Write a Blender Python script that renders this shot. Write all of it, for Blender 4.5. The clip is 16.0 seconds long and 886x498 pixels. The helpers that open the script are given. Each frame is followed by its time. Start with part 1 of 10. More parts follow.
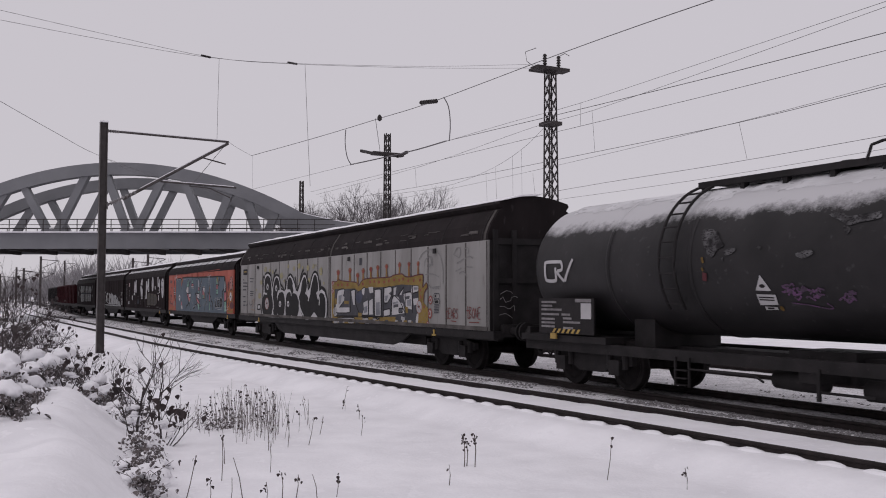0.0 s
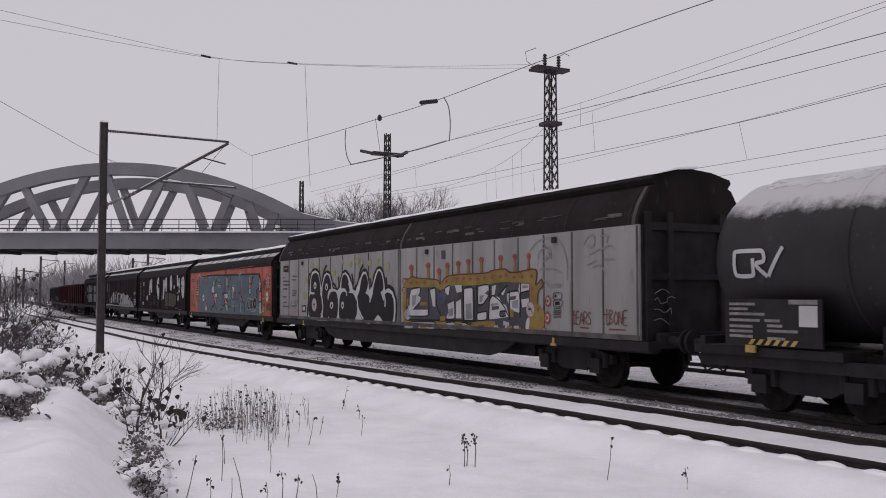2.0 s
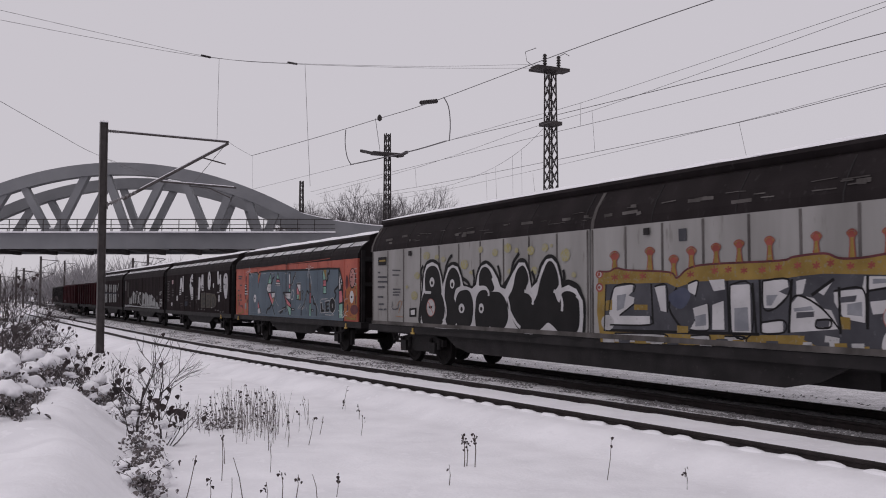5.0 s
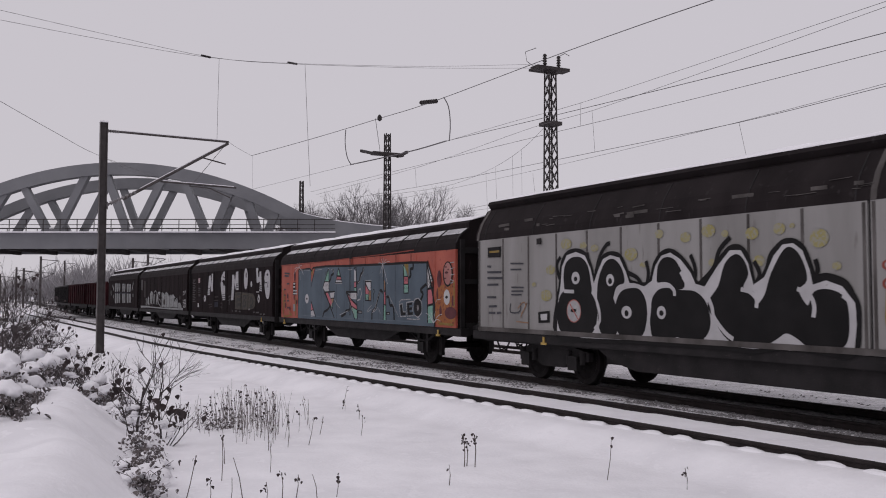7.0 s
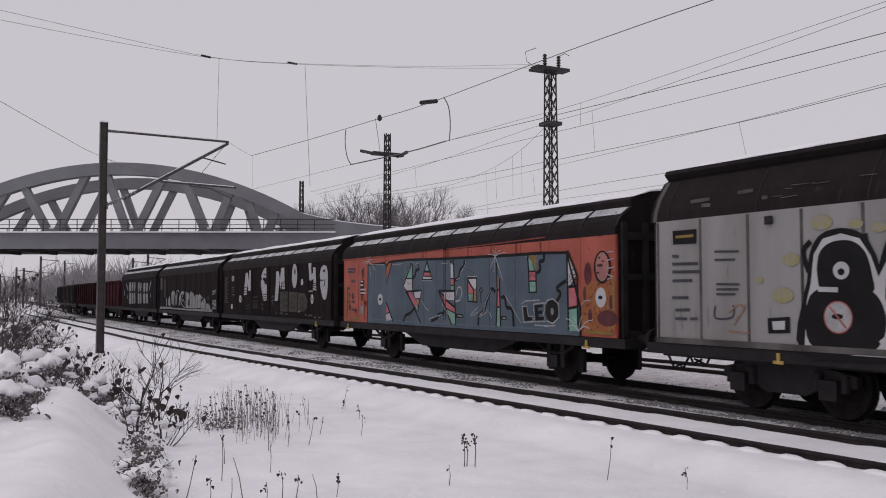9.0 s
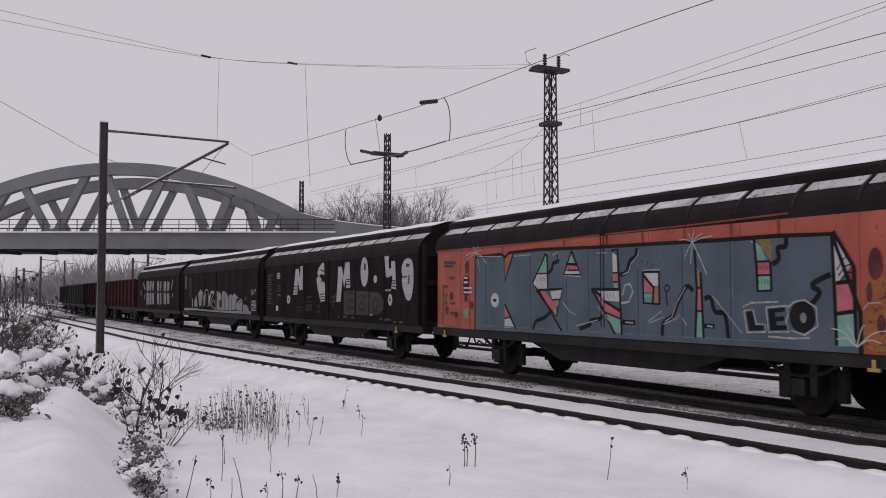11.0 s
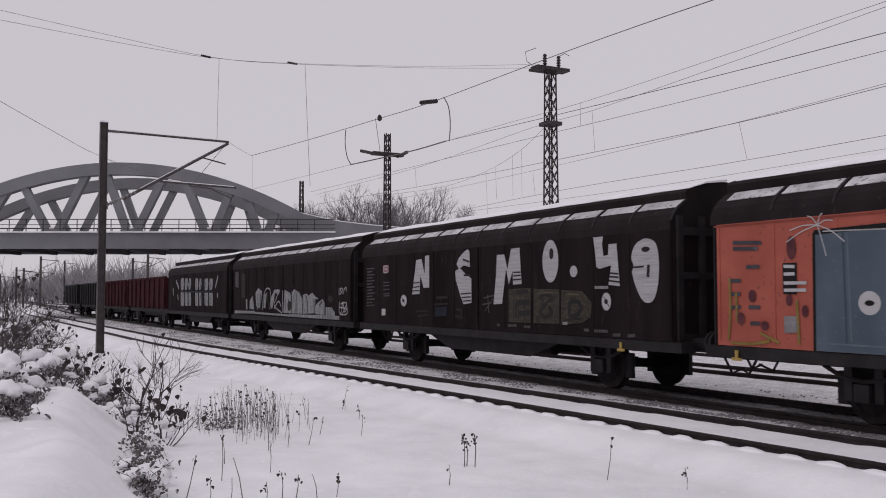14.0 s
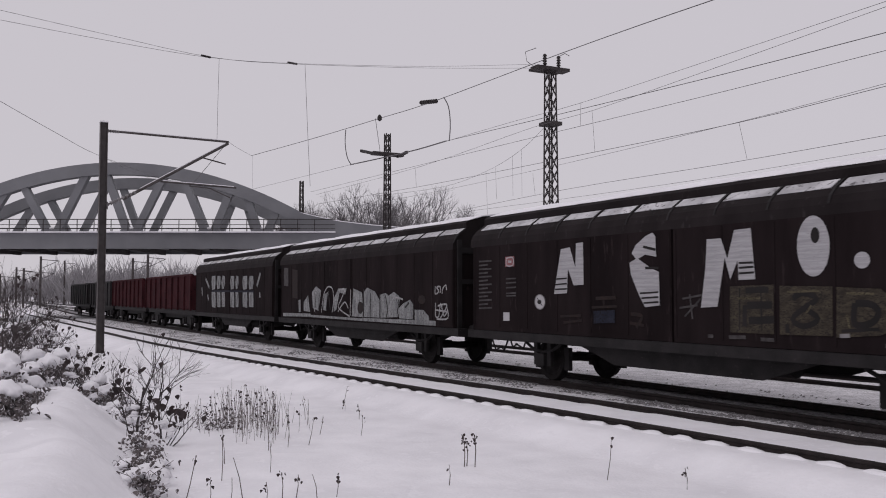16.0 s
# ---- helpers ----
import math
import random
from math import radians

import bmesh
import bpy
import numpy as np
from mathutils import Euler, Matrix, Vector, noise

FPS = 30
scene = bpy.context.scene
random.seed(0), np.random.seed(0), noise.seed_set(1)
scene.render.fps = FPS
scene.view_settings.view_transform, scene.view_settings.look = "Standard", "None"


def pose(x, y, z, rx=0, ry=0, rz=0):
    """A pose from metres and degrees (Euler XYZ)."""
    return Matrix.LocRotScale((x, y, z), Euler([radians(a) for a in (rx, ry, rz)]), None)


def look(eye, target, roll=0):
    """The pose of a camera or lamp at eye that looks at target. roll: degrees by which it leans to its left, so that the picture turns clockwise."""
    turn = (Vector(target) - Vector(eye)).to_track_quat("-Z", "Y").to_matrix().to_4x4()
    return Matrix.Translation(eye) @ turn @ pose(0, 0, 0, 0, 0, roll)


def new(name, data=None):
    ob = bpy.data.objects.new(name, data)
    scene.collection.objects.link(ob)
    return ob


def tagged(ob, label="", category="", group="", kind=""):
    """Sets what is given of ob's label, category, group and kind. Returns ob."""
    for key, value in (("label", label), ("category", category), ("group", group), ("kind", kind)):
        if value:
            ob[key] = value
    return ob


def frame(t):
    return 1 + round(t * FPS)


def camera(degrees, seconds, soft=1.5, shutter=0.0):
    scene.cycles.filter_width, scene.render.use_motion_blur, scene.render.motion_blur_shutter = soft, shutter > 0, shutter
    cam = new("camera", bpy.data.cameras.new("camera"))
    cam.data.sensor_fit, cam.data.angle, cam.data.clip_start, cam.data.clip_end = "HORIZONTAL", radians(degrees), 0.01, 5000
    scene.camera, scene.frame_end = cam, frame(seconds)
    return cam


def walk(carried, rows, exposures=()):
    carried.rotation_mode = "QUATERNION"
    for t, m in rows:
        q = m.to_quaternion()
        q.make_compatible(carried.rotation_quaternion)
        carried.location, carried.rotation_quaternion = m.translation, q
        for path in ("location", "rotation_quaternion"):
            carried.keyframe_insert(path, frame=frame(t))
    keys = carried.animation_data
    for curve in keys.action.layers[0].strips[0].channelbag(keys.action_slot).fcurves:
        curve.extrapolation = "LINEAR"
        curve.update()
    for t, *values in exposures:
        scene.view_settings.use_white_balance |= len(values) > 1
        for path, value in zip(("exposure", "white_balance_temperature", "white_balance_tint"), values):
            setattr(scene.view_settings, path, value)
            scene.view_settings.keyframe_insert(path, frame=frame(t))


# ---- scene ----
# Plan: the freight train's track lies along y = 0, rail head at z = 0; the train rolls towards +x.
# ---- camera ----
cam = camera(51.1, 16.0, soft=1.0, shutter=0.25)
EYE = (0.0, -12.85, 1.89)
AIM = (-8.8139, -8.1534, 2.3964)
walk(cam, [(0.0, look(EYE, AIM)), (16.0, look(EYE, AIM))])

# ---- light: a closed winter overcast ----
world = bpy.data.worlds.new("overcast_sky")
scene.world = world
world.use_nodes = True
wt = world.node_tree
wt.nodes.clear()
w_out = wt.nodes.new("ShaderNodeOutputWorld")
w_sky = wt.nodes.new("ShaderNodeTexSky")
w_sky.sky_type = "NISHITA"
w_sky.sun_disc = False
w_sky.sun_elevation = radians(24)
w_sky.sun_rotation = radians(150)
w_b1 = wt.nodes.new("ShaderNodeBackground")
w_b1.inputs["Strength"].default_value = 0.05
w_b2 = wt.nodes.new("ShaderNodeBackground")
w_b2.inputs["Color"].default_value = (0.598, 0.566, 0.612, 1)
w_b2.inputs["Strength"].default_value = 1.0
w_mix = wt.nodes.new("ShaderNodeMixShader")
w_mix.inputs[0].default_value = 0.96
wt.links.new(w_sky.outputs[0], w_b1.inputs["Color"])
wt.links.new(w_b1.outputs[0], w_mix.inputs[1])
wt.links.new(w_b2.outputs[0], w_mix.inputs[2])
wt.links.new(w_mix.outputs[0], w_out.inputs[0])
sun_data = bpy.data.lights.new("sun", "SUN")
sun_data.energy = 0.5
sun_data.angle = radians(40)
sun_data.color = (1.0, 0.95, 0.98)
sun = new("sun", sun_data)
sun.matrix_world = look((0, -30, 60), (-8, 10, 0))


# ---- materials ----
def material(name, rough=0.8, metal=0.0):
    m = bpy.data.materials.new(name)
    m.use_nodes = True
    bsdf = m.node_tree.nodes["Principled BSDF"]
    bsdf.inputs["Roughness"].default_value = rough
    bsdf.inputs["Metallic"].default_value = metal
    return m, m.node_tree, bsdf


def mat(name, c1, c2, scale=3.0, rough=0.8, metal=0.0, bump=0.0, bscale=40.0, c3=None, amount=0.3, stretch=(1, 1, 1), spread=0.0, spec=0.5):
    """Two colours by a coarse noise, a third in fine spots, a fine bump; spread varies the tone from piece to piece."""
    m, nt, bsdf = material(name, rough, metal)
    bsdf.inputs["Specular IOR Level"].default_value = spec
    N, L = nt.nodes, nt.links
    tc = N.new("ShaderNodeTexCoord")
    mp = N.new("ShaderNodeMapping")
    mp.inputs["Scale"].default_value = stretch
    L.new(tc.outputs["Object"], mp.inputs[0])
    n1 = N.new("ShaderNodeTexNoise")
    n1.inputs["Scale"].default_value = scale
    n1.inputs["Detail"].default_value = 6
    L.new(mp.outputs[0], n1.inputs["Vector"])
    r1 = N.new("ShaderNodeValToRGB")
    r1.color_ramp.elements[0].position, r1.color_ramp.elements[1].position = 0.35, 0.68
    r1.color_ramp.elements[0].color, r1.color_ramp.elements[1].color = (*c1, 1), (*c2, 1)
    L.new(n1.outputs[0], r1.inputs[0])
    col = r1.outputs[0]
    if c3:
        n3 = N.new("ShaderNodeTexNoise")
        n3.inputs["Scale"].default_value = scale * 6
        n3.inputs["Detail"].default_value = 8
        L.new(mp.outputs[0], n3.inputs["Vector"])
        r3 = N.new("ShaderNodeValToRGB")
        r3.color_ramp.elements[0].position, r3.color_ramp.elements[1].position = 0.72 - amount * 0.5, 0.8 - amount * 0.5
        L.new(n3.outputs[0], r3.inputs[0])
        mx = N.new("ShaderNodeMix")
        mx.data_type = "RGBA"
        L.new(r3.outputs[0], mx.inputs[0])
        L.new(col, mx.inputs[6])
        mx.inputs[7].default_value = (*c3, 1)
        col = mx.outputs[2]
    if spread:
        oi = N.new("ShaderNodeObjectInfo")
        mr = N.new("ShaderNodeMapRange")
        mr.inputs[3].default_value, mr.inputs[4].default_value = 1 - spread, 1 + spread
        L.new(oi.outputs["Random"], mr.inputs[0])
        hv = N.new("ShaderNodeHueSaturation")
        L.new(mr.outputs[0], hv.inputs["Value"])
        L.new(col, hv.inputs["Color"])
        col = hv.outputs[0]
    L.new(col, bsdf.inputs["Base Color"])
    if bump:
        nb = N.new("ShaderNodeTexNoise")
        nb.inputs["Scale"].default_value = bscale
        nb.inputs["Detail"].default_value = 5
        L.new(mp.outputs[0], nb.inputs["Vector"])
        bp = N.new("ShaderNodeBump")
        bp.inputs["Strength"].default_value = bump
        bp.inputs["Distance"].default_value = 0.02
        L.new(nb.outputs[0], bp.inputs["Height"])
        L.new(bp.outputs[0], bsdf.inputs["Normal"])
    return m


SNOW = mat("snow", (0.79, 0.78, 0.81), (0.90, 0.89, 0.92), 1.2, 0.75, bump=0.5, bscale=18, c3=(0.86, 0.85, 0.88))
TANKSNOW = mat("thin_blown_snow", (0.44, 0.435, 0.45), (0.68, 0.675, 0.695), 1.6, 0.8, bump=0.3, bscale=25, c3=(0.34, 0.335, 0.345), amount=0.3, stretch=(0.5, 1, 1))
THINSNOW = mat("thin_grey_snow", (0.36, 0.355, 0.37), (0.66, 0.655, 0.675), 2.0, 0.8, bump=0.3, bscale=25, c3=(0.10, 0.095, 0.10), amount=0.26)
BALLAST = mat("snowy_ballast", (0.56, 0.55, 0.57), (0.80, 0.785, 0.81), 3.2, 0.95, bump=1.0, bscale=30, c3=(0.24, 0.23, 0.237), amount=0.32)
STONE = mat("ballast_stone", (0.14, 0.133, 0.138), (0.26, 0.25, 0.258), 9, 0.95, bump=0.6, bscale=60)
# Brownish grime, darkened further for the shadow lines along the white wagon's ribs.
GRIME = mat("grimy_shaded_rib_paint", (0.045, 0.04, 0.038), (0.115, 0.105, 0.102), 2.5, 0.7, stretch=(1, 1, 0.5), spec=0.2)
# Dark ballast under thin snow, with the train's shade added to the colour.
DARKBED = mat("shaded_thin_snow_bed", (0.16, 0.153, 0.16), (0.34, 0.33, 0.345), 2.6, 0.95, bump=1.0, bscale=26, c3=(0.07, 0.064, 0.067), amount=0.42)
RAIL = mat("rail_steel", (0.016, 0.012, 0.012), (0.03, 0.023, 0.023), 5, 0.75, 0.2, 0.4, 60, spec=0.3)
BLACK = mat("sooty_black_paint", (0.010, 0.0088, 0.0094), (0.022, 0.0193, 0.0205), 2.5, 0.7, bump=0.25, bscale=30, c3=(0.036, 0.03, 0.031), amount=0.14, spec=0.22)
ROOF = mat("dark_brown_roof_paint", (0.0115, 0.0088, 0.0094), (0.0205, 0.0162, 0.0172), 1.5, 0.75, bump=0.15, bscale=14, c3=(0.028, 0.024, 0.025), amount=0.18, stretch=(1, 1, 0.4), spec=0.1)
WHEEL = mat("oily_wheel_steel", (0.010, 0.0086, 0.0092), (0.021, 0.018, 0.0185), 6, 0.75, 0.1, 0.2, 50, spec=0.12)
WHITEPANEL = mat("weathered_light_grey_panel", (0.185, 0.178, 0.172), (0.275, 0.267, 0.262), 0.9, 0.6, bump=0.12, bscale=10, c3=(0.16, 0.15, 0.142), amount=0.16, stretch=(1.4, 1, 0.22), spec=0.3)
DARKPANEL = mat("grimy_brown_panel", (0.0095, 0.0066, 0.0072), (0.019, 0.0136, 0.0145), 1.1, 0.85, bump=0.2, bscale=12, c3=(0.026, 0.019, 0.02), amount=0.2, stretch=(1.4, 1, 0.3), spec=0.06)
ORANGE = mat("faded_orange_paint", (0.29, 0.066, 0.046), (0.37, 0.096, 0.066), 1.6, 0.6, bump=0.15, bscale=14, c3=(0.19, 0.05, 0.04), amount=0.18, spec=0.25)
BLUEGREY = mat("blue_grey_spray_paint", (0.058, 0.080, 0.104), (0.08, 0.108, 0.136), 1.3, 0.6, bump=0.1, bscale=20, c3=(0.11, 0.135, 0.155), amount=0.14, spec=0.25)
TANK = mat("sooty_tank_paint", (0.009, 0.008, 0.009), (0.02, 0.0178, 0.0195), 1.2, 0.55, bump=0.12, bscale=9, c3=(0.036, 0.033, 0.036), amount=0.15, spec=0.3)


def dusted(m, level, soft, ragged):
    """Snow lying on the upper part of a round thing, thinning out downwards in a ragged edge."""
    nt = m.node_tree
    N, L = nt.nodes, nt.links
    bsdf = N["Principled BSDF"]
    tc = N.new("ShaderNodeTexCoord")
    sp = N.new("ShaderNodeSeparateXYZ")
    L.new(tc.outputs["Object"], sp.inputs[0])
    total = sp.outputs[2]
    for scale, amp in ((1.1, ragged), (7.0, ragged * 0.55), (30.0, ragged * 0.35)):
        nz = N.new("ShaderNodeTexNoise")
        nz.inputs["Scale"].default_value = scale
        nz.inputs["Detail"].default_value = 6
        L.new(tc.outputs["Object"], nz.inputs["Vector"])
        ma = N.new("ShaderNodeMath")
        ma.operation = "MULTIPLY_ADD"
        ma.inputs[1].default_value = amp
        L.new(nz.outputs[0], ma.inputs[0])
        L.new(total, ma.inputs[2])
        total = ma.outputs[0]
    mr = N.new("ShaderNodeMapRange")
    off = ragged * 0.95
    mr.inputs[1].default_value, mr.inputs[2].default_value = level + off, level + off + soft
    L.new(total, mr.inputs[0])
    old = bsdf.inputs["Base Color"].links[0].from_socket
    mx = N.new("ShaderNodeMix")
    mx.data_type = "RGBA"
    L.new(mr.outputs[0], mx.inputs[0])
    L.new(old, mx.inputs[6])
    mx.inputs[7].default_value = (0.5, 0.493, 0.51, 1)
    L.new(mx.outputs[2], bsdf.inputs["Base Color"])


dusted(TANK, 3.22, 0.22, 0.45)
REDBROWN = mat("oxide_red_paint", (0.032, 0.0095, 0.012), (0.054, 0.0155, 0.019), 1.6, 0.8, bump=0.2, bscale=14, c3=(0.016, 0.008, 0.009), amount=0.28, spec=0.06)
BRIDGEPAINT = mat("blue_grey_bridge_paint", (0.152, 0.155, 0.168), (0.186, 0.189, 0.202), 0.5, 0.6, bump=0.05, bscale=5)
CONCRETE = mat("dark_concrete", (0.10, 0.095, 0.10), (0.16, 0.15, 0.155), 0.9, 0.9, bump=0.3, bscale=10)
MAST = mat("galvanised_mast_steel", (0.055, 0.047, 0.047), (0.09, 0.08, 0.08), 3, 0.7, 0.2, 0.3, 30)
IRON = mat("dark_lattice_iron", (0.03, 0.025, 0.026), (0.055, 0.047, 0.048), 3, 0.8, 0.2, 0.2, 30)
WIRE = mat("weathered_wire", (0.11, 0.105, 0.11), (0.17, 0.16, 0.17), 3, 0.6, 0.2)
BARK = mat("bare_bark", (0.07, 0.06, 0.06), (0.12, 0.10, 0.10), 5, 0.9, bump=0.3)
# Distance haze is mixed into this bark colour, so the trees come out paler.
FARBARK = mat("haze_paled_twigs", (0.115, 0.106, 0.111), (0.175, 0.163, 0.17), 0.6, 0.95)
PORCELAIN = mat("grey_porcelain", (0.16, 0.15, 0.155), (0.24, 0.225, 0.23), 8, 0.35)


# ---- mesh helpers ----
def box(bm, x0, x1, y0, y1, z0, z1):
    vs = [bm.verts.new((x, y, z)) for x in (x0, x1) for y in (y0, y1) for z in (z0, z1)]
    for f in ((0, 1, 3, 2), (4, 6, 7, 5), (0, 4, 5, 1), (2, 3, 7, 6), (0, 2, 6, 4), (1, 5, 7, 3)):
        bm.faces.new([vs[i] for i in f])
    return bm


def boxes(*bs):
    bm = bmesh.new()
    for b in bs:
        box(bm, *b)
    return bm


def rod(bm, a, b, r, n=6, r2=None):
    """A straight round bar from a to b."""
    a, b = Vector(a), Vector(b)
    q = (b - a).to_track_quat("Z", "Y")
    rings = []
    for p, rr in ((a, r), (b, r if r2 is None else r2)):
        rings.append([bm.verts.new(p + q @ Vector((rr * math.cos(2 * math.pi * i / n), rr * math.sin(2 * math.pi * i / n), 0))) for i in range(n)])
    for i in range(n):
        bm.faces.new((rings[0][i], rings[0][(i + 1) % n], rings[1][(i + 1) % n], rings[1][i]))
    bm.faces.new(rings[0][::-1])
    bm.faces.new(rings[1])
    return bm


def beam(bm, a, b, w, h):
    """A straight rectangular bar from a to b: w across, h upright."""
    a, b = Vector(a), Vector(b)
    d = (b - a).normalized()
    side = d.cross(Vector((0, 0, 1)))
    side = side.normalized() if side.length > 1e-4 else Vector((1, 0, 0))
    up = side.cross(d).normalized()
    ends = [[bm.verts.new(p + side * (i * w / 2) + up * (j * h / 2)) for i, j in ((-1, -1), (1, -1), (1, 1), (-1, 1))] for p in (a, b)]
    for i in range(4):
        bm.faces.new((ends[0][i], ends[0][(i + 1) % 4], ends[1][(i + 1) % 4], ends[1][i]))
    bm.faces.new(ends[0][::-1])
    bm.faces.new(ends[1])
    return bm


def prism(bm, profile, x0, x1):
    """A closed (y, z) profile drawn out along x."""
    r = [[bm.verts.new((x, y, z)) for y, z in profile] for x in (x0, x1)]
    n = len(profile)
    for i in range(n):
        bm.faces.new((r[0][i], r[0][(i + 1) % n], r[1][(i + 1) % n], r[1][i]))
    bm.faces.new(r[0][::-1])
    bm.faces.new(r[1])
    return bm


def tube(bm, pts, r, n=5):
    """A round bar along a line of points."""
    pts = [Vector(p) for p in pts]
    rings = []
    for i, p in enumerate(pts):
        d = (pts[min(i + 1, len(pts) - 1)] - pts[max(i - 1, 0)]).normalized()
        q = d.to_track_quat("Z", "Y")
        rr = r(i / (len(pts) - 1)) if callable(r) else r
        rings.append([bm.verts.new(p + q @ Vector((rr * math.cos(2 * math.pi * k / n), rr * math.sin(2 * math.pi * k / n), 0))) for k in range(n)])
    for a, b in zip(rings, rings[1:]):
        for k in range(n):
            bm.faces.new((a[k], a[(k + 1) % n], b[(k + 1) % n], b[k]))
    bm.faces.new(rings[0][::-1])
    bm.faces.new(rings[-1])
    return bm


def lathe(bm, rings, n=24, axis="x"):
    """Rings of (position along the axis, radius), closed at both ends."""
    rr = []
    for p, r in rings:
        ring = []
        for k in range(n):
            c, s = r * math.cos(2 * math.pi * k / n), r * math.sin(2 * math.pi * k / n)
            ring.append(bm.verts.new((p, c, s) if axis == "x" else (c, p, s) if axis == "y" else (c, s, p)))
        rr.append(ring)
    for a, b in zip(rr, rr[1:]):
        for k in range(n):
            bm.faces.new((a[k], a[(k + 1) % n], b[(k + 1) % n], b[k]))
    bm.faces.new(rr[0][::-1])
    bm.faces.new(rr[-1])
    return bm


def mesh_of(name, bm, material_, smooth=False):
    bmesh.ops.recalc_face_normals(bm, faces=bm.faces)
    me = bpy.data.meshes.new(name)
    bm.to_mesh(me)
    bm.free()
    me.materials.append(material_)
    if smooth:
        for p in me.polygons:
            p.use_smooth = True
    return me


def part(name, bm, material_, parent=None, label="", smooth=False):
    ob = new(name, mesh_of(name, bm, material_, smooth))
    ob.parent = parent
    return tagged(ob, label)


def thing(name, label, category, group="", at=(0, 0, 0)):
    ob = new(name)
    ob.empty_display_size = 0.2
    ob.location = at
    return tagged(ob, label, category, group)


def smooth01(t):
    t = min(1.0, max(0.0, t))
    return t * t * (3 - 2 * t)


# ---- the ground: one sheet of snow ----
def bend(x):
    """How far the line swings off beyond the bridge."""
    d = max(0.0, -105.0 - x)
    return 0.05 * (math.sqrt(d * d + 36.0) - 6.0)


def near_track_y(x):
    """Centre line of the near track, which swings towards the train's track."""
    return -4.72 + 2.25 * smooth01((x + 42) / 44.0) + bend(x)


def ground_z(x, y):
    z = -0.34
    c = near_track_y(x)
    bed = smooth01((y - c + 2.1) / 0.9)           # ballast shoulder of the near track
    z += 0.235 * bed
    if abs(y - c) < 0.66:
        z += 0.03
    if y < -9.3:                                  # the bank on which the camera stands
        edge = -10.5 - 0.75 * smooth01((x + 15) / 6.0) + 0.35 * noise.noise((x * 0.35, 3.1, 0)) + 0.15 * noise.noise((x * 1.1, 7.7, 0))
        z += 0.72 * smooth01((edge - y + 0.45) / 1.3) + (0.13 * noise.noise((x * 0.8, y * 1.1, 2.2)) + 0.05 * noise.noise((x * 2.3, y * 2.6, 5.2)) - 0.05 * max(0.0, noise.noise((x * 3.1, y * 3.3, 8.2)) - 0.25)) * smooth01((edge - y + 0.9) / 1.0)
    if y < -6:
        z += 0.07 * noise.noise((x * 0.5, y * 0.5, 1.0)) + 0.03 * noise.noise((x * 1.9, y * 1.9, 4.0))
    if abs(y) < 14:
        z += 0.012 * noise.noise((x * 3.0, y * 3.0, 9.0))
    if abs(y - bend(x)) < 1.5:
        z -= 0.03
    if y > 40:
        z += 0.01 * (y - 40)
    return z


def spaced(a, b, fine0, fine1, step, grow=1.35):
    mid = list(np.arange(fine0, fine1 + step / 2, step))
    lo, hi, s = [], [], step
    p = fine0
    while p > a:
        s *= grow
        p = max(a, p - s)
        lo.append(p)
    s, p = step, mid[-1]
    while p < b:
        s *= grow
        p = min(b, p + s)
        hi.append(p)
    return lo[::-1] + mid + hi


def build_ground():
    xs = spaced(-2500, 400, -46, 2, 0.14, 1.12)
    ys = spaced(-600, 2500, -14, 1.4, 0.12, 1.15)
    verts = [(x, y, ground_z(x, y)) for x in xs for y in ys]
    n = len(ys)
    faces = [(i * n + j, (i + 1) * n + j, (i + 1) * n + j + 1, i * n + j + 1) for i in range(len(xs) - 1) for j in range(n - 1)]
    me = bpy.data.meshes.new("ground")
    me.from_pydata(verts, [], faces)
    me.materials.append(SNOW)
    me.materials.append(BALLAST)
    me.materials.append(DARKBED)
    for p in me.polygons:
        x, y, _ = p.center
        p.use_smooth = True
        c = near_track_y(x)
        if c + 1.1 < y < 9.0 + bend(x):
            p.material_index = 1
        # Strip under the train: dark bed colour that includes the wagons' shade.
        if abs(y - bend(x)) < 0.95:
            p.material_index = 2
    tagged(new("ground", me), "snow-covered ground with ballast beds and a low bank", "ground", kind="structure")


build_ground()


# ---- tracks ----
RAIL_PROFILE = [(-0.062, -0.16), (0.062, -0.16), (0.062, -0.146), (0.012, -0.128), (0.012, -0.045), (0.036, -0.035), (0.036, -0.004), (0.028, 0.0),
                (-0.028, 0.0), (-0.036, -0.004), (-0.036, -0.035), (-0.012, -0.045), (-0.012, -0.128), (-0.062, -0.146)]


def rail(line, label):
    bm = bmesh.new()
    rings = []
    for x, y in line:
        rings.append([bm.verts.new((x, y + a, b)) for a, b in RAIL_PROFILE])
    k = len(RAIL_PROFILE)
    for a, b in zip(rings, rings[1:]):
        for i in range(k):
            bm.faces.new((a[i], a[(i + 1) % k], b[(i + 1) % k], b[i]))
    ob = part("rail", bm, RAIL)
    tagged(ob, label, "rail", "rails", "structure")


NEAR_X = [-420, -200, -170, -150, -135, -125, -118, -112, -106, -100, -90] + [-80 + 2 * i for i in range(59)]
for side in (-0.7525, 0.7525):
    rail([(x, near_track_y(x) + side) for x in NEAR_X], "rusty steel rail half buried in snow beside the train")
    rail([(x, bend(x) + side) for x in NEAR_X] + [(60, side)], "dark steel rail under the freight train")
    rail([(-420, 5.2 + side), (60, 5.2 + side)], "rusty rail of a snow-covered track beyond the train")
    rail([(-420, 10.0 + side), (60, 10.0 + side)], "rusty rail of a far snow-covered track")


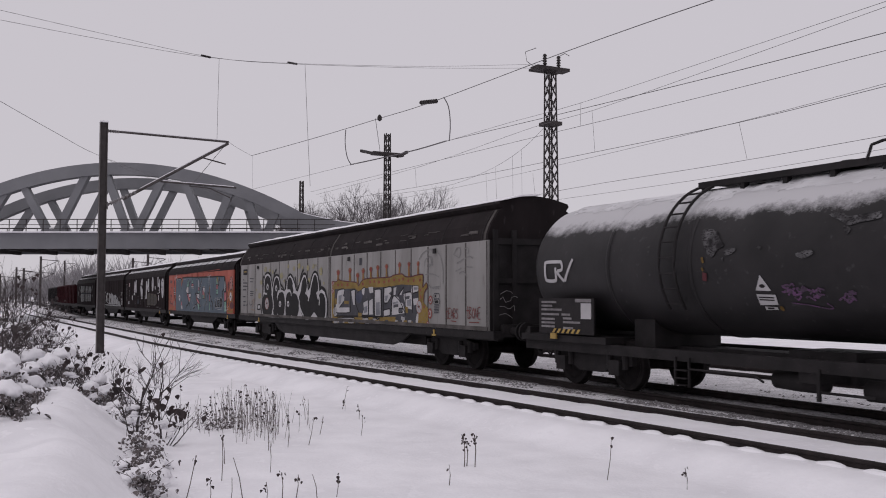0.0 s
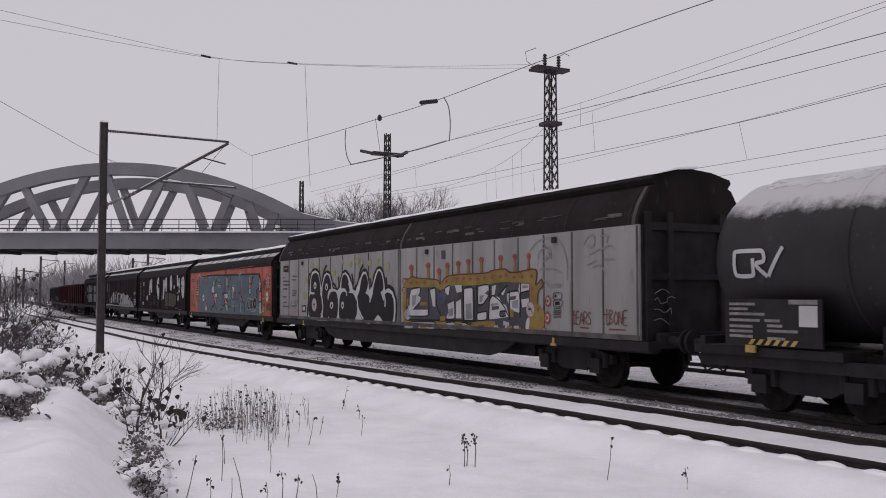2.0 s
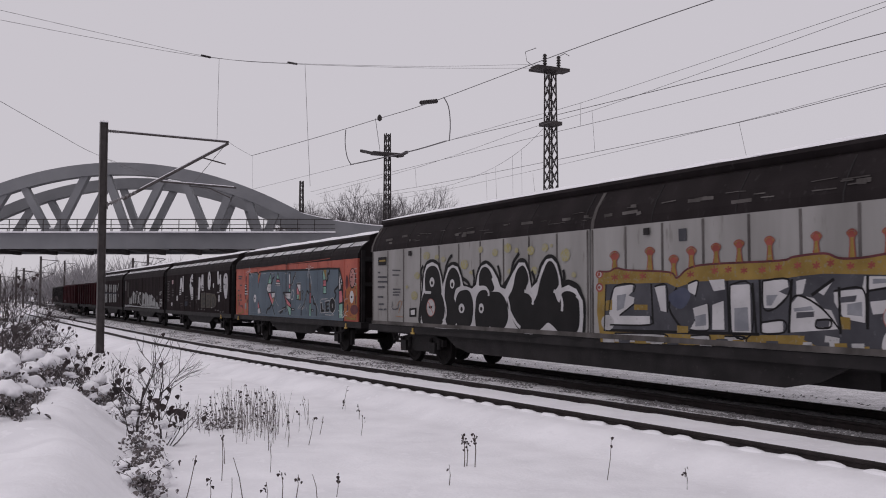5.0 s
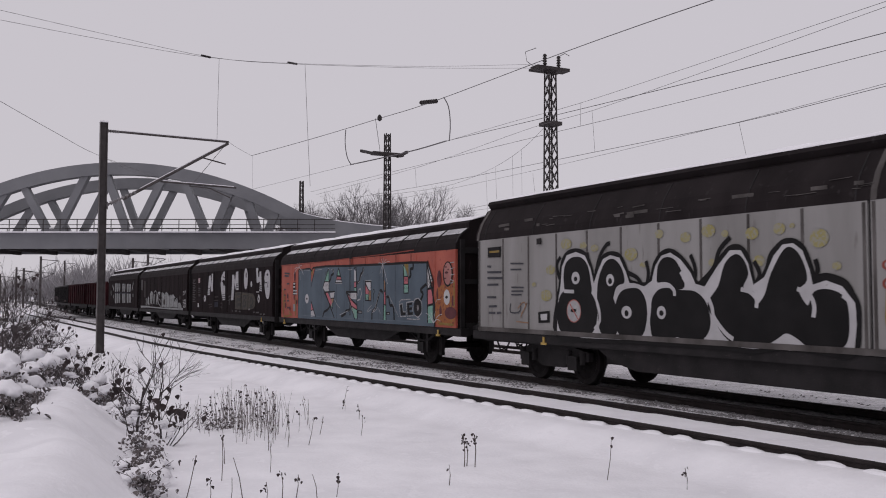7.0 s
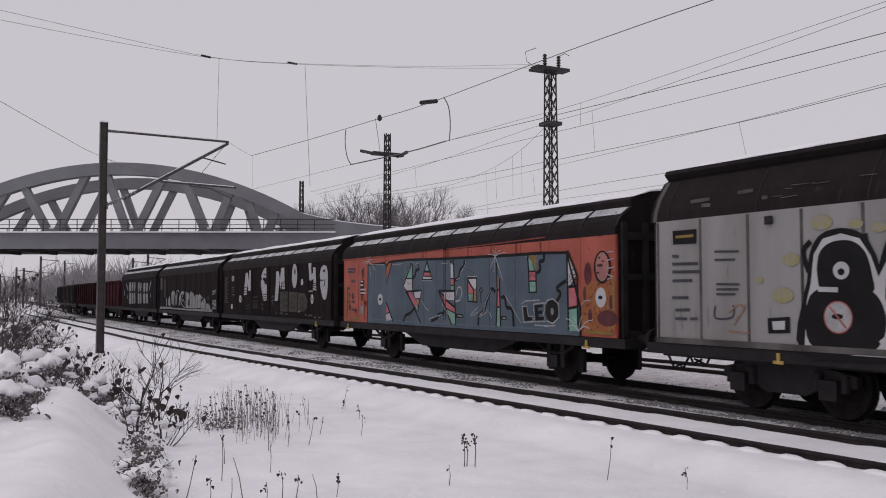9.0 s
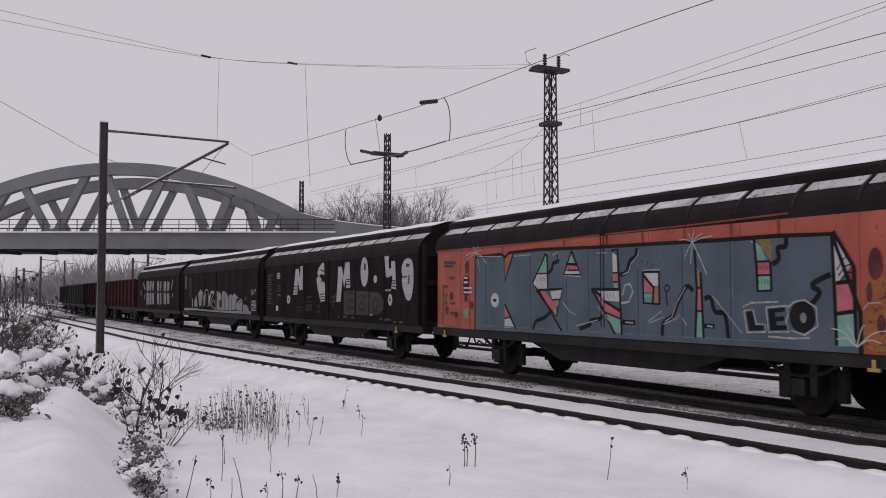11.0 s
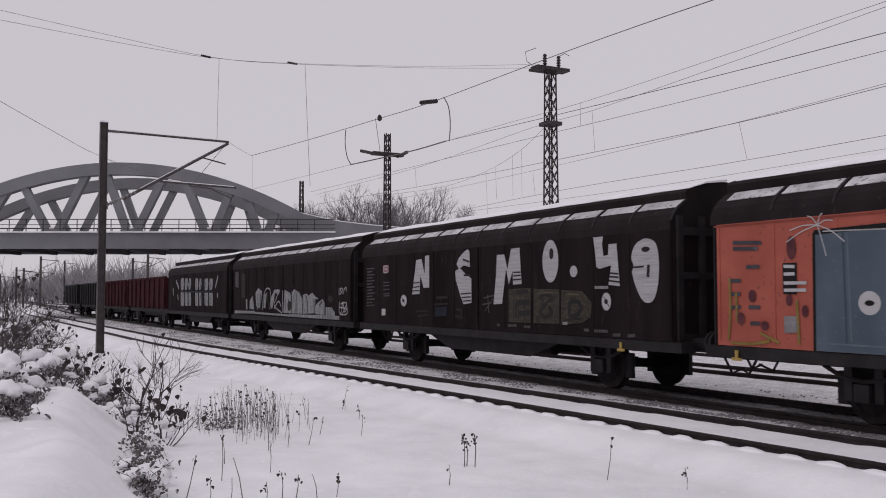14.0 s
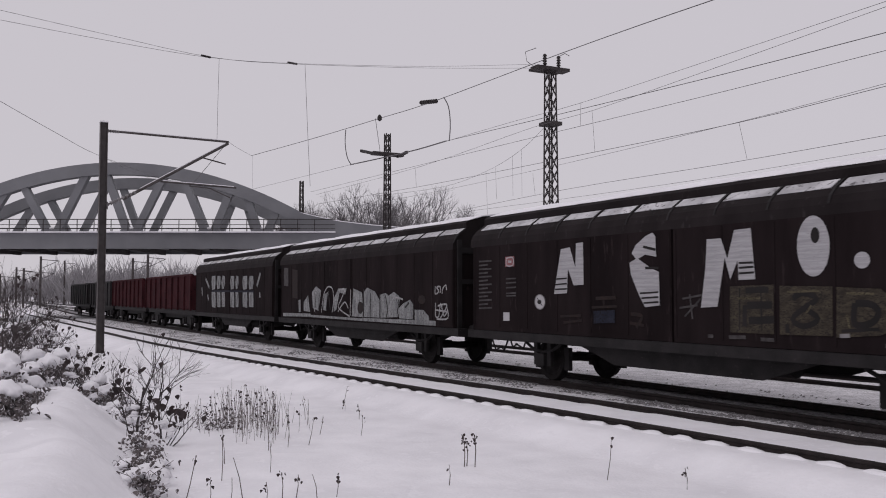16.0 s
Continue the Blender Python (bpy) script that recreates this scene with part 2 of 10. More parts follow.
def sleeper_snow():
    """Small humps of snow over the sleeper ends, leaning on the near rail."""
    for i in range(62):
        x = -43 + 0.6 * i
        for side, off in ((-1, -0.7525 - 0.075), (1, -0.7525 + 0.10)):
            if side > 0 and i % 3:
                continue
            y = near_track_y(x) + off
            bm = bmesh.new()
            bmesh.ops.create_icosphere(bm, subdivisions=2, radius=1.0)
            for v in bm.verts:
                n = 1 + 0.25 * noise.noise(v.co * 1.5 + Vector((i, side, 0)))
                v.co = Vector((v.co.x * 0.25 * n, v.co.y * 0.12 * n, v.co.z * 0.06 * n))
            ob = part("snow_hump", bm, SNOW, smooth=True)
            ob.location = (x + 0.05 * noise.noise((i * 1.3, 0, 0)), y, -0.125)
            tagged(ob, "hump of snow over a sleeper end beside the rail", "snow", "sleeper snow")


sleeper_snow()


def ballast_stones():
    """Loose stones that show through the snow between the two tracks."""
    rs = random.Random(5)
    verts, faces = [], []
    for k in range(11000):
        x = -5 - 75 * rs.random() ** 1.6
        c = near_track_y(x)
        y = rs.uniform(c + 1.5, -0.9) if rs.random() < 0.85 else rs.uniform(0.9, 2.4)
        if noise.noise((x * 0.7, y * 1.3, 0)) < 0.02 + 0.3 * rs.random() - 0.15:
            continue
        z = ground_z(x, y) + 0.004
        s = rs.uniform(0.018, 0.045)
        b = len(verts)
        for dx, dy, dz in ((-1, 0, 0), (0, -1, 0), (1, 0, 0), (0, 1, 0), (0.1, 0.1, 0.8)):
            verts.append((x + s * (dx + rs.uniform(-0.3, 0.3)), y + s * (dy + rs.uniform(-0.3, 0.3)), z + s * dz * rs.uniform(0.5, 1.1)))
        faces += [(b, b + 1, b + 4), (b + 1, b + 2, b + 4), (b + 2, b + 3, b + 4), (b + 3, b, b + 4)]
    me = bpy.data.meshes.new("ballast_stones")
    me.from_pydata(verts, [], faces)
    me.materials.append(STONE)
    tagged(new("ballast_stones", me), "grey ballast stones showing through thin snow", "stones", kind="stuff")


ballast_stones()

# ---- wagons ----
WHEEL_R = 0.5


def wheelset(parent, x, r=WHEEL_R):
    ax = part("wheelset", lathe(bmesh.new(), [(-1.0, 0.06), (-0.98, 0.09), (0.98, 0.09), (1.0, 0.06)], 10, "y"), WHEEL, parent)
    ax.location = (x, 0, r)
    for s in (-1, 1):
        prof = [(s * 0.815, r * 0.2), (s * 0.81, r * 0.72), (s * 0.83, r * 0.78), (s * 0.83, r * 0.97), (s * 0.82, r * 0.985), (s * 0.72, r * 1.0), (s * 0.71, r * 1.055), (s * 0.69, r * 1.055), (s * 0.69, r * 0.8), (s * 0.72, r * 0.7), (s * 0.73, r * 0.2)]
        part("wheel", lathe(bmesh.new(), prof, 32, "y"), WHEEL, ax, smooth=False)
    return ax


WAGONS = []      # (thing, place of its middle along the train)
AXLES = []       # (wheelset, its place on the wagon)


def coupling(parent, half):
    for e in (-1, 1):
        bm = boxes((e * half - 0.62 * e if e > 0 else e * half + 0.5, e * half - 0.5 if e > 0 else e * half + 0.62, -1.15, 1.15, 0.9, 1.2))
        part("buffer_beam", bm, BLACK, parent)
        for s in (-1, 1):
            bm = bmesh.new()
            rod(bm, (e * (half - 0.55), s * 0.875, 1.05), (e * (half - 0.12), s * 0.875, 1.05), 0.09, 10)
            rod(bm, (e * (half - 0.08), s * 0.875, 1.05), (e * (half - 0.02), s * 0.875, 1.05), 0.22, 14)
            part("buffer", bm, BLACK, parent)
        bm = bmesh.new()
        rod(bm, (e * (half - 0.5), 0, 1.0), (e * (half + 0.04), 0, 0.93), 0.045, 6)
        tube(bm, [(e * (half - 0.5), 0.25, 0.95), (e * (half - 0.25), 0.25, 0.55), (e * (half + 0.03), 0.2, 0.65)], 0.025)
        tube(bm, [(e * (half - 0.5), -0.3, 0.95), (e * (half - 0.2), -0.3, 0.5), (e * (half + 0.03), -0.25, 0.6)], 0.025)
        part("coupling", bm, BLACK, parent)


def two_axle_gear(parent, half, base):
    L = half - 0.62
    part("underframe", boxes((-L, L, -1.2, -1.08, 0.86, 1.04), (-L, L, 1.08, 1.2, 0.86, 1.04), (-L, L, -0.3, 0.3, 0.84, 1.04), (-L, L, -1.08, 1.08, 0.98, 1.04)), BLACK, parent)
    # fish-belly girder with brake gear in the middle
    bm = bmesh.new()
    for y in (-1.10, 1.06):
        v = [bm.verts.new((x, yy, z)) for yy in (y, y + 0.04) for x, z in ((-base / 2 + 1.1, 0.95), (-1.9, 0.51), (1.9, 0.51), (base / 2 - 1.1, 0.95))]
        bm.faces.new(v[:4]), bm.faces.new(v[4:][::-1])
        for i in range(4):
            bm.faces.new((v[i], v[(i + 1) % 4], v[4 + (i + 1) % 4], v[4 + i]))
    box(bm, -0.7, 0.5, -0.95, -0.5, 0.5, 0.9)
    rod(bm, (1.2, -0.5, 0.7), (2.1, -0.5, 0.7), 0.17, 10)
    rod(bm, (-base / 2, -0.1, 0.6), (base / 2, -0.1, 0.6), 0.03, 6)
    part("brake_gear", bm, BLACK, parent)
    for x in (-base / 2, base / 2):
        AXLES.append((wheelset(parent, x), x))
        for s in (-1, 1):
            bm = boxes((x - 0.13, x + 0.13, s * 1.02 - 0.1, s * 1.02 + 0.1, 0.34, 0.6))
            v = []
            for dx in (-1, 1):
                box(bm, x + dx * 0.26 - 0.07, x + dx * 0.26 + 0.07, s * 1.02 - 0.05, s * 1.02 + 0.05, 0.34, 0.9)
            tube(bm, [(x - 0.7, s * 1.05, 0.84), (x - 0.4, s * 1.05, 0.7), (x, s * 1.05, 0.63), (x + 0.4, s * 1.05, 0.7), (x + 0.7, s * 1.05, 0.84)], 0.035, 6)
            part("axle_guard", bm, BLACK, parent)
            for dx in (-0.56, 0.56):
                part("brake_shoe", boxes((x + dx - 0.09, x + dx + 0.09, s * 0.76 - 0.05, s * 0.76 + 0.05, 0.25, 0.75)), BLACK, parent)
    coupling(parent, half)


def bogie(parent, x, base=1.8):
    bm = boxes((x - 0.25, x + 0.25, -1.0, 1.0, 0.45, 0.86))
    for s in (-1, 1):
        prof = [(x - base / 2 - 0.42, 0.52), (x - base / 2 - 0.42, 0.7), (x - 0.5, 0.84), (x + 0.5, 0.84), (x + base / 2 + 0.42, 0.7), (x + base / 2 + 0.42, 0.52), (x + base / 2 - 0.3, 0.44), (x + 0.4, 0.34), (x - 0.4, 0.34), (x - base / 2 + 0.3, 0.44)]
        y0, y1 = s * 1.0 - 0.06, s * 1.0 + 0.06
        a = [bm.verts.new((px, y0, pz)) for px, pz in prof]
        b = [bm.verts.new((px, y1, pz)) for px, pz in prof]
        bm.faces.new(a[::-1]), bm.faces.new(b)
        for i in range(len(prof)):
            bm.faces.new((a[i], a[(i + 1) % len(prof)], b[(i + 1) % len(prof)], b[i]))
        for dx in (-base / 2, base / 2):
            box(bm, x + dx - 0.16, x + dx + 0.16, s * 1.1 - 0.09, s * 1.1 + 0.09, 0.32, 0.62)
            for k in (-0.24, 0.24):
                rod(bm, (x + dx + k, s * 1.08, 0.44), (x + dx + k, s * 1.08, 0.72), 0.07, 8)
    part("bogie_frame", bm, BLACK, parent)
    for dx in (-base / 2, base / 2):
        AXLES.append((wheelset(parent, x + dx), x + dx))


ROOF_TWO_AXLE = [(-1.40, 3.09), (-1.385, 3.25), (-1.33, 3.38), (-1.22, 3.50), (-1.02, 3.64), (-0.99, 3.66), (-1.0, 3.80), (-0.93, 3.86), (-0.5, 3.98), (0, 4.03)]
ROOF_LONG = [(-1.42, 3.24), (-1.40, 3.40), (-1.30, 3.64), (-1.08, 3.98), (-0.98, 4.03), (-1.07, 4.14), (-1.03, 4.21), (-0.5, 4.33), (0, 4.37)]


def mirrored(p):
    return p + [(-0.92 * y, z) for y, z in p[::-1] if abs(y) > 1e-6]


def sliding_wall_wagon(name, label, middle, half, roof, z0, z1, x0, x1, panel_mat, ribs, gear, base, lower=None):
    """A covered wagon with sliding walls: x0 to x1 is the stretch of the wall panels on its own axis."""
    w = thing(name, label, "freight wagon", "wagons of the train")
    WAGONS.append((w, middle))
    yw = roof[0][0]
    e0, e1 = x0 - 0.10, x1 + 0.03
    bm = prism(bmesh.new(), [(yw + 0.05, z0 - 0.02), (yw + 0.05, z1), (-0.92 * yw - 0.05, z1), (-0.92 * yw - 0.05, z0 - 0.02)], e0, e1)
    part("body", bm, DARKPANEL if panel_mat is not WHITEPANEL else BLACK, w)
    part("roof", prism(bmesh.new(), mirrored(roof), e0 - 0.05, e1 - 0.06), ROOF, w, "dark curved roof")
    xm = 0.5 * (x0 + x1)
    mid = x0 + (x1 - x0) * 0.51
    for a, b in ((x0, mid - 0.03), (mid + 0.03, x1)):
        for s in (-1, 1):
            ww = -yw if s < 0 else -0.92 * yw
            ya, yb = sorted((s * (ww - 0.048), s * ww))
            wall = part("sliding_wall", boxes((a, b, ya, yb, z0, z1)), panel_mat, w)
            n = ribs // 2
            for i in range(n + 1):
                x = a + 0.05 + (b - a - 0.1) * i / n
                ya, yb = sorted((s * (ww - 0.002), s * (ww + 0.010)))
                # On light walls the rib colour holds both grime and the ribs' shadow lines.
                part("rib", boxes((x - 0.025, x + 0.025, ya, yb, z0 + 0.08, z1 - 0.02)), GRIME if panel_mat is WHITEPANEL else panel_mat, wall)
    for s in (-1, 1):
        ya, yb = sorted((s * (-yw - 0.3), s * (-yw - 0.01)))
        part("sole_bar", boxes((e0 - 0.2, e1 + 0.2, ya, yb, z0 - 0.2, z0 - 0.01)), BLACK, w)
    for e, xe in ((-1, e0), (1, e1)):
        bm = bmesh.new()
        for y in (-1.25, -0.72, 0.62, 1.15):
            xa, xb = sorted((xe, xe + e * 0.07))
            box(bm, xa, xb, y - 0.06, y + 0.06, z0, z1 + 0.25)
        xa, xb = sorted((xe, xe + e * 0.06))
        box(bm, xa, xb, -1.2, 1.12, 2.2, 2.32)
        box(bm, xa, xb, -1.3, 1.2, z1 - 0.1, z1 + 0.05)
        part("end_frame", bm, BLACK, w)
    return w, yw


def roof_snow(w, roof, x0, x1, k0, k1, thick, name="roof_snow", both=True):
    """A bed of snow over the roof's points k0 to k1, with an uneven depth."""
    bm = bmesh.new()
    pts = roof[k0:k1 + 1]
    rows = []
    n = int((x1 - x0) / 0.35)
    for i in range(n + 1):
        x = x0 + (x1 - x0) * i / n
        low = [bm.verts.new((x, y, z + 0.003)) for y, z in pts]
        up = []
        for j, (y, z) in enumerate(pts):
            edge = 0.25 if j in (0,) else 1.0
            d = thick * edge * (0.75 + 0.5 * noise.noise((x * 0.9, y * 3, 5 + thick)))
            jog = 0.03 * noise.noise((x * 1.7, 2.0, y)) if j == 0 else 0
            up.append(bm.verts.new((x, y + jog, z + 0.003 + max(0.012, d))))
        rows.append(low + up[::-1])
    m = len(rows[0])
    for a, b in zip(rows, rows[1:]):
        for j in range(m):
            bm.faces.new((a[j], a[(j + 1) % m], b[(j + 1) % m], b[j]))
    bm.faces.new(rows[0][::-1]), bm.faces.new(rows[-1])
    return part(name, bm, THINSNOW if name == "snow_strip" else SNOW, w, "thin layer of snow", smooth=False)

def long_white():
    w, yw = sliding_wall_wagon("long_sliding_wall_wagon", "long dark wagon with light grey sliding walls covered in graffiti", 29.85, 11.45, ROOF_LONG, 1.05, 3.24, -10.70, 10.70, WHITEPANEL, 20, "bogie", 0)
    part("underframe", boxes((-10.8, 10.8, -1.2, -1.06, 0.8, 1.04), (-10.8, 10.8, 1.06, 1.2, 0.8, 1.04), (-6.4, 6.4, -0.9, 0.9, 0.5, 1.0)), BLACK, w)
    for y0, y1 in ((-1.30, -1.24), (1.24, 1.30)):
        bm = bmesh.new()
        prof = [(-6.6, 1.03), (-5.7, 0.6), (-5.0, 0.46), (5.0, 0.46), (5.7, 0.6), (6.6, 1.03)]
        a = [bm.verts.new((x, y0, z)) for x, z in prof]
        b = [bm.verts.new((x, y1, z)) for x, z in prof]
        bm.faces.new(a), bm.faces.new(b[::-1])
        for i in range(6):
            bm.faces.new((a[i], a[(i + 1) % 6], b[(i + 1) % 6], b[i]))
        part("side_girder", bm, BLACK, w, "deep black side girder")
    for x in (-8.1, 8.1):
        bogie(w, x)
    coupling(w, 11.45)
    roof_snow(w, ROOF_LONG, -10.8, 10.8, 6, 8, 0.05)
    for x in (-10.72, 0.3, 10.55):
        part("roof_band", prism(bmesh.new(), [(-1.43, 3.24), (-1.41, 3.40), (-1.31, 3.65), (-1.09, 3.99), (-1.05, 3.95), (-1.28, 3.62), (-1.38, 3.4)], x - 0.05, x + 0.05), GRIME, w, "pale roof band")
    rs = random.Random(8)
    for k in range(60):
        x, f = rs.uniform(-10, 10), rs.uniform(0.05, 0.95)
        y0, z0 = -1.40 + f * 0.10, 3.40 + f * 0.24
        part("roof_scuff", beam(bmesh.new(), (x, y0 - 0.012, z0), (x + rs.uniform(0.1, 0.5), y0 - 0.012, z0 + rs.uniform(-0.01, 0.02)), 0.01, rs.choice((0.008, 0.012, 0.02, 0.06))), GRIME, w)
    for i in range(11):
        x = -10.4 + i * 2.08
        part("roof_seam", prism(bmesh.new(), [(-1.425, 3.25), (-1.407, 3.40), (-1.307, 3.645), (-1.09, 3.98), (-1.08, 3.94), (-1.29, 3.62), (-1.39, 3.4)], x - 0.012, x + 0.012), BLACK, w)
    part("door_lock", boxes((-8.1, -7.95, -1.47, -1.446, 3.02, 3.15)), BLACK, w)
    part("door_lock", boxes((7.9, 8.05, -1.47, -1.446, 3.02, 3.15)), BLACK, w)
    part("door_lock", boxes((1.9, 2.05, -1.47, -1.446, 3.02, 3.15)), BLACK, w)
    part("lower_sill", boxes((-10.7, 10.7, -1.445, -1.421, 1.055, 1.15)), GRIME, w)
    return w


def short_wagon(name, label, middle, half, panel, x0, x1, z1=3.09):
    w, yw = sliding_wall_wagon(name, label, middle, half, ROOF_TWO_AXLE, 1.07, 3.09, x0, x1, panel, 12, "axle", 9.0)
    two_axle_gear(w, half, 9.0 if half > 7.3 else 8.0)
    n = 12
    for i in range(n):
        a, b = x0 + (x1 - x0) * i / n, x0 + (x1 - x0) * (i + 1) / n
        roof_snow(w, ROOF_TWO_AXLE, a + 0.05 + 0.1 * abs(noise.noise((a, middle, 0))), b - 0.04 - 0.12 * abs(noise.noise((b, middle, 4.0))), 3, 4, 0.018, "snow_strip")
        part("roof_strap", prism(bmesh.new(), [(-1.392, 3.26), (-1.337, 3.395), (-1.225, 3.52), (-1.02, 3.665), (-1.02, 3.63), (-1.22, 3.48), (-1.32, 3.36)], b - 0.03, b + 0.02), BLACK, w)
    roof_snow(w, ROOF_TWO_AXLE, x0, x1, 7, 9, 0.05)
    return w


white_wagon = long_white()
orange_wagon = short_wagon("sliding_wall_wagon", "covered wagon with orange walls under blue graffiti", 48.78, 7.62, ORANGE, -7.04, 7.04)
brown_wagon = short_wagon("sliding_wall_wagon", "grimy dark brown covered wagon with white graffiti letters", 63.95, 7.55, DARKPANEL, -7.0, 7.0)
pale_wagon = short_wagon("sliding_wall_wagon", "grimy dark covered wagon with a pale grey graffiti band", 79.0, 7.5, DARKPANEL, -7.0, 7.0)
striped_wagon = short_wagon("sliding_wall_wagon", "dark covered wagon with whitish smeared walls", 93.6, 7.0, DARKPANEL, -6.5, 6.5)


TANK_R, TANK_Z = 1.36, 2.50


def tank_wagon(middle, half):
    w = thing("tank_wagon", "black tank wagon with snow on its barrel", "tank wagon", "wagons of the train")
    WAGONS.append((w, middle))
    R, zc = TANK_R, TANK_Z
    b = half - 0.95
    r0 = -b - 0.32            # the rear head stands further out
    prof = [(r0, 0.05), (r0 + 0.03, 0.4), (r0 + 0.1, 0.75), (r0 + 0.24, 1.08), (r0 + 0.4, R - 0.1), (r0 + 0.62, R), (b - 0.62, R), (b - 0.4, R - 0.1), (b - 0.24, 1.08), (b - 0.1, 0.75), (b - 0.03, 0.4), (b, 0.05)]
    bm = lathe(bmesh.new(), prof, 64)
    bmesh.ops.translate(bm, verts=bm.verts, vec=(0, 0, zc))
    part("barrel", bm, TANK, w, "sooty black barrel", smooth=True)
    for x in (-4.6, -2.3, 2.3, 4.6):
        bm = lathe(bmesh.new(), [(x - 0.05, R), (x - 0.045, R + 0.012), (x + 0.045, R + 0.012), (x + 0.05, R)], 64)
        bmesh.ops.translate(bm, verts=bm.verts, vec=(0, 0, zc))
        part("barrel_seam", bm, TANK, w, smooth=True)
    # snow lying on the barrel, with a ragged lower edge
    bm = bmesh.new()
    nx, na = 420, 110
    grid = {}
    for i in range(nx + 1):
        x = -b + 0.12 + (2 * b - 0.24) * i / nx
        shrink = min(1.0, (b - abs(x)) / 0.6)
        rr = R * math.sqrt(max(0.05, 1 - (1 - shrink) ** 2)) if shrink < 1 else R
        for j in range(na + 1):
            an = radians(-64 + 128 * j / na)
            lim = 36 + 7 * noise.noise((x * 0.8, 1.3, an)) + 5 * noise.noise((x * 4.0, 7.3, an * 3)) + (12 if -2.9 < x < 0.2 else 0) * noise.noise((x * 1.5, 2.0, an * 4)) + (4 if x > -2.6 else 0)
            d = (lim - abs(math.degrees(an))) / 30
            hgt = 0.002 + 0.05 * smooth01((d - 0.3) * 1.6) + 0.008 * smooth01((d - 0.3) * 2) * noise.noise((x * 2, an * 5, 3.0))
            grid[i, j] = (x, (rr + hgt) * math.sin(an), zc + (rr + hgt) * math.cos(an), d + 0.16 * noise.noise((x * 5, an * 8, 1.0)))
    vs = {}
    for i in range(nx):
        for j in range(na):
            q = [(i, j), (i + 1, j), (i + 1, j + 1), (i, j + 1)]
            if sum(grid[k][3] for k in q) > 1.2:
                for k in q:
                    if k not in vs:
                        vs[k] = bm.verts.new(grid[k][:3])
                bm.faces.new([vs[k] for k in q])
    part("barrel_snow", bm, TANKSNOW, w, "ragged layer of snow", smooth=True)
    for ya, yb in ((-1.25, -1.13), (-0.3, 0.3), (1.13, 1.25)):
        part("sole_bar", boxes((-half + 0.6, half - 0.6, ya, yb, 0.72, 0.92)), BLACK, w)
    for x in (-half + 1.9, -half + 4.2, half - 4.2, half - 1.9):
        part("saddle", boxes((x - 0.3, x + 0.3, -0.85, 0.85, 0.9, 1.45)), BLACK, w)
    part("end_platform", boxes((-half + 0.55, -half + 3.6, -1.34, 1.34, 0.92, 1.06)), BLACK, w)
    # ladder that follows the barrel, and the walkway on top
    for x in (-2.95, -2.55):
        pts = [(x, -(R + 0.13) * math.cos(radians(an)), zc + (R + 0.13) * math.sin(radians(an))) for an in range(-35, 71, 7)]
        part("ladder_rail", tube(bmesh.new(), pts, 0.028, 6), BLACK, w)
    for an in range(-30, 70, 11):
        y, z = -(R + 0.13) * math.cos(radians(an)), zc + (R + 0.13) * math.sin(radians(an))
        part("ladder_rung", rod(bmesh.new(), (-2.95, y, z), (-2.55, y, z), 0.018), BLACK, w)
    zt = zc + R
    part("walkway", boxes((-2.9, 5.0, -0.55, -0.5, zt + 0.03, zt + 0.14), (-2.9, 5.0, -0.5, 0.5, zt + 0.1, zt + 0.14)), BLACK, w)
    for i in range(9):
        x = -2.8 + i * 0.95
        part("walkway_bracket", boxes((x - 0.05, x + 0.05, -0.52, -0.40, zt - 0.16, zt + 0.1)), BLACK, w)
    part("handrail", tube(bmesh.new(), [(0.7, -0.55, zt + 0.1), (0.8, -0.56, zt + 0.32), (1.0, -0.56, zt + 0.36), (3.4, -0.56, zt + 0.34)], 0.025, 6), BLACK, w)
    part("dome_lid", lathe(bmesh.new(), [(zt + 0.05, 0.24), (zt + 0.18, 0.24), (zt + 0.22, 0.16)], 20, "z"), BLACK, w)
    part("side_pipe", tube(bmesh.new(), [(-2.4, -1.3, 0.6), (-0.9, -1.3, 0.6), (-0.75, -1.25, 0.5)], 0.02, 6), BLACK, w)
    for x in (-2.75, -2.4):
        part("step_post", boxes((x - 0.02, x + 0.02, -1.32, -1.28, 0.28, 0.8)), BLACK, w)
    for z in (0.3, 0.42, 0.56):
        part("step", boxes((-2.73, -2.42, -1.36, -1.24, z, z + 0.02)), BLACK, w)
    part("brake_cylinder", lathe(bmesh.new(), [(-0.78, 0.08), (-0.74, 0.15), (-0.3, 0.17), (0.2, 0.17), (0.24, 0.1)], 16), BLACK, w, smooth=True).location = (0, -0.95, 0.55)
    part("brake_lever", boxes((0.3, 0.36, -1.28, -1.24, 0.3, 0.78), (0.3, 1.3, -1.27, -1.25, 0.42, 0.46)), BLACK, w)
    part("air_tank", lathe(bmesh.new(), [(0.9, 0.06), (0.94, 0.16), (2.0, 0.16), (2.04, 0.06)], 16), BLACK, w, smooth=True).location = (0, -0.9, 0.5)
    part("outlet_valve", boxes((-0.9, 0.4, -0.5, 0.5, 0.5, 1.0), (-0.1, 0.3, -1.2, -0.5, 0.55, 0.75)), BLACK, w)
    for x in (-half + 2.75, half - 2.75):
        bogie(w, x)
    coupling(w, half)
    return w


tank = tank_wagon(10.05, 8.3)


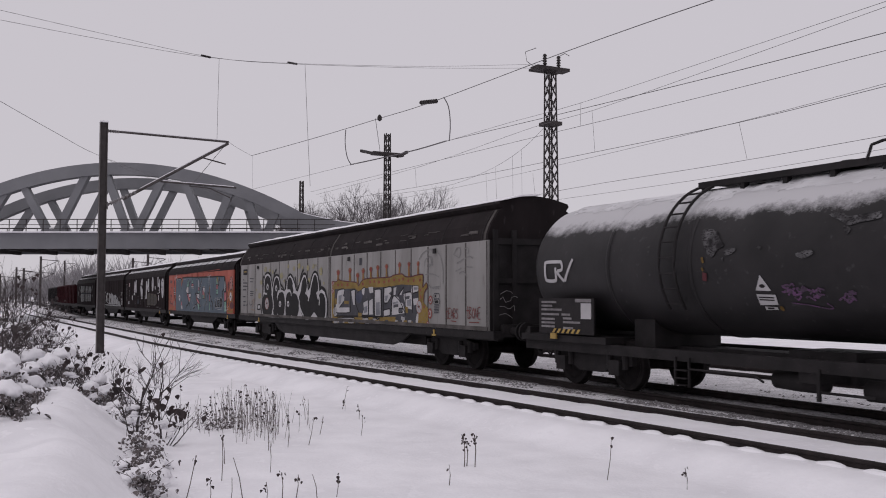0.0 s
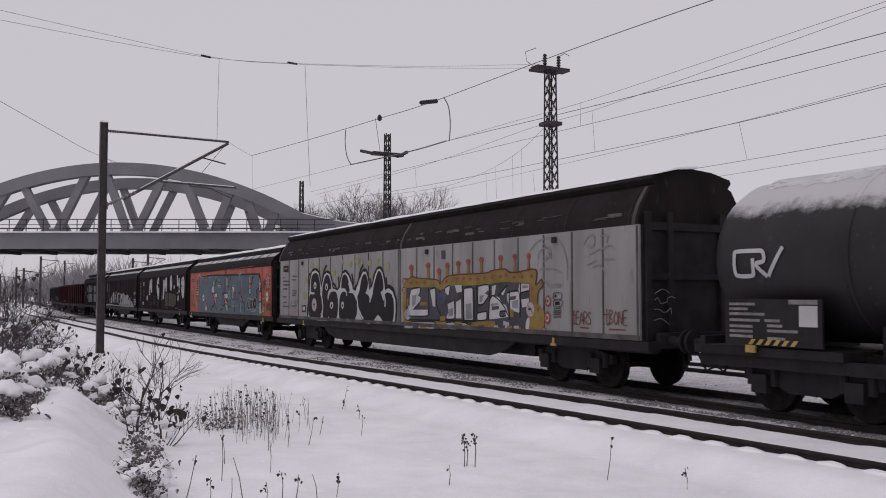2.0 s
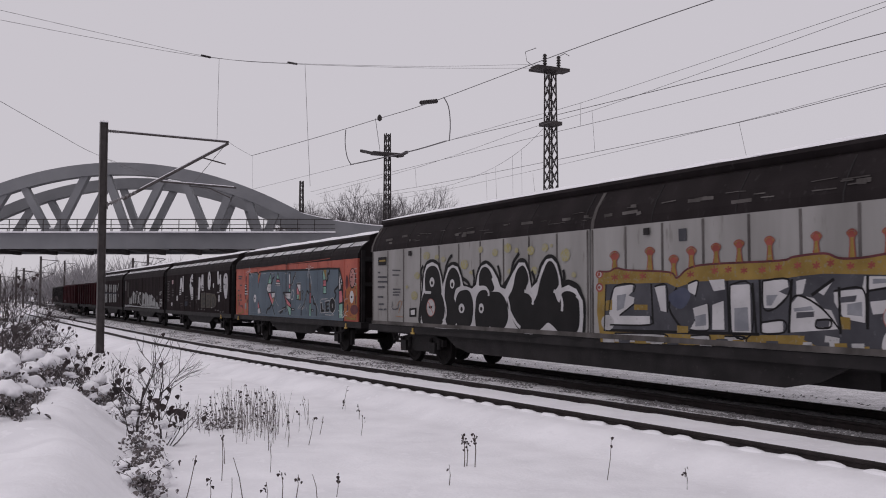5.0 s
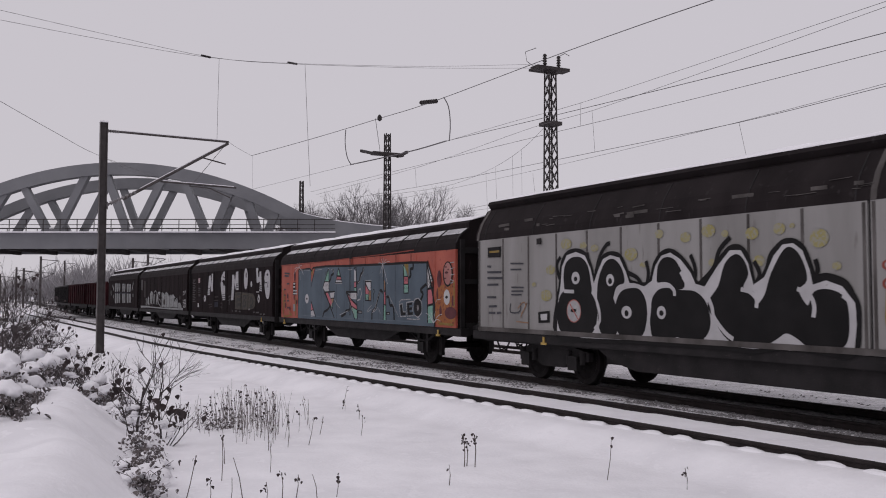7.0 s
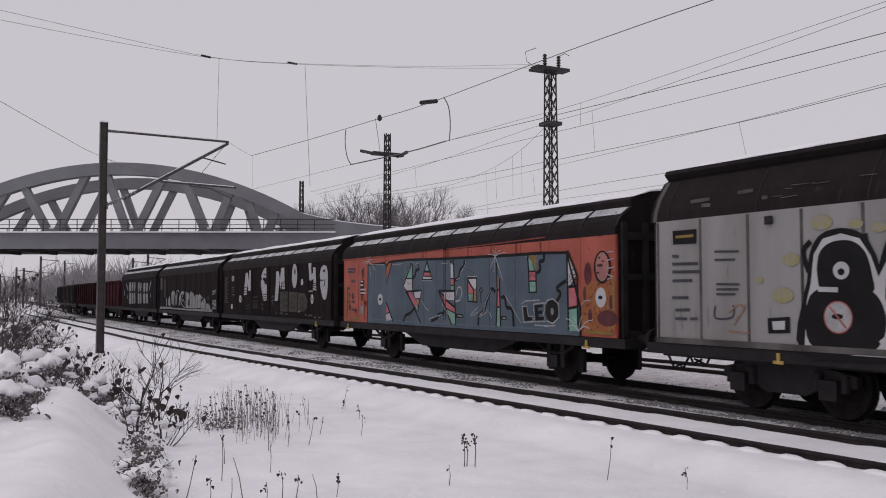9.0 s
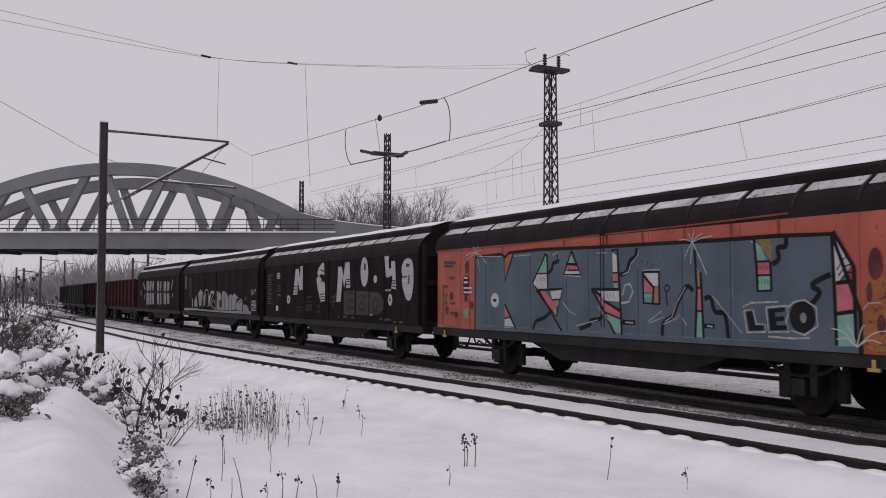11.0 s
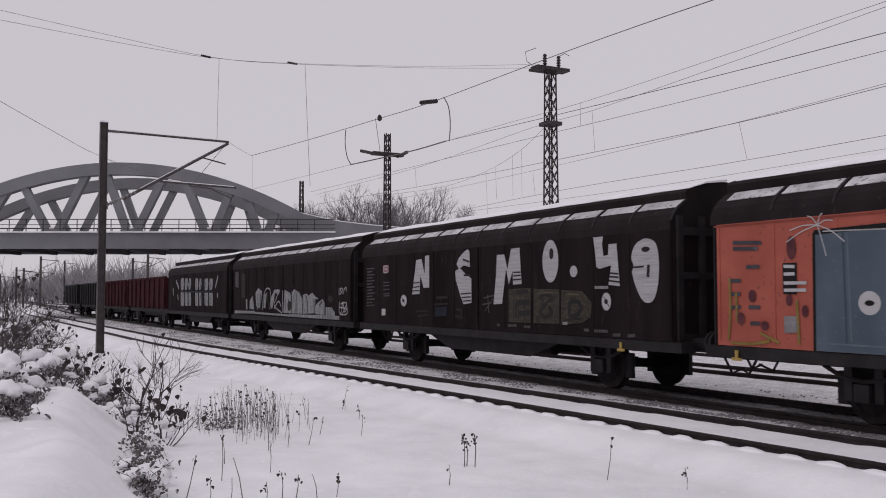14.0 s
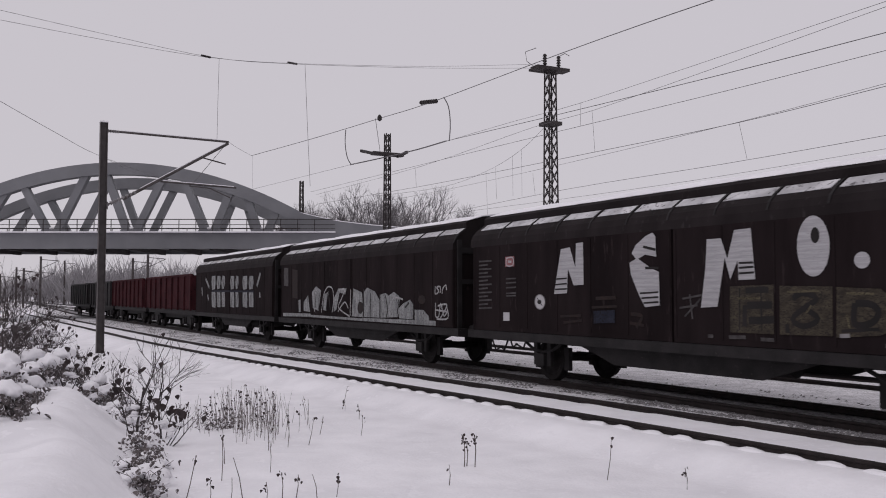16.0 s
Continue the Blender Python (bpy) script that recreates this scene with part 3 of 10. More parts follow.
def gondola(middle, half, m, label):
    w = thing("open_wagon", label, "freight wagon", "wagons of the train")
    WAGONS.append((w, middle))
    x0, x1 = -half + 0.55, half - 0.55
    bm = boxes((x0, x1, -1.38, -1.32, 1.2, 3.0), (x0, x1, 1.32, 1.38, 1.2, 3.0), (x0, x0 + 0.06, -1.32, 1.32, 1.2, 3.0), (x1 - 0.06, x1, -1.32, 1.32, 1.2, 3.0), (x0, x1, -1.32, 1.32, 1.14, 1.2))
    part("body", bm, m, w)
    n = 9
    for i in range(n):
        x = x0 + 0.06 + (x1 - x0 - 0.12) * i / (n - 1)
        part("stanchion", boxes((x - 0.06, x + 0.06, -1.47, -1.382, 1.1, 2.95)), m, w)
    part("top_rail", boxes((x0 - 0.03, x1 + 0.03, -1.44, -1.30, 2.98, 3.08), (x0 - 0.03, x1 + 0.03, 1.30, 1.44, 2.98, 3.08)), m, w)
    part("underframe", boxes((x0 - 0.1, x1 + 0.1, -1.2, -1.05, 0.85, 1.13), (x0 - 0.1, x1 + 0.1, 1.05, 1.2, 0.85, 1.13), (-3.5, 3.5, -0.8, 0.8, 0.6, 1.0)), BLACK, w)
    for x in (-half + 2.5, half - 2.5):
        bogie(w, x)
    coupling(w, half)
    return w


# The last two are black: shade beyond the bridge put into their colour.
for u, m, lab in ((107.6, REDBROWN, "oxide red open wagon with ribbed sides"), (121.6, REDBROWN, "oxide red open wagon with ribbed sides"), (135.6, BLACK, "shade-darkened open wagon with ribbed sides"), (149.6, BLACK, "shade-darkened open wagon with ribbed sides")):
    gondola(u, 7.0, m, lab)
for w, u in WAGONS:
    w["spins"] = 1 if u < 90 else 0


# ---- paint on the wagons ----
from mathutils import geometry

P_BLACK = mat("black_spray_paint", (0.005, 0.0046, 0.005), (0.010, 0.009, 0.0096), 2, 0.6, bump=0.08, spec=0.15)
P_DARK = mat("dark_grimy_paint", (0.008, 0.007, 0.007), (0.016, 0.0128, 0.0132), 2, 0.6, spec=0.2)
P_WHITE = mat("white_spray_paint", (0.36, 0.352, 0.36), (0.46, 0.45, 0.463), 2, 0.6, bump=0.08, c3=(0.34, 0.33, 0.33), amount=0.14, spec=0.25)
P_CHROME = mat("chalky_grey_spray_paint", (0.29, 0.285, 0.297), (0.42, 0.412, 0.43), 5, 0.5, 0.1, bump=0.1, c3=(0.26, 0.25, 0.26), amount=0.25, stretch=(0.3, 1, 5))
P_PALE = mat("pale_grey_green_spray_paint", (0.15, 0.155, 0.16), (0.31, 0.315, 0.315), 4, 0.6, c3=(0.05, 0.046, 0.047), amount=0.36, stretch=(2.5, 1, 0.6), spec=0.2)
P_GREY = mat("grey_stencil_paint", (0.13, 0.12, 0.125), (0.22, 0.21, 0.215), 8, 0.6)
P_DGREY = mat("slate_grey_spray_paint", (0.033, 0.033, 0.040), (0.062, 0.062, 0.072), 1.5, 0.6, c3=(0.09, 0.09, 0.10), amount=0.2, spec=0.2)
P_YELLOW = mat("mustard_spray_paint", (0.165, 0.108, 0.026), (0.24, 0.16, 0.042), 3, 0.65, c3=(0.19, 0.155, 0.09), amount=0.3, spec=0.2)
P_YELLOWSOFT = mat("pale_yellow_spray_paint", (0.255, 0.225, 0.09), (0.265, 0.245, 0.15), 3, 0.65, c3=(0.25, 0.24, 0.2), amount=0.45, spec=0.2)
P_RED = mat("red_spray_paint", (0.24, 0.055, 0.045), (0.34, 0.085, 0.065), 3, 0.6)
P_REDSIGN = mat("faded_red_sign_paint", (0.16, 0.05, 0.055), (0.22, 0.08, 0.085), 6, 0.5)
P_OCHRE = mat("faded_ochre_paint", (0.022, 0.017, 0.012), (0.062, 0.051, 0.034), 5, 0.6, c3=(0.014, 0.011, 0.010), amount=0.4, stretch=(1, 1, 2), spec=0.2)
P_RUST = mat("rusty_orange_paint", (0.014, 0.008, 0.0075), (0.036, 0.017, 0.012), 9, 0.7, c3=(0.012, 0.008, 0.008), amount=0.6, spec=0.2)
P_ORANGE = ORANGE
P_DIM = mat("dim_grey_stencil_paint", (0.035, 0.031, 0.032), (0.075, 0.068, 0.07), 8, 0.6, spec=0.2)
P_GREEN = mat("mint_green_spray_paint", (0.12, 0.26, 0.20), (0.17, 0.34, 0.27), 4, 0.55)
P_PINK = mat("raspberry_spray_paint", (0.34, 0.075, 0.095), (0.42, 0.11, 0.13), 4, 0.55)
P_DUSTPINK = mat("dusty_pink_spray_paint", (0.26, 0.10, 0.09), (0.33, 0.14, 0.12), 4, 0.55)
P_MAROON = mat("maroon_spray_paint", (0.06, 0.016, 0.02), (0.11, 0.03, 0.036), 4, 0.6, spec=0.2)
P_PURPLE = mat("faded_purple_spray_paint", (0.05, 0.022, 0.055), (0.14, 0.05, 0.15), 5, 0.6, c3=(0.03, 0.025, 0.03), amount=0.45)
P_AMBER = mat("amber_hazard_paint", (0.30, 0.20, 0.05), (0.42, 0.28, 0.07), 6, 0.6)

P_REDDARK = mat("dark_red_marker", (0.11, 0.03, 0.03), (0.17, 0.05, 0.045), 6, 0.65, spec=0.2)
P_BLUEGREYLIGHT = mat("pale_blue_grey_spray_paint", (0.15, 0.155, 0.175), (0.22, 0.225, 0.245), 4, 0.65, spec=0.2)
P_FAINT = mat("dull_white_spray_paint", (0.27, 0.265, 0.27), (0.36, 0.355, 0.36), 4, 0.65, c3=(0.2, 0.19, 0.19), amount=0.25, spec=0.2)
P_SCRAWL = mat("worn_grey_pen", (0.13, 0.126, 0.128), (0.2, 0.195, 0.197), 9, 0.7, c3=(0.22, 0.215, 0.213), amount=0.5, spec=0.2)
P_REDDIM = mat("dull_red_spray_paint", (0.17, 0.04, 0.033), (0.25, 0.065, 0.05), 4, 0.65, spec=0.2)
P_RUSTSOFT = mat("faded_orange_pen", (0.22, 0.12, 0.07), (0.27, 0.17, 0.11), 6, 0.7, spec=0.2)
P_BLUEBIT = mat("slate_blue_spray_paint", (0.04, 0.046, 0.075), (0.06, 0.066, 0.10), 3, 0.65, spec=0.2)
P_BLUEDIM = mat("grimy_blue_paint", (0.012, 0.014, 0.024), (0.024, 0.027, 0.042), 4, 0.7, c3=(0.012, 0.01, 0.011), amount=0.4, spec=0.1)
P_OCHRELIGHT = mat("pale_ochre_paint", (0.055, 0.046, 0.03), (0.11, 0.095, 0.062), 6, 0.65, c3=(0.02, 0.016, 0.013), amount=0.4, spec=0.1)
# Shaded side of the covered ribs, as a darker blue-grey.
P_BLUELINE = mat("shaded_blue_grey_paint", (0.036, 0.05, 0.067), (0.05, 0.068, 0.088), 3, 0.65, spec=0.2)
# Highlight along the covered ribs, as a lighter blue-grey.
P_BLUELIGHT = mat("rib_highlight_blue_grey", (0.085, 0.112, 0.14), (0.12, 0.145, 0.168), 3, 0.65, spec=0.2)
# Shade at the rib tops and top rail, as a darker orange.
P_ORANGEDIM = mat("rib_shade_orange", (0.17, 0.036, 0.026), (0.23, 0.055, 0.038), 3, 0.65, spec=0.2)
P_YELLOWDIRT = mat("dirty_orange_yellow_paint", (0.24, 0.075, 0.03), (0.3, 0.12, 0.04), 2, 0.65, c3=(0.12, 0.03, 0.03), amount=0.35, spec=0.2)
P_DUST = mat("thin_blown_snow_dust", (0.014, 0.013, 0.014), (0.13, 0.127, 0.132), 4, 0.8, c3=(0.018, 0.016, 0.018), amount=0.42, stretch=(1, 1, 1.6), spec=0.2)
P_CHALK = mat("chalk_line_paint", (0.26, 0.255, 0.26), (0.4, 0.395, 0.4), 7, 0.7, c3=(0.1, 0.095, 0.095), amount=0.3, spec=0.1)
P_AMBERDIM = mat("dim_amber_paint", (0.09, 0.055, 0.015), (0.15, 0.09, 0.025), 6, 0.65, spec=0.2)

WALL_Y = {white_wagon: -1.4325, orange_wagon: -1.4125, brown_wagon: -1.4125, pale_wagon: -1.4125, striped_wagon: -1.4125, tank: None}


PAINTED = []


def paint(wagon, name, m, layer, shapes, label=""):
    """Paint on a wagon's side: polygons, rounded shapes, ellipses and brush strokes in metres along and up the wall."""
    if len(shapes) > 1 and not name.startswith("letter"):
        for s in shapes:
            paint(wagon, name, m, layer, [s], label)
        return None
    bm = bmesh.new()
    wall = WALL_Y[wagon]
    PAINTED.append(name)
    lift = 0.000016 * (len(PAINTED) % 25)

    def vert(x, z):
        y = wall if wall else -math.sqrt(max(0.05, TANK_R ** 2 - (z - TANK_Z) ** 2)) - 0.014
        return bm.verts.new((x, y - 0.0014 * layer - lift, z))

    for k, s in enumerate(shapes):
        lift += 0.00002
        if s[0] == "p":
            vs = [vert(x, z) for x, z in s[1]]
            for tri in geometry.tessellate_polygon([[Vector((x, z, 0)) for x, z in s[1]]]):
                bm.faces.new([vs[i] for i in tri])
        elif s[0] == "c":
            q = [Vector(p) for p in s[1]]
            fine = []
            for i in range(len(q)):
                p0, p1, p2, p3 = q[i - 1], q[i], q[(i + 1) % len(q)], q[(i + 2) % len(q)]
                for j in range(5):
                    t = j / 5
                    fine.append(0.5 * (2 * p1 + (p2 - p0) * t + (2 * p0 - 5 * p1 + 4 * p2 - p3) * t * t + (3 * p1 - p0 - 3 * p2 + p3) * t ** 3))
            vs = [vert(p.x, p.y) for p in fine]
            for tri in geometry.tessellate_polygon([[Vector((p.x, p.y, 0)) for p in fine]]):
                bm.faces.new([vs[i] for i in tri])
        elif s[0] == "e":
            _, x, z, rx, rz = s
            n = 28
            bm.faces.new([vert(x + rx * math.cos(2 * math.pi * i / n), z + rz * math.sin(2 * math.pi * i / n)) for i in range(n)])
        else:
            _, w, pts = s
            pts = [Vector(p) for p in pts]
            fine = []
            for i in range(len(pts) - 1):
                p0, p1, p2, p3 = pts[max(i - 1, 0)], pts[i], pts[i + 1], pts[min(i + 2, len(pts) - 1)]
                if wagon is orange_wagon and name == "paint_line":
                    fine.append(p1)
                    continue
                for j in range(4):
                    t = j / 4
                    fine.append(0.5 * (2 * p1 + (p2 - p0) * t + (2 * p0 - 5 * p1 + 4 * p2 - p3) * t * t + (3 * p1 - p0 - 3 * p2 + p3) * t ** 3))
            fine.append(pts[-1])
            left, right = [], []
            for i, p in enumerate(fine):
                d = fine[min(i + 1, len(fine) - 1)] - fine[max(i - 1, 0)]
                if d.length < 1e-6:
                    d = Vector((1, 0))
                d.normalize()
                nrm = Vector((-d.y, d.x)) * w / 2
                left.append(vert(*(p + nrm)))
                right.append(vert(*(p - nrm)))
            for i in range(len(fine) - 1):
                bm.faces.new((left[i], left[i + 1], right[i + 1], right[i]))
    return part(name, bm, m, wagon, label)


GLYPHS = {"t": [[(0.4, 1.0), (0.4, 0.1), (0.6, 0.0), (0.8, 0.1)], [(0.0, 0.62), (0.9, 0.66)]], "E": [[(0.75, 0.9), (0.1, 0.85), (0.05, 0.05), (0.75, 0.0)], [(0.08, 0.45), (0.6, 0.48)]],
          "A": [[(0.0, 0.0), (0.35, 0.85), (0.75, 0.0)], [(0.15, 0.3), (0.6, 0.32)]], "R": [[(0.08, 0.0), (0.05, 0.85), (0.6, 0.8), (0.55, 0.48), (0.1, 0.42), (0.75, 0.0)]],
          "S": [[(0.7, 0.75), (0.35, 0.88), (0.1, 0.65), (0.6, 0.35), (0.5, 0.05), (0.05, 0.1)]], "B": [[(0.05, 0.0), (0.05, 0.88), (0.6, 0.78), (0.1, 0.46), (0.7, 0.25), (0.05, 0.0)]],
          "O": [[(0.4, 0.85), (0.05, 0.45), (0.35, 0.02), (0.72, 0.4), (0.4, 0.85)]], "N": [[(0.02, 0.0), (0.08, 0.85), (0.6, 0.05), (0.68, 0.88)]]}


def lettering(wagon, words, x, z, size, m):
    """Words sprayed by hand, letter by letter in thin strokes."""
    for i, ch in enumerate(words):
        paint(wagon, "letter_fill", m, 1, [("s", 0.022, [(x + (i * 0.82 + a) * size * 0.56, z + b * size) for a, b in s]) for s in GLYPHS[ch]], "red hand-sprayed letter")


lettering(white_wagon, "tEARS", 8.58, 1.31, 0.29, P_REDDARK)
lettering(white_wagon, "tBONE", 9.66, 1.33, 0.31, P_REDDARK)
paint(white_wagon, "underline", P_REDDARK, 1, [("s", 0.025, [(8.85, 1.25), (9.15, 1.24)])])
paint(white_wagon, "underline", P_REDDARK, 1, [("s", 0.025, [(9.8, 1.24), (10.3, 1.24)])])
scrawl_rng = random.Random(3)
for k in range(4):
    z = 2.0 - 0.2 * k
    pts = [(10.81, -1.15 + 0.09 * i + scrawl_rng.uniform(-0.04, 0.04), z + scrawl_rng.uniform(-0.09, 0.09)) for i in range(scrawl_rng.randint(4, 7))]
    part("end_scrawl", tube(bmesh.new(), pts, 0.008, 4), P_GREY, white_wagon, "pale chalk scrawl")
paint(orange_wagon, "blue_field", BLUEGREY, 1, [("p", [(-5.03, 2.84), (-3.77, 2.87), (-3.66, 2.78), (-3.46, 2.89), (-2.23, 2.91), (-0.35, 2.87), (3.13, 2.83), (4.42, 2.83), (5.43, 2.8), (5.89, 1.65), (5.88, 1.072), (-5.05, 1.072)])], "blue-grey graffiti field")
paint(orange_wagon, "paint_line", P_BLACK, 3, [("s", 0.07, [(-5.03, 2.84), (-3.77, 2.87), (-3.66, 2.78), (-3.46, 2.89), (-2.23, 2.91), (-0.35, 2.87), (3.13, 2.83), (4.42, 2.83), (5.43, 2.8), (5.89, 1.65), (5.88, 1.072)]), ("s", 0.05, [(-5.03, 2.84), (-5.05, 1.072)])])
paint(orange_wagon, "sign_disc", P_WHITE, 3, [('e', -4.1, 1.79, 0.18, 0.17)])
paint(orange_wagon, "sign_mark", P_BLACK, 4, [('e', -4.1, 1.79, 0.08, 0.04)])
paint(orange_wagon, "data_plate", P_BLACK, 2, [("p", [(-5.63, 2.4), (-5.36, 2.4), (-5.37, 1.92), (-5.63, 1.92)])])
paint(orange_wagon, "data_bar", P_WHITE, 3, [('s', 0.05, [(-5.61, 2.35), (-5.4, 2.34)])])
paint(orange_wagon, "data_bar", P_WHITE, 3, [('s', 0.05, [(-5.61, 2.23), (-5.4, 2.23)])])
paint(orange_wagon, "data_bar", P_WHITE, 3, [('s', 0.05, [(-5.61, 2.09), (-5.18, 2.09)])])
paint(orange_wagon, "data_bar", P_WHITE, 3, [('s', 0.05, [(-5.61, 1.98), (-5.19, 1.98)])])
paint(orange_wagon, "data_bar", P_DGREY, 2, [('s', 0.06, [(-6.66, 2.77), (-6.05, 2.74)])])
paint(orange_wagon, "data_bar", P_DGREY, 2, [('s', 0.06, [(-6.66, 2.67), (-6.13, 2.65)])])
paint(orange_wagon, "data_bar", P_DGREY, 2, [('s', 0.06, [(-6.38, 2.36), (-6.1, 2.36)])])
paint(orange_wagon, "data_bar", P_DGREY, 2, [('s', 0.06, [(-6.71, 2.14), (-6.5, 2.14)])])
paint(orange_wagon, "data_bar", P_DGREY, 2, [('s', 0.06, [(-6.71, 1.92), (-6.51, 1.92)])])
paint(orange_wagon, "data_bar", P_DGREY, 2, [('s', 0.06, [(-6.72, 1.7), (-6.51, 1.71)])])
paint(orange_wagon, "data_bar", P_DGREY, 2, [('s', 0.06, [(-6.34, 1.71), (-6.1, 1.71)])])
paint(orange_wagon, "data_bar", P_DGREY, 2, [('s', 0.06, [(-6.31, 1.45), (-6.11, 1.45)])])
paint(orange_wagon, "data_field", P_GREY, 2, [("p", [(-5.62, 1.58), (-5.37, 1.58), (-5.38, 1.33), (-5.62, 1.32)])])
paint(orange_wagon, "paint_drip", P_YELLOW, 2, [('s', 0.05, [(-6.75, 2.19), (-6.74, 1.64), (-6.79, 1.16)]), ('s', 0.05, [(-6.61, 1.94), (-6.59, 1.46)]), ('s', 0.05, [(-6.72, 1.12), (-6.31, 1.12), (-5.91, 1.18)]), ('s', 0.05, [(-5.37, 1.83), (-5.34, 1.15)]), ('s', 0.05, [(-6.11, 1.3), (-5.72, 1.16)])])
paint(orange_wagon, "paint_drop", P_MAROON, 2, [('e', -6.26, 1.89, 0.08, 0.1), ('e', -6.51, 1.52, 0.08, 0.1), ('e', -5.46, 2.63, 0.09, 0.18), ('e', -5.52, 1.83, 0.06, 0.09), ('e', -5.22, 1.66, 0.06, 0.09), ('e', -6.01, 1.42, 0.08, 0.07)])
paint(orange_wagon, "ball_outline", P_BLACK, 2, [('e', 6.62, 2.46, 0.27, 0.33)])
paint(orange_wagon, "ball", P_DUSTPINK, 3, [('e', 6.62, 2.47, 0.21, 0.29)])
paint(orange_wagon, "sign_disc", P_WHITE, 3, [('e', 6.57, 1.86, 0.17, 0.2)])
paint(orange_wagon, "sign_mark", P_BLACK, 4, [('e', 6.56, 1.86, 0.07, 0.04)])
paint(orange_wagon, "paint_drop", P_MAROON, 2, [('e', 6.14, 2.34, 0.11, 0.23), ('e', 6.77, 1.45, 0.32, 0.16), ('e', 6.22, 1.49, 0.07, 0.14), ('e', 6.9, 1.77, 0.07, 0.14), ('e', 6.04, 1.94, 0.05, 0.14)])
paint(orange_wagon, "paint_drip", P_YELLOW, 2, [('s', 0.06, [(6.96, 2.27), (6.97, 1.61)]), ('s', 0.06, [(6.13, 1.17), (6.94, 1.15)]), ('s', 0.06, [(6.78, 1.72), (6.82, 1.22)])])
paint(white_wagon, "paint_spot", P_YELLOWSOFT, 0.2, [('e', -7.04, 2.98, 0.19, 0.11)], "pale yellow sprayed spot")
paint(white_wagon, "paint_spot", P_YELLOWSOFT, 0.2, [('e', -6.45, 2.92, 0.12, 0.07)], "pale yellow sprayed spot")
paint(white_wagon, "paint_spot", P_YELLOWSOFT, 0.2, [('e', -6.07, 2.85, 0.12, 0.07)], "pale yellow sprayed spot")
paint(white_wagon, "paint_spot", P_YELLOWSOFT, 0.2, [('e', -4.95, 2.68, 0.19, 0.12)], "pale yellow sprayed spot")
paint(white_wagon, "paint_spot", P_YELLOWSOFT, 0.2, [('e', -7.62, 2.45, 0.17, 0.1)], "pale yellow sprayed spot")
paint(white_wagon, "paint_spot", P_YELLOWSOFT, 0.2, [('e', -7.79, 1.9, 0.21, 0.12)], "pale yellow sprayed spot")
paint(white_wagon, "paint_spot", P_YELLOWSOFT, 0.2, [('e', -8.26, 2.14, 0.08, 0.05)], "pale yellow sprayed spot")
paint(white_wagon, "paint_spot", P_YELLOWSOFT, 0.2, [('e', -4.61, 2.47, 0.09, 0.05)], "pale yellow sprayed spot")
paint(white_wagon, "paint_spot", P_YELLOWSOFT, 0.2, [('e', -4.15, 3.02, 0.11, 0.08)], "pale yellow sprayed spot")
paint(white_wagon, "paint_spot", P_YELLOWSOFT, 0.2, [('e', -3.47, 2.92, 0.13, 0.09)], "pale yellow sprayed spot")
paint(white_wagon, "paint_spot", P_YELLOWSOFT, 0.2, [('e', -2.91, 3.0, 0.16, 0.11)], "pale yellow sprayed spot")
paint(white_wagon, "paint_spot", P_YELLOWSOFT, 0.2, [('e', -2.53, 2.93, 0.08, 0.06)], "pale yellow sprayed spot")
paint(white_wagon, "paint_spot", P_YELLOWSOFT, 0.2, [('e', -1.94, 2.9, 0.14, 0.1)], "pale yellow sprayed spot")
paint(white_wagon, "paint_spot", P_YELLOWSOFT, 0.2, [('e', -1.38, 2.94, 0.12, 0.09)], "pale yellow sprayed spot")
paint(white_wagon, "paint_spot", P_YELLOWSOFT, 0.2, [('e', -1.13, 2.97, 0.05, 0.04)], "pale yellow sprayed spot")
paint(white_wagon, "paint_spot", P_YELLOWSOFT, 0.2, [('e', -2.84, 2.46, 0.08, 0.06)], "pale yellow sprayed spot")
paint(white_wagon, "paint_spot", P_YELLOWSOFT, 0.2, [('e', -1.8, 2.45, 0.12, 0.09)], "pale yellow sprayed spot")
paint(white_wagon, "paint_spot", P_YELLOWSOFT, 0.2, [('e', -0.63, 2.75, 0.17, 0.14)], "pale yellow sprayed spot")
paint(white_wagon, "paint_spot", P_YELLOWSOFT, 0.2, [('e', -0.33, 2.33, 0.08, 0.06)], "pale yellow sprayed spot")
paint(white_wagon, "letter_outline", P_BLACK, 1, [('s', 0.15, [(-7.39, 1.09), (-7.33, 1.82), (-7.25, 2.09), (-7.19, 2.51), (-7.02, 2.74), (-6.7, 2.8), (-6.39, 2.71), (-6.21, 2.45), (-6.1, 2.15), (-5.95, 2.41), (-5.8, 2.62), (-5.57, 2.69), (-5.29, 2.63), (-5.1, 2.35), (-5.0, 2.14), (-4.56, 2.07), (-4.36, 2.17), (-4.27, 2.43), (-4.1, 2.62), (-3.86, 2.67), (-3.6, 2.54), (-3.36, 2.31), (-3.23, 2.1), (-3.01, 2.05), (-2.71, 2.39), (-2.42, 2.65), (-2.18, 2.64), (-2.03, 2.43), (-1.92, 2.07), (-1.69, 2.19), (-1.5, 2.52), (-1.32, 2.69), (-1.11, 2.7), (-0.94, 2.58), (-0.81, 2.28), (-0.76, 2.06), (-0.52, 2.12), (-0.24, 2.03), (-0.03, 1.79), (-0.01, 1.48), (-0.06, 1.12), (-0.3, 1.06), (-1.21, 1.13), (-1.94, 1.04), (-2.41, 1.06), (-2.82, 1.06), (-4.68, 1.06), (-6.11, 1.04), (-7.39, 1.09), (-7.33, 1.82)])])
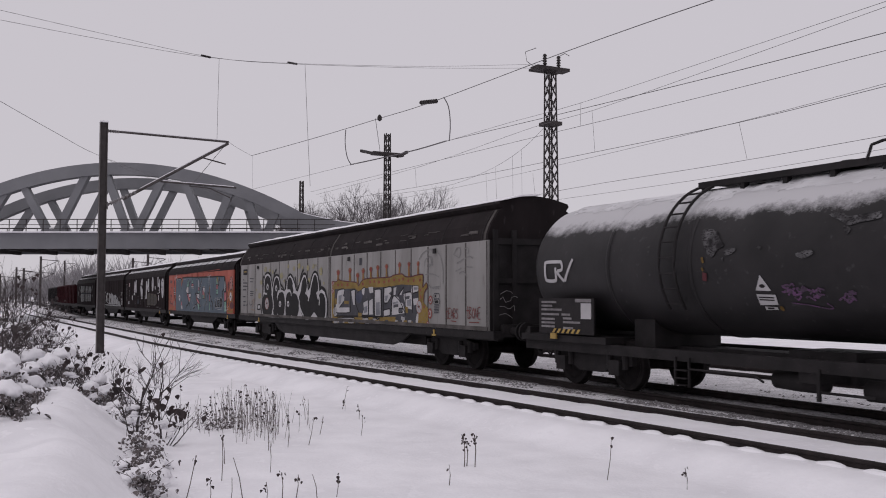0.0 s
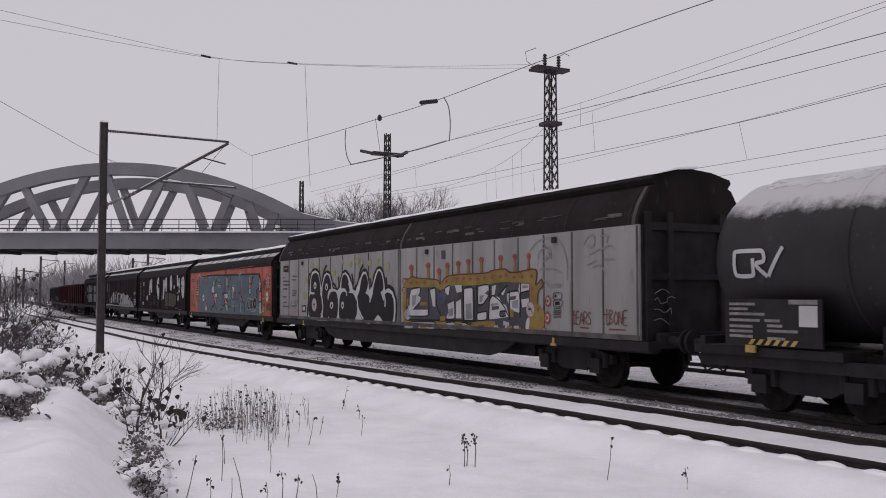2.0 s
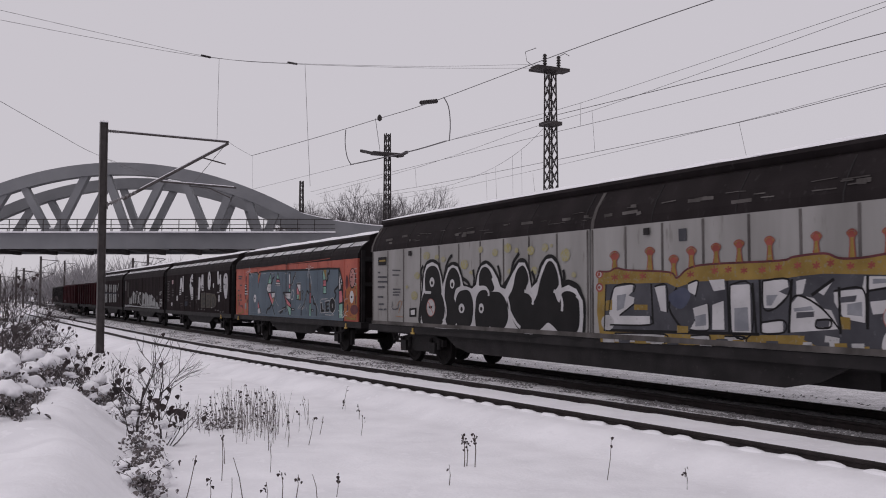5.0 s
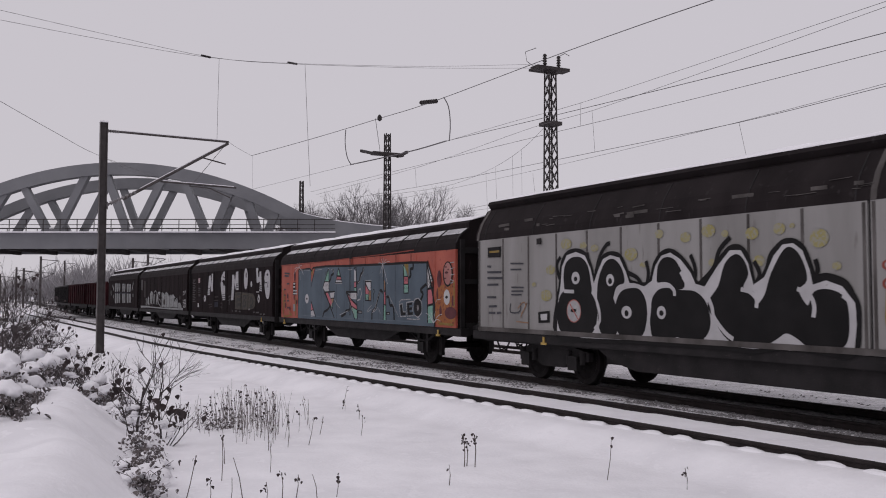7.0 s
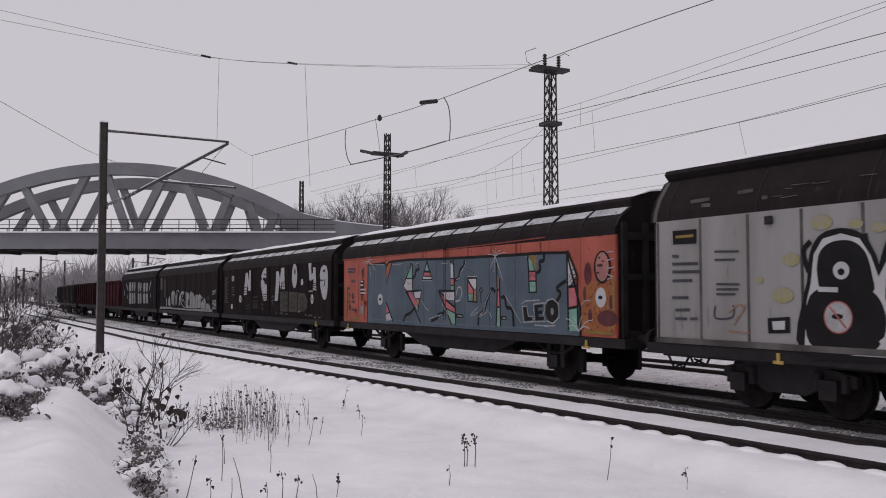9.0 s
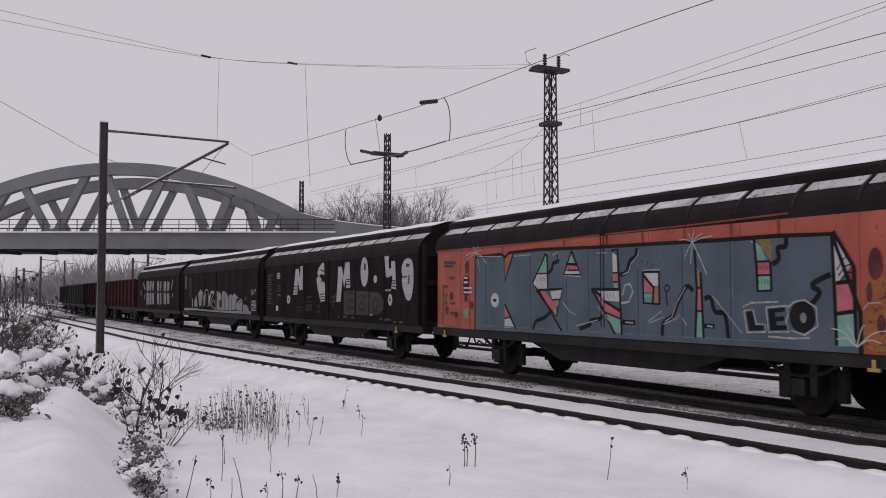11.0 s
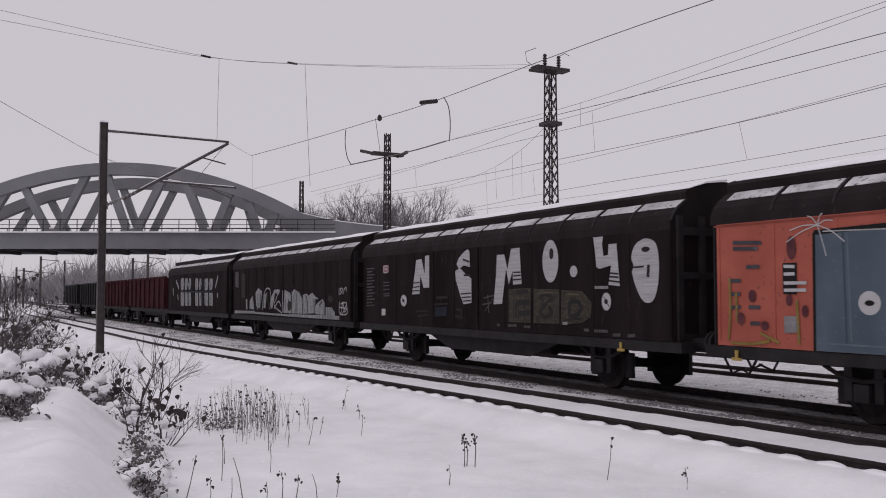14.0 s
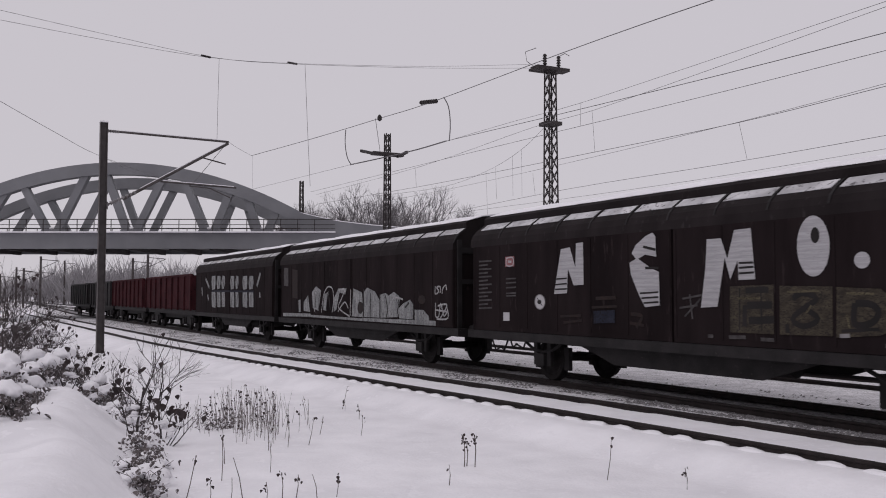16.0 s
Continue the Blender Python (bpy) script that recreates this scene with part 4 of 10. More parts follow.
paint(white_wagon, "letter_edge", P_WHITE, 1.6, [('p', [(-7.39, 1.09), (-7.33, 1.82), (-7.25, 2.09), (-7.19, 2.51), (-7.02, 2.74), (-6.7, 2.8), (-6.39, 2.71), (-6.21, 2.45), (-6.1, 2.15), (-5.95, 2.41), (-5.8, 2.62), (-5.57, 2.69), (-5.29, 2.63), (-5.1, 2.35), (-5.0, 2.14), (-4.56, 2.07), (-4.36, 2.17), (-4.27, 2.43), (-4.1, 2.62), (-3.86, 2.67), (-3.6, 2.54), (-3.36, 2.31), (-3.23, 2.1), (-3.01, 2.05), (-2.71, 2.39), (-2.42, 2.65), (-2.18, 2.64), (-2.03, 2.43), (-1.92, 2.07), (-1.69, 2.19), (-1.5, 2.52), (-1.32, 2.69), (-1.11, 2.7), (-0.94, 2.58), (-0.81, 2.28), (-0.76, 2.06), (-0.52, 2.12), (-0.24, 2.03), (-0.03, 1.79), (-0.01, 1.48), (-0.06, 1.12), (-0.3, 1.06), (-1.21, 1.13), (-1.94, 1.04), (-2.41, 1.06), (-2.82, 1.06), (-4.68, 1.06), (-6.11, 1.04), (-6.85, 1.04)])], "white outline of bubble letters")
paint(white_wagon, "letter_fill", P_BLACK, 2.2, [('c', [(-7.07, 1.98), (-7.12, 2.28), (-7.05, 2.55), (-6.83, 2.67), (-6.52, 2.66), (-6.31, 2.49), (-6.22, 2.19), (-6.22, 1.94), (-6.71, 1.92)])], "black bubble letter")
paint(white_wagon, "letter_rim", P_BLACK, 2.3, [('s', 0.035, [(-7.07, 1.98), (-7.12, 2.28), (-7.05, 2.55), (-6.83, 2.67), (-6.52, 2.66), (-6.31, 2.49), (-6.22, 2.19), (-6.22, 1.94), (-6.71, 1.92), (-7.07, 1.98)])])
paint(white_wagon, "letter_fill", P_BLACK, 2.2, [('c', [(-7.36, 1.55), (-7.25, 1.89), (-6.96, 2.01), (-6.71, 1.95), (-6.34, 1.99), (-6.1, 1.83), (-6.01, 1.5), (-6.14, 1.19), (-6.47, 1.07), (-6.98, 1.07), (-7.29, 1.21)])], "black bubble letter")
paint(white_wagon, "letter_rim", P_BLACK, 2.3, [('s', 0.035, [(-7.36, 1.55), (-7.25, 1.89), (-6.96, 2.01), (-6.71, 1.95), (-6.34, 1.99), (-6.1, 1.83), (-6.01, 1.5), (-6.14, 1.19), (-6.47, 1.07), (-6.98, 1.07), (-7.29, 1.21), (-7.36, 1.55)])])
paint(white_wagon, "letter_fill", P_BLACK, 2.2, [('c', [(-5.99, 1.79), (-5.96, 2.12), (-5.86, 2.37), (-5.69, 2.56), (-5.46, 2.59), (-5.24, 2.42), (-5.16, 2.16), (-5.36, 2.08), (-5.5, 1.86), (-5.42, 1.69), (-5.37, 1.27), (-5.52, 1.11), (-5.76, 1.1), (-5.92, 1.25), (-5.97, 1.54)])], "black bubble letter")
paint(white_wagon, "letter_rim", P_BLACK, 2.3, [('s', 0.035, [(-5.99, 1.79), (-5.96, 2.12), (-5.86, 2.37), (-5.69, 2.56), (-5.46, 2.59), (-5.24, 2.42), (-5.16, 2.16), (-5.36, 2.08), (-5.5, 1.86), (-5.42, 1.69), (-5.37, 1.27), (-5.52, 1.11), (-5.76, 1.1), (-5.92, 1.25), (-5.97, 1.54), (-5.99, 1.79)])])
paint(white_wagon, "letter_fill", P_BLACK, 2.2, [('c', [(-5.42, 1.48), (-5.39, 1.76), (-5.24, 1.96), (-5.0, 2.02), (-4.72, 2.0), (-4.55, 1.8), (-4.52, 1.5), (-4.63, 1.19), (-4.89, 1.11), (-5.21, 1.12), (-5.37, 1.24)])], "black bubble letter")
paint(white_wagon, "letter_rim", P_BLACK, 2.3, [('s', 0.035, [(-5.42, 1.48), (-5.39, 1.76), (-5.24, 1.96), (-5.0, 2.02), (-4.72, 2.0), (-4.55, 1.8), (-4.52, 1.5), (-4.63, 1.19), (-4.89, 1.11), (-5.21, 1.12), (-5.37, 1.24), (-5.42, 1.48)])])
paint(white_wagon, "letter_fill", P_BLACK, 2.2, [('c', [(-4.21, 2.15), (-4.18, 2.43), (-4.01, 2.57), (-3.77, 2.53), (-3.59, 2.32), (-3.52, 2.06), (-3.73, 2.03), (-3.97, 2.15)])], "black bubble letter")
paint(white_wagon, "letter_rim", P_BLACK, 2.3, [('s', 0.035, [(-4.21, 2.15), (-4.18, 2.43), (-4.01, 2.57), (-3.77, 2.53), (-3.59, 2.32), (-3.52, 2.06), (-3.73, 2.03), (-3.97, 2.15), (-4.21, 2.15)])])
paint(white_wagon, "letter_fill", P_BLACK, 2.2, [('c', [(-4.41, 1.43), (-4.37, 1.77), (-4.21, 1.97), (-3.97, 2.02), (-3.6, 1.98), (-3.24, 1.95), (-2.99, 1.76), (-2.9, 1.41), (-3.06, 1.17), (-3.39, 1.08), (-3.7, 1.18), (-3.99, 1.08), (-4.33, 1.13)])], "black bubble letter")
paint(white_wagon, "letter_rim", P_BLACK, 2.3, [('s', 0.035, [(-4.41, 1.43), (-4.37, 1.77), (-4.21, 1.97), (-3.97, 2.02), (-3.6, 1.98), (-3.24, 1.95), (-2.99, 1.76), (-2.9, 1.41), (-3.06, 1.17), (-3.39, 1.08), (-3.7, 1.18), (-3.99, 1.08), (-4.33, 1.13), (-4.41, 1.43)])])
paint(white_wagon, "letter_fill", P_BLACK, 2.2, [('c', [(-2.81, 1.53), (-2.93, 1.76), (-2.68, 2.05), (-2.53, 2.41), (-2.31, 2.56), (-2.14, 2.48), (-2.04, 2.25), (-2.15, 2.03), (-1.92, 1.94), (-1.88, 1.72), (-1.68, 1.9), (-1.54, 2.24), (-1.28, 2.6), (-1.09, 2.59), (-0.94, 2.39), (-0.88, 2.13), (-1.04, 1.98), (-0.86, 1.73), (-0.73, 1.94), (-0.46, 1.97), (-0.21, 1.85), (-0.15, 1.53), (-0.2, 1.22), (-0.42, 1.1), (-0.81, 1.12), (-1.07, 1.26), (-1.28, 1.33), (-1.49, 1.22), (-1.79, 1.09), (-2.25, 1.09), (-2.57, 1.24)])], "black bubble letter")
paint(white_wagon, "letter_rim", P_BLACK, 2.3, [('s', 0.035, [(-2.81, 1.53), (-2.93, 1.76), (-2.68, 2.05), (-2.53, 2.41), (-2.31, 2.56), (-2.14, 2.48), (-2.04, 2.25), (-2.15, 2.03), (-1.92, 1.94), (-1.88, 1.72), (-1.68, 1.9), (-1.54, 2.24), (-1.28, 2.6), (-1.09, 2.59), (-0.94, 2.39), (-0.88, 2.13), (-1.04, 1.98), (-0.86, 1.73), (-0.73, 1.94), (-0.46, 1.97), (-0.21, 1.85), (-0.15, 1.53), (-0.2, 1.22), (-0.42, 1.1), (-0.81, 1.12), (-1.07, 1.26), (-1.28, 1.33), (-1.49, 1.22), (-1.79, 1.09), (-2.25, 1.09), (-2.57, 1.24), (-2.81, 1.53)])])
paint(white_wagon, "paint_line", P_WHITE, 3, [('s', 0.075, [(-7.12, 1.99), (-6.77, 1.98)])])
paint(white_wagon, "paint_line", P_WHITE, 3, [('s', 0.075, [(-6.13, 1.99), (-5.96, 1.68), (-5.92, 1.4), (-6.09, 1.23)])])
paint(white_wagon, "paint_line", P_WHITE, 3, [('s', 0.075, [(-5.44, 1.84), (-5.36, 2.03), (-5.14, 2.09), (-4.77, 2.08), (-4.51, 1.95), (-4.42, 1.7), (-4.52, 1.26)])])
paint(white_wagon, "paint_line", P_WHITE, 3, [('s', 0.075, [(-4.47, 1.3), (-4.42, 1.77), (-4.26, 2.03), (-3.97, 2.1), (-3.78, 2.0), (-3.76, 1.89)])])
paint(white_wagon, "paint_line", P_WHITE, 3, [('s', 0.075, [(-3.59, 2.32), (-3.41, 2.09), (-3.02, 1.96), (-2.85, 1.71), (-2.8, 1.53), (-2.55, 1.28), (-2.37, 1.18)])])
paint(white_wagon, "paint_line", P_WHITE, 3, [('s', 0.075, [(-2.19, 2.0), (-2.0, 1.96), (-1.86, 1.84), (-1.87, 1.7)])])
paint(white_wagon, "paint_line", P_WHITE, 3, [('s', 0.075, [(-1.05, 2.0), (-0.82, 1.9), (-0.74, 1.74), (-0.76, 1.57)])])
paint(white_wagon, "paint_line", P_WHITE, 3, [('s', 0.075, [(-0.24, 1.9), (-0.06, 1.74), (-0.09, 1.33), (-0.16, 1.13)])])
paint(white_wagon, "eye", P_WHITE, 3, [('e', -6.71, 2.26, 0.14, 0.13)])
paint(white_wagon, "pupil", P_BLACK, 3.6, [('e', -6.71, 2.24, 0.06, 0.05)])
paint(white_wagon, "eye", P_WHITE, 3, [('e', -5.58, 2.2, 0.12, 0.12)])
paint(white_wagon, "pupil", P_BLACK, 3.6, [('e', -5.58, 2.18, 0.06, 0.06)])
paint(white_wagon, "eye", P_WHITE, 3, [('e', -5.09, 1.58, 0.15, 0.12)])
paint(white_wagon, "pupil", P_BLACK, 3.6, [('e', -5.09, 1.56, 0.06, 0.06)])
paint(white_wagon, "eye", P_WHITE, 3, [('e', -4.11, 1.59, 0.12, 0.12)])
paint(white_wagon, "pupil", P_BLACK, 3.6, [('e', -4.11, 1.58, 0.06, 0.05)])
paint(white_wagon, "sign_disc", P_FAINT, 3, [('e', -6.78, 1.58, 0.23, 0.22)])
paint(white_wagon, "sign_ring", P_RED, 2.8, [('e', -6.78, 1.58, 0.25, 0.24)])
paint(white_wagon, "sign_mark", P_BLACK, 3.6, [('e', -6.79, 1.59, 0.1, 0.04)])
paint(white_wagon, "sign_mark", P_RED, 3.6, [('s', 0.03, [(-6.92, 1.73), (-6.64, 1.42)])])
paint(white_wagon, "paint_line", P_BLACK, 0.7, [('s', 0.085, [(-7.29, 2.25), (-7.38, 2.56), (-7.24, 2.71)])])
paint(white_wagon, "paint_line", P_BLACK, 0.7, [('s', 0.085, [(-6.12, 2.26), (-6.26, 2.57), (-6.31, 2.77)])])
paint(white_wagon, "paint_line", P_BLACK, 0.7, [('s', 0.085, [(-6.07, 2.25), (-5.92, 2.66), (-5.7, 2.89), (-5.58, 2.92)])])
paint(white_wagon, "paint_line", P_BLACK, 0.7, [('s', 0.085, [(-5.03, 2.33), (-4.77, 2.23), (-4.56, 2.05), (-4.46, 2.3), (-4.52, 2.54)])])
paint(white_wagon, "paint_line", P_BLACK, 0.7, [('s', 0.085, [(-3.29, 2.09), (-3.23, 2.34), (-3.35, 2.61)])])
paint(white_wagon, "paint_line", P_BLACK, 0.7, [('s', 0.085, [(-3.14, 2.1), (-2.8, 2.36), (-2.66, 2.66), (-2.41, 2.86)])])
paint(white_wagon, "paint_line", P_BLACK, 0.7, [('s', 0.085, [(-1.92, 2.03), (-1.79, 2.23), (-1.9, 2.45)])])
paint(white_wagon, "paint_line", P_BLACK, 0.7, [('s', 0.085, [(-1.65, 2.23), (-1.57, 2.52), (-1.39, 2.68)])])
paint(white_wagon, "paint_line", P_BLACK, 0.7, [('s', 0.085, [(-0.8, 2.03), (-0.67, 2.26), (-0.71, 2.44)])])
paint(white_wagon, "paint_line", P_BLACK, 0.7, [('s', 0.085, [(-0.73, 2.14), (-0.52, 2.19), (-0.21, 2.1), (-0.08, 1.94)])])
paint(white_wagon, "data_bar", P_DGREY, 0.6, [('s', 0.05, [(-10.27, 2.6), (-10.1, 2.59)])])
paint(white_wagon, "data_bar", P_DGREY, 0.6, [('s', 0.05, [(-10.27, 2.46), (-9.63, 2.45)])])
paint(white_wagon, "data_bar", P_DGREY, 0.6, [('s', 0.05, [(-10.27, 2.32), (-9.58, 2.31)])])
paint(white_wagon, "data_bar", P_DGREY, 0.6, [('s', 0.05, [(-10.27, 2.16), (-9.77, 2.16)])])
paint(white_wagon, "data_bar", P_DGREY, 0.6, [('s', 0.05, [(-10.28, 1.86), (-9.87, 1.86)])])
paint(white_wagon, "data_bar", P_DGREY, 0.6, [('s', 0.05, [(-10.21, 1.64), (-9.84, 1.65)])])
paint(white_wagon, "data_bar", P_DGREY, 0.6, [('s', 0.05, [(-10.21, 1.49), (-9.91, 1.49)])])
paint(white_wagon, "data_bar", P_DGREY, 0.6, [('s', 0.05, [(-9.84, 1.49), (-9.65, 1.5)])])
paint(white_wagon, "data_bar", P_DGREY, 0.6, [('s', 0.035, [(-9.23, 2.64), (-8.68, 2.62)])])
paint(white_wagon, "data_bar", P_DGREY, 0.6, [('s', 0.035, [(-9.23, 2.5), (-8.77, 2.49)])])
paint(white_wagon, "data_bar", P_DGREY, 0.6, [('s', 0.035, [(-9.2, 2.09), (-8.68, 2.08)])])
paint(white_wagon, "data_bar", P_DGREY, 0.6, [('s', 0.035, [(-9.2, 2.0), (-8.7, 2.0)])])
paint(white_wagon, "data_bar", P_DGREY, 0.6, [('s', 0.035, [(-9.2, 1.92), (-8.77, 1.92)])])
paint(white_wagon, "data_plate", P_BLACK, 0.6, [('p', [(-10.25, 3.05), (-9.65, 3.05), (-9.66, 2.8), (-10.24, 2.81)])])
paint(white_wagon, "data_bar", P_YELLOW, 1.0, [('s', 0.05, [(-10.17, 2.94), (-9.72, 2.94)])])
paint(white_wagon, "data_frame", P_DGREY, 0.6, [('s', 0.03, [(-9.23, 1.72), (-9.23, 1.52), (-8.85, 1.54), (-8.82, 1.74)])])
paint(white_wagon, "scrawl", P_RUSTSOFT, 0.6, [('s', 0.025, [(-8.93, 1.61), (-8.7, 1.75), (-8.6, 1.66), (-8.78, 1.49)])])
paint(white_wagon, "scrawl", P_RUSTSOFT, 0.6, [('s', 0.025, [(-8.81, 1.41), (-8.55, 1.74)])])
paint(white_wagon, "scrawl", P_RUSTSOFT, 0.6, [('s', 0.025, [(-8.99, 1.31), (-8.48, 1.29)])])
paint(white_wagon, "data_plate", P_BLACK, 0.6, [('p', [(-8.1, 1.54), (-7.66, 1.57), (-7.66, 1.32), (-8.09, 1.3)])])
paint(white_wagon, "data_field", P_WHITE, 1, [('p', [(-8.01, 1.49), (-7.75, 1.51), (-7.76, 1.37), (-7.99, 1.36)])])
paint(white_wagon, "yellow_border", P_YELLOW, 1, [('p', [(0.5, 2.38), (0.83, 2.37), (1.07, 2.43), (1.43, 2.38), (2.54, 2.32), (2.75, 2.21), (3.04, 2.37), (3.56, 2.43), (5.05, 2.44), (5.34, 2.49), (5.9, 2.52), (6.16, 2.44), (6.52, 2.43), (7.25, 2.47), (7.24, 2.13), (7.46, 2.25), (7.53, 2.12), (7.34, 1.98), (7.3, 1.72), (7.56, 1.56), (7.57, 1.15), (0.55, 0.98), (0.44, 1.58)])], "mustard yellow graffiti border")
paint(white_wagon, "paint_line", P_MAROON, 1.5, [('s', 0.035, [(0.5, 2.38), (0.83, 2.37), (1.07, 2.43), (1.43, 2.38), (2.54, 2.32), (2.75, 2.21), (3.04, 2.37), (3.56, 2.43), (5.05, 2.44), (5.34, 2.49), (5.9, 2.52), (6.16, 2.44), (6.52, 2.43), (7.25, 2.47), (7.24, 2.13), (7.46, 2.25), (7.53, 2.12), (7.34, 1.98), (7.3, 1.72)])])
paint(white_wagon, "letter_ground", P_DGREY, 2, [('p', [(0.71, 2.12), (2.48, 2.13), (2.75, 2.04), (3.21, 2.14), (5.14, 2.16), (5.43, 2.19), (5.89, 2.22), (6.99, 2.18), (7.01, 1.66), (6.97, 1.22), (5.87, 1.1), (5.32, 1.29), (3.08, 1.22), (0.67, 1.2)])])
paint(white_wagon, "letter_block", P_WHITE, 2.6, [('p', [(1.0, 2.06), (1.56, 2.11), (1.53, 1.97), (1.42, 1.9), (1.59, 1.86), (1.56, 1.74), (1.14, 1.51), (2.02, 1.52), (2.02, 1.36), (0.92, 1.33), (0.82, 1.58)])])
paint(white_wagon, "letter_block", P_WHITE, 2.6, [('p', [(2.16, 2.06), (2.45, 2.08), (2.47, 1.6), (2.32, 1.62), (2.25, 1.82)])])
paint(white_wagon, "letter_block", P_WHITE, 2.6, [('p', [(3.03, 2.1), (3.27, 2.15), (3.21, 1.9), (3.03, 1.97)])])
paint(white_wagon, "letter_block", P_WHITE, 2.6, [('p', [(3.15, 1.68), (3.5, 1.76), (3.52, 1.32), (3.06, 1.3), (3.2, 1.47)])])
paint(white_wagon, "letter_block", P_WHITE, 2.6, [('p', [(3.54, 2.16), (3.89, 2.17), (3.91, 2.0), (3.65, 1.97)])])
paint(white_wagon, "letter_block", P_WHITE, 2.6, [('p', [(3.61, 1.74), (3.87, 1.81), (3.88, 1.33), (3.6, 1.32)])])
paint(white_wagon, "letter_block", P_WHITE, 2.6, [('p', [(4.02, 2.07), (4.45, 2.08), (4.46, 1.29), (4.05, 1.28)])])
paint(white_wagon, "letter_block", P_WHITE, 2.6, [('p', [(4.72, 2.13), (5.21, 2.15), (5.23, 2.03), (5.04, 1.96), (5.21, 1.9), (4.95, 1.7), (4.73, 1.7)])])
paint(white_wagon, "letter_block", P_WHITE, 2.6, [('p', [(4.69, 1.47), (5.11, 1.51), (5.11, 1.33), (4.69, 1.3)])])
paint(white_wagon, "letter_block", P_WHITE, 2.6, [('p', [(5.25, 1.74), (5.42, 1.9), (5.7, 1.86), (5.84, 1.71), (6.01, 1.68), (6.14, 1.41), (5.6, 1.36), (5.24, 1.33)])])
paint(white_wagon, "letter_block", P_WHITE, 2.6, [('p', [(5.38, 2.12), (5.57, 2.15), (5.5, 1.93), (5.38, 1.9)])])
paint(white_wagon, "letter_block", P_WHITE, 2.6, [('p', [(5.75, 1.96), (6.07, 2.14), (5.88, 1.9)])])
paint(white_wagon, "letter_block", P_WHITE, 2.6, [('p', [(6.06, 1.96), (6.54, 1.99), (6.58, 2.17), (6.98, 2.16), (6.97, 2.01), (6.62, 1.96), (6.57, 1.51), (6.23, 1.56), (6.06, 1.8)])])
paint(white_wagon, "letter_block", P_WHITE, 2.6, [('p', [(6.66, 1.81), (6.98, 1.84), (6.96, 1.66), (6.7, 1.63)])])
paint(white_wagon, "letter_block", P_FAINT, 2.6, [('p', [(0.99, 1.17), (2.41, 1.2), (2.4, 1.04), (0.99, 1.01)])])
paint(white_wagon, "letter_block", P_FAINT, 2.6, [('p', [(3.08, 1.2), (3.52, 1.22), (3.52, 1.06), (3.08, 1.05)])])
paint(white_wagon, "letter_block", P_FAINT, 2.6, [('p', [(3.88, 1.22), (4.33, 1.22), (4.33, 1.07), (3.88, 1.06)])])
paint(white_wagon, "letter_block", P_FAINT, 2.6, [('p', [(5.89, 1.31), (6.14, 1.28), (6.12, 1.07), (5.87, 1.08)])])
paint(white_wagon, "letter_gap", P_DGREY, 3.2, [('p', [(5.74, 1.53), (5.98, 1.54), (5.96, 1.43), (5.74, 1.43)])])
paint(white_wagon, "letter_gap", P_DGREY, 3.2, [('p', [(5.37, 1.64), (5.7, 1.66), (5.7, 1.58), (5.37, 1.55)])])
paint(white_wagon, "letter_gap", P_DGREY, 3.2, [('p', [(6.15, 1.87), (6.45, 1.9), (6.42, 1.81), (6.17, 1.79)])])
paint(white_wagon, "lower_block", P_FAINT, 2.9, [('p', [(0.61, 1.12), (0.96, 1.13), (0.98, 0.99), (0.63, 0.98)])])
paint(white_wagon, "lower_block", P_DGREY, 2.9, [('p', [(1.11, 1.12), (1.44, 1.14), (1.45, 1.0), (1.12, 0.99)])])
paint(white_wagon, "lower_block", P_YELLOW, 2.9, [('p', [(1.58, 1.13), (1.9, 1.14), (1.91, 1.01), (1.59, 1.0)])])
paint(white_wagon, "lower_block", P_FAINT, 2.9, [('p', [(2.03, 1.14), (2.34, 1.15), (2.35, 1.02), (2.04, 1.01)])])
paint(white_wagon, "lower_block", P_DGREY, 2.9, [('p', [(2.47, 1.15), (2.77, 1.16), (2.78, 1.03), (2.48, 1.02)])])
paint(white_wagon, "lower_block", P_YELLOW, 2.9, [('p', [(2.89, 1.15), (3.17, 1.16), (3.18, 1.04), (2.9, 1.03)])])
paint(white_wagon, "lower_block", P_FAINT, 2.9, [('p', [(3.29, 1.16), (3.57, 1.17), (3.58, 1.04), (3.3, 1.04)])])
paint(white_wagon, "lower_block", P_DGREY, 2.9, [('p', [(3.68, 1.17), (3.95, 1.18), (3.96, 1.05), (3.69, 1.05)])])
paint(white_wagon, "lower_block", P_YELLOW, 2.9, [('p', [(4.06, 1.17), (4.31, 1.18), (4.32, 1.06), (4.06, 1.06)])])
paint(white_wagon, "lower_block", P_FAINT, 2.9, [('p', [(4.42, 1.18), (4.66, 1.19), (4.67, 1.07), (4.43, 1.06)])])
paint(white_wagon, "lower_block", P_DGREY, 2.9, [('p', [(4.77, 1.18), (5.01, 1.19), (5.01, 1.08), (4.77, 1.07)])])
paint(white_wagon, "lower_block", P_YELLOW, 2.9, [('p', [(5.1, 1.19), (5.33, 1.2), (5.34, 1.08), (5.11, 1.08)])])
paint(white_wagon, "lower_block", P_FAINT, 2.9, [('p', [(5.43, 1.19), (5.65, 1.2), (5.66, 1.09), (5.44, 1.09)])])
paint(white_wagon, "lower_block", P_DGREY, 2.9, [('p', [(5.74, 1.2), (5.96, 1.21), (5.97, 1.1), (5.75, 1.09)])])
paint(white_wagon, "lower_block", P_YELLOW, 2.9, [('p', [(6.05, 1.2), (6.26, 1.21), (6.27, 1.1), (6.06, 1.1)])])
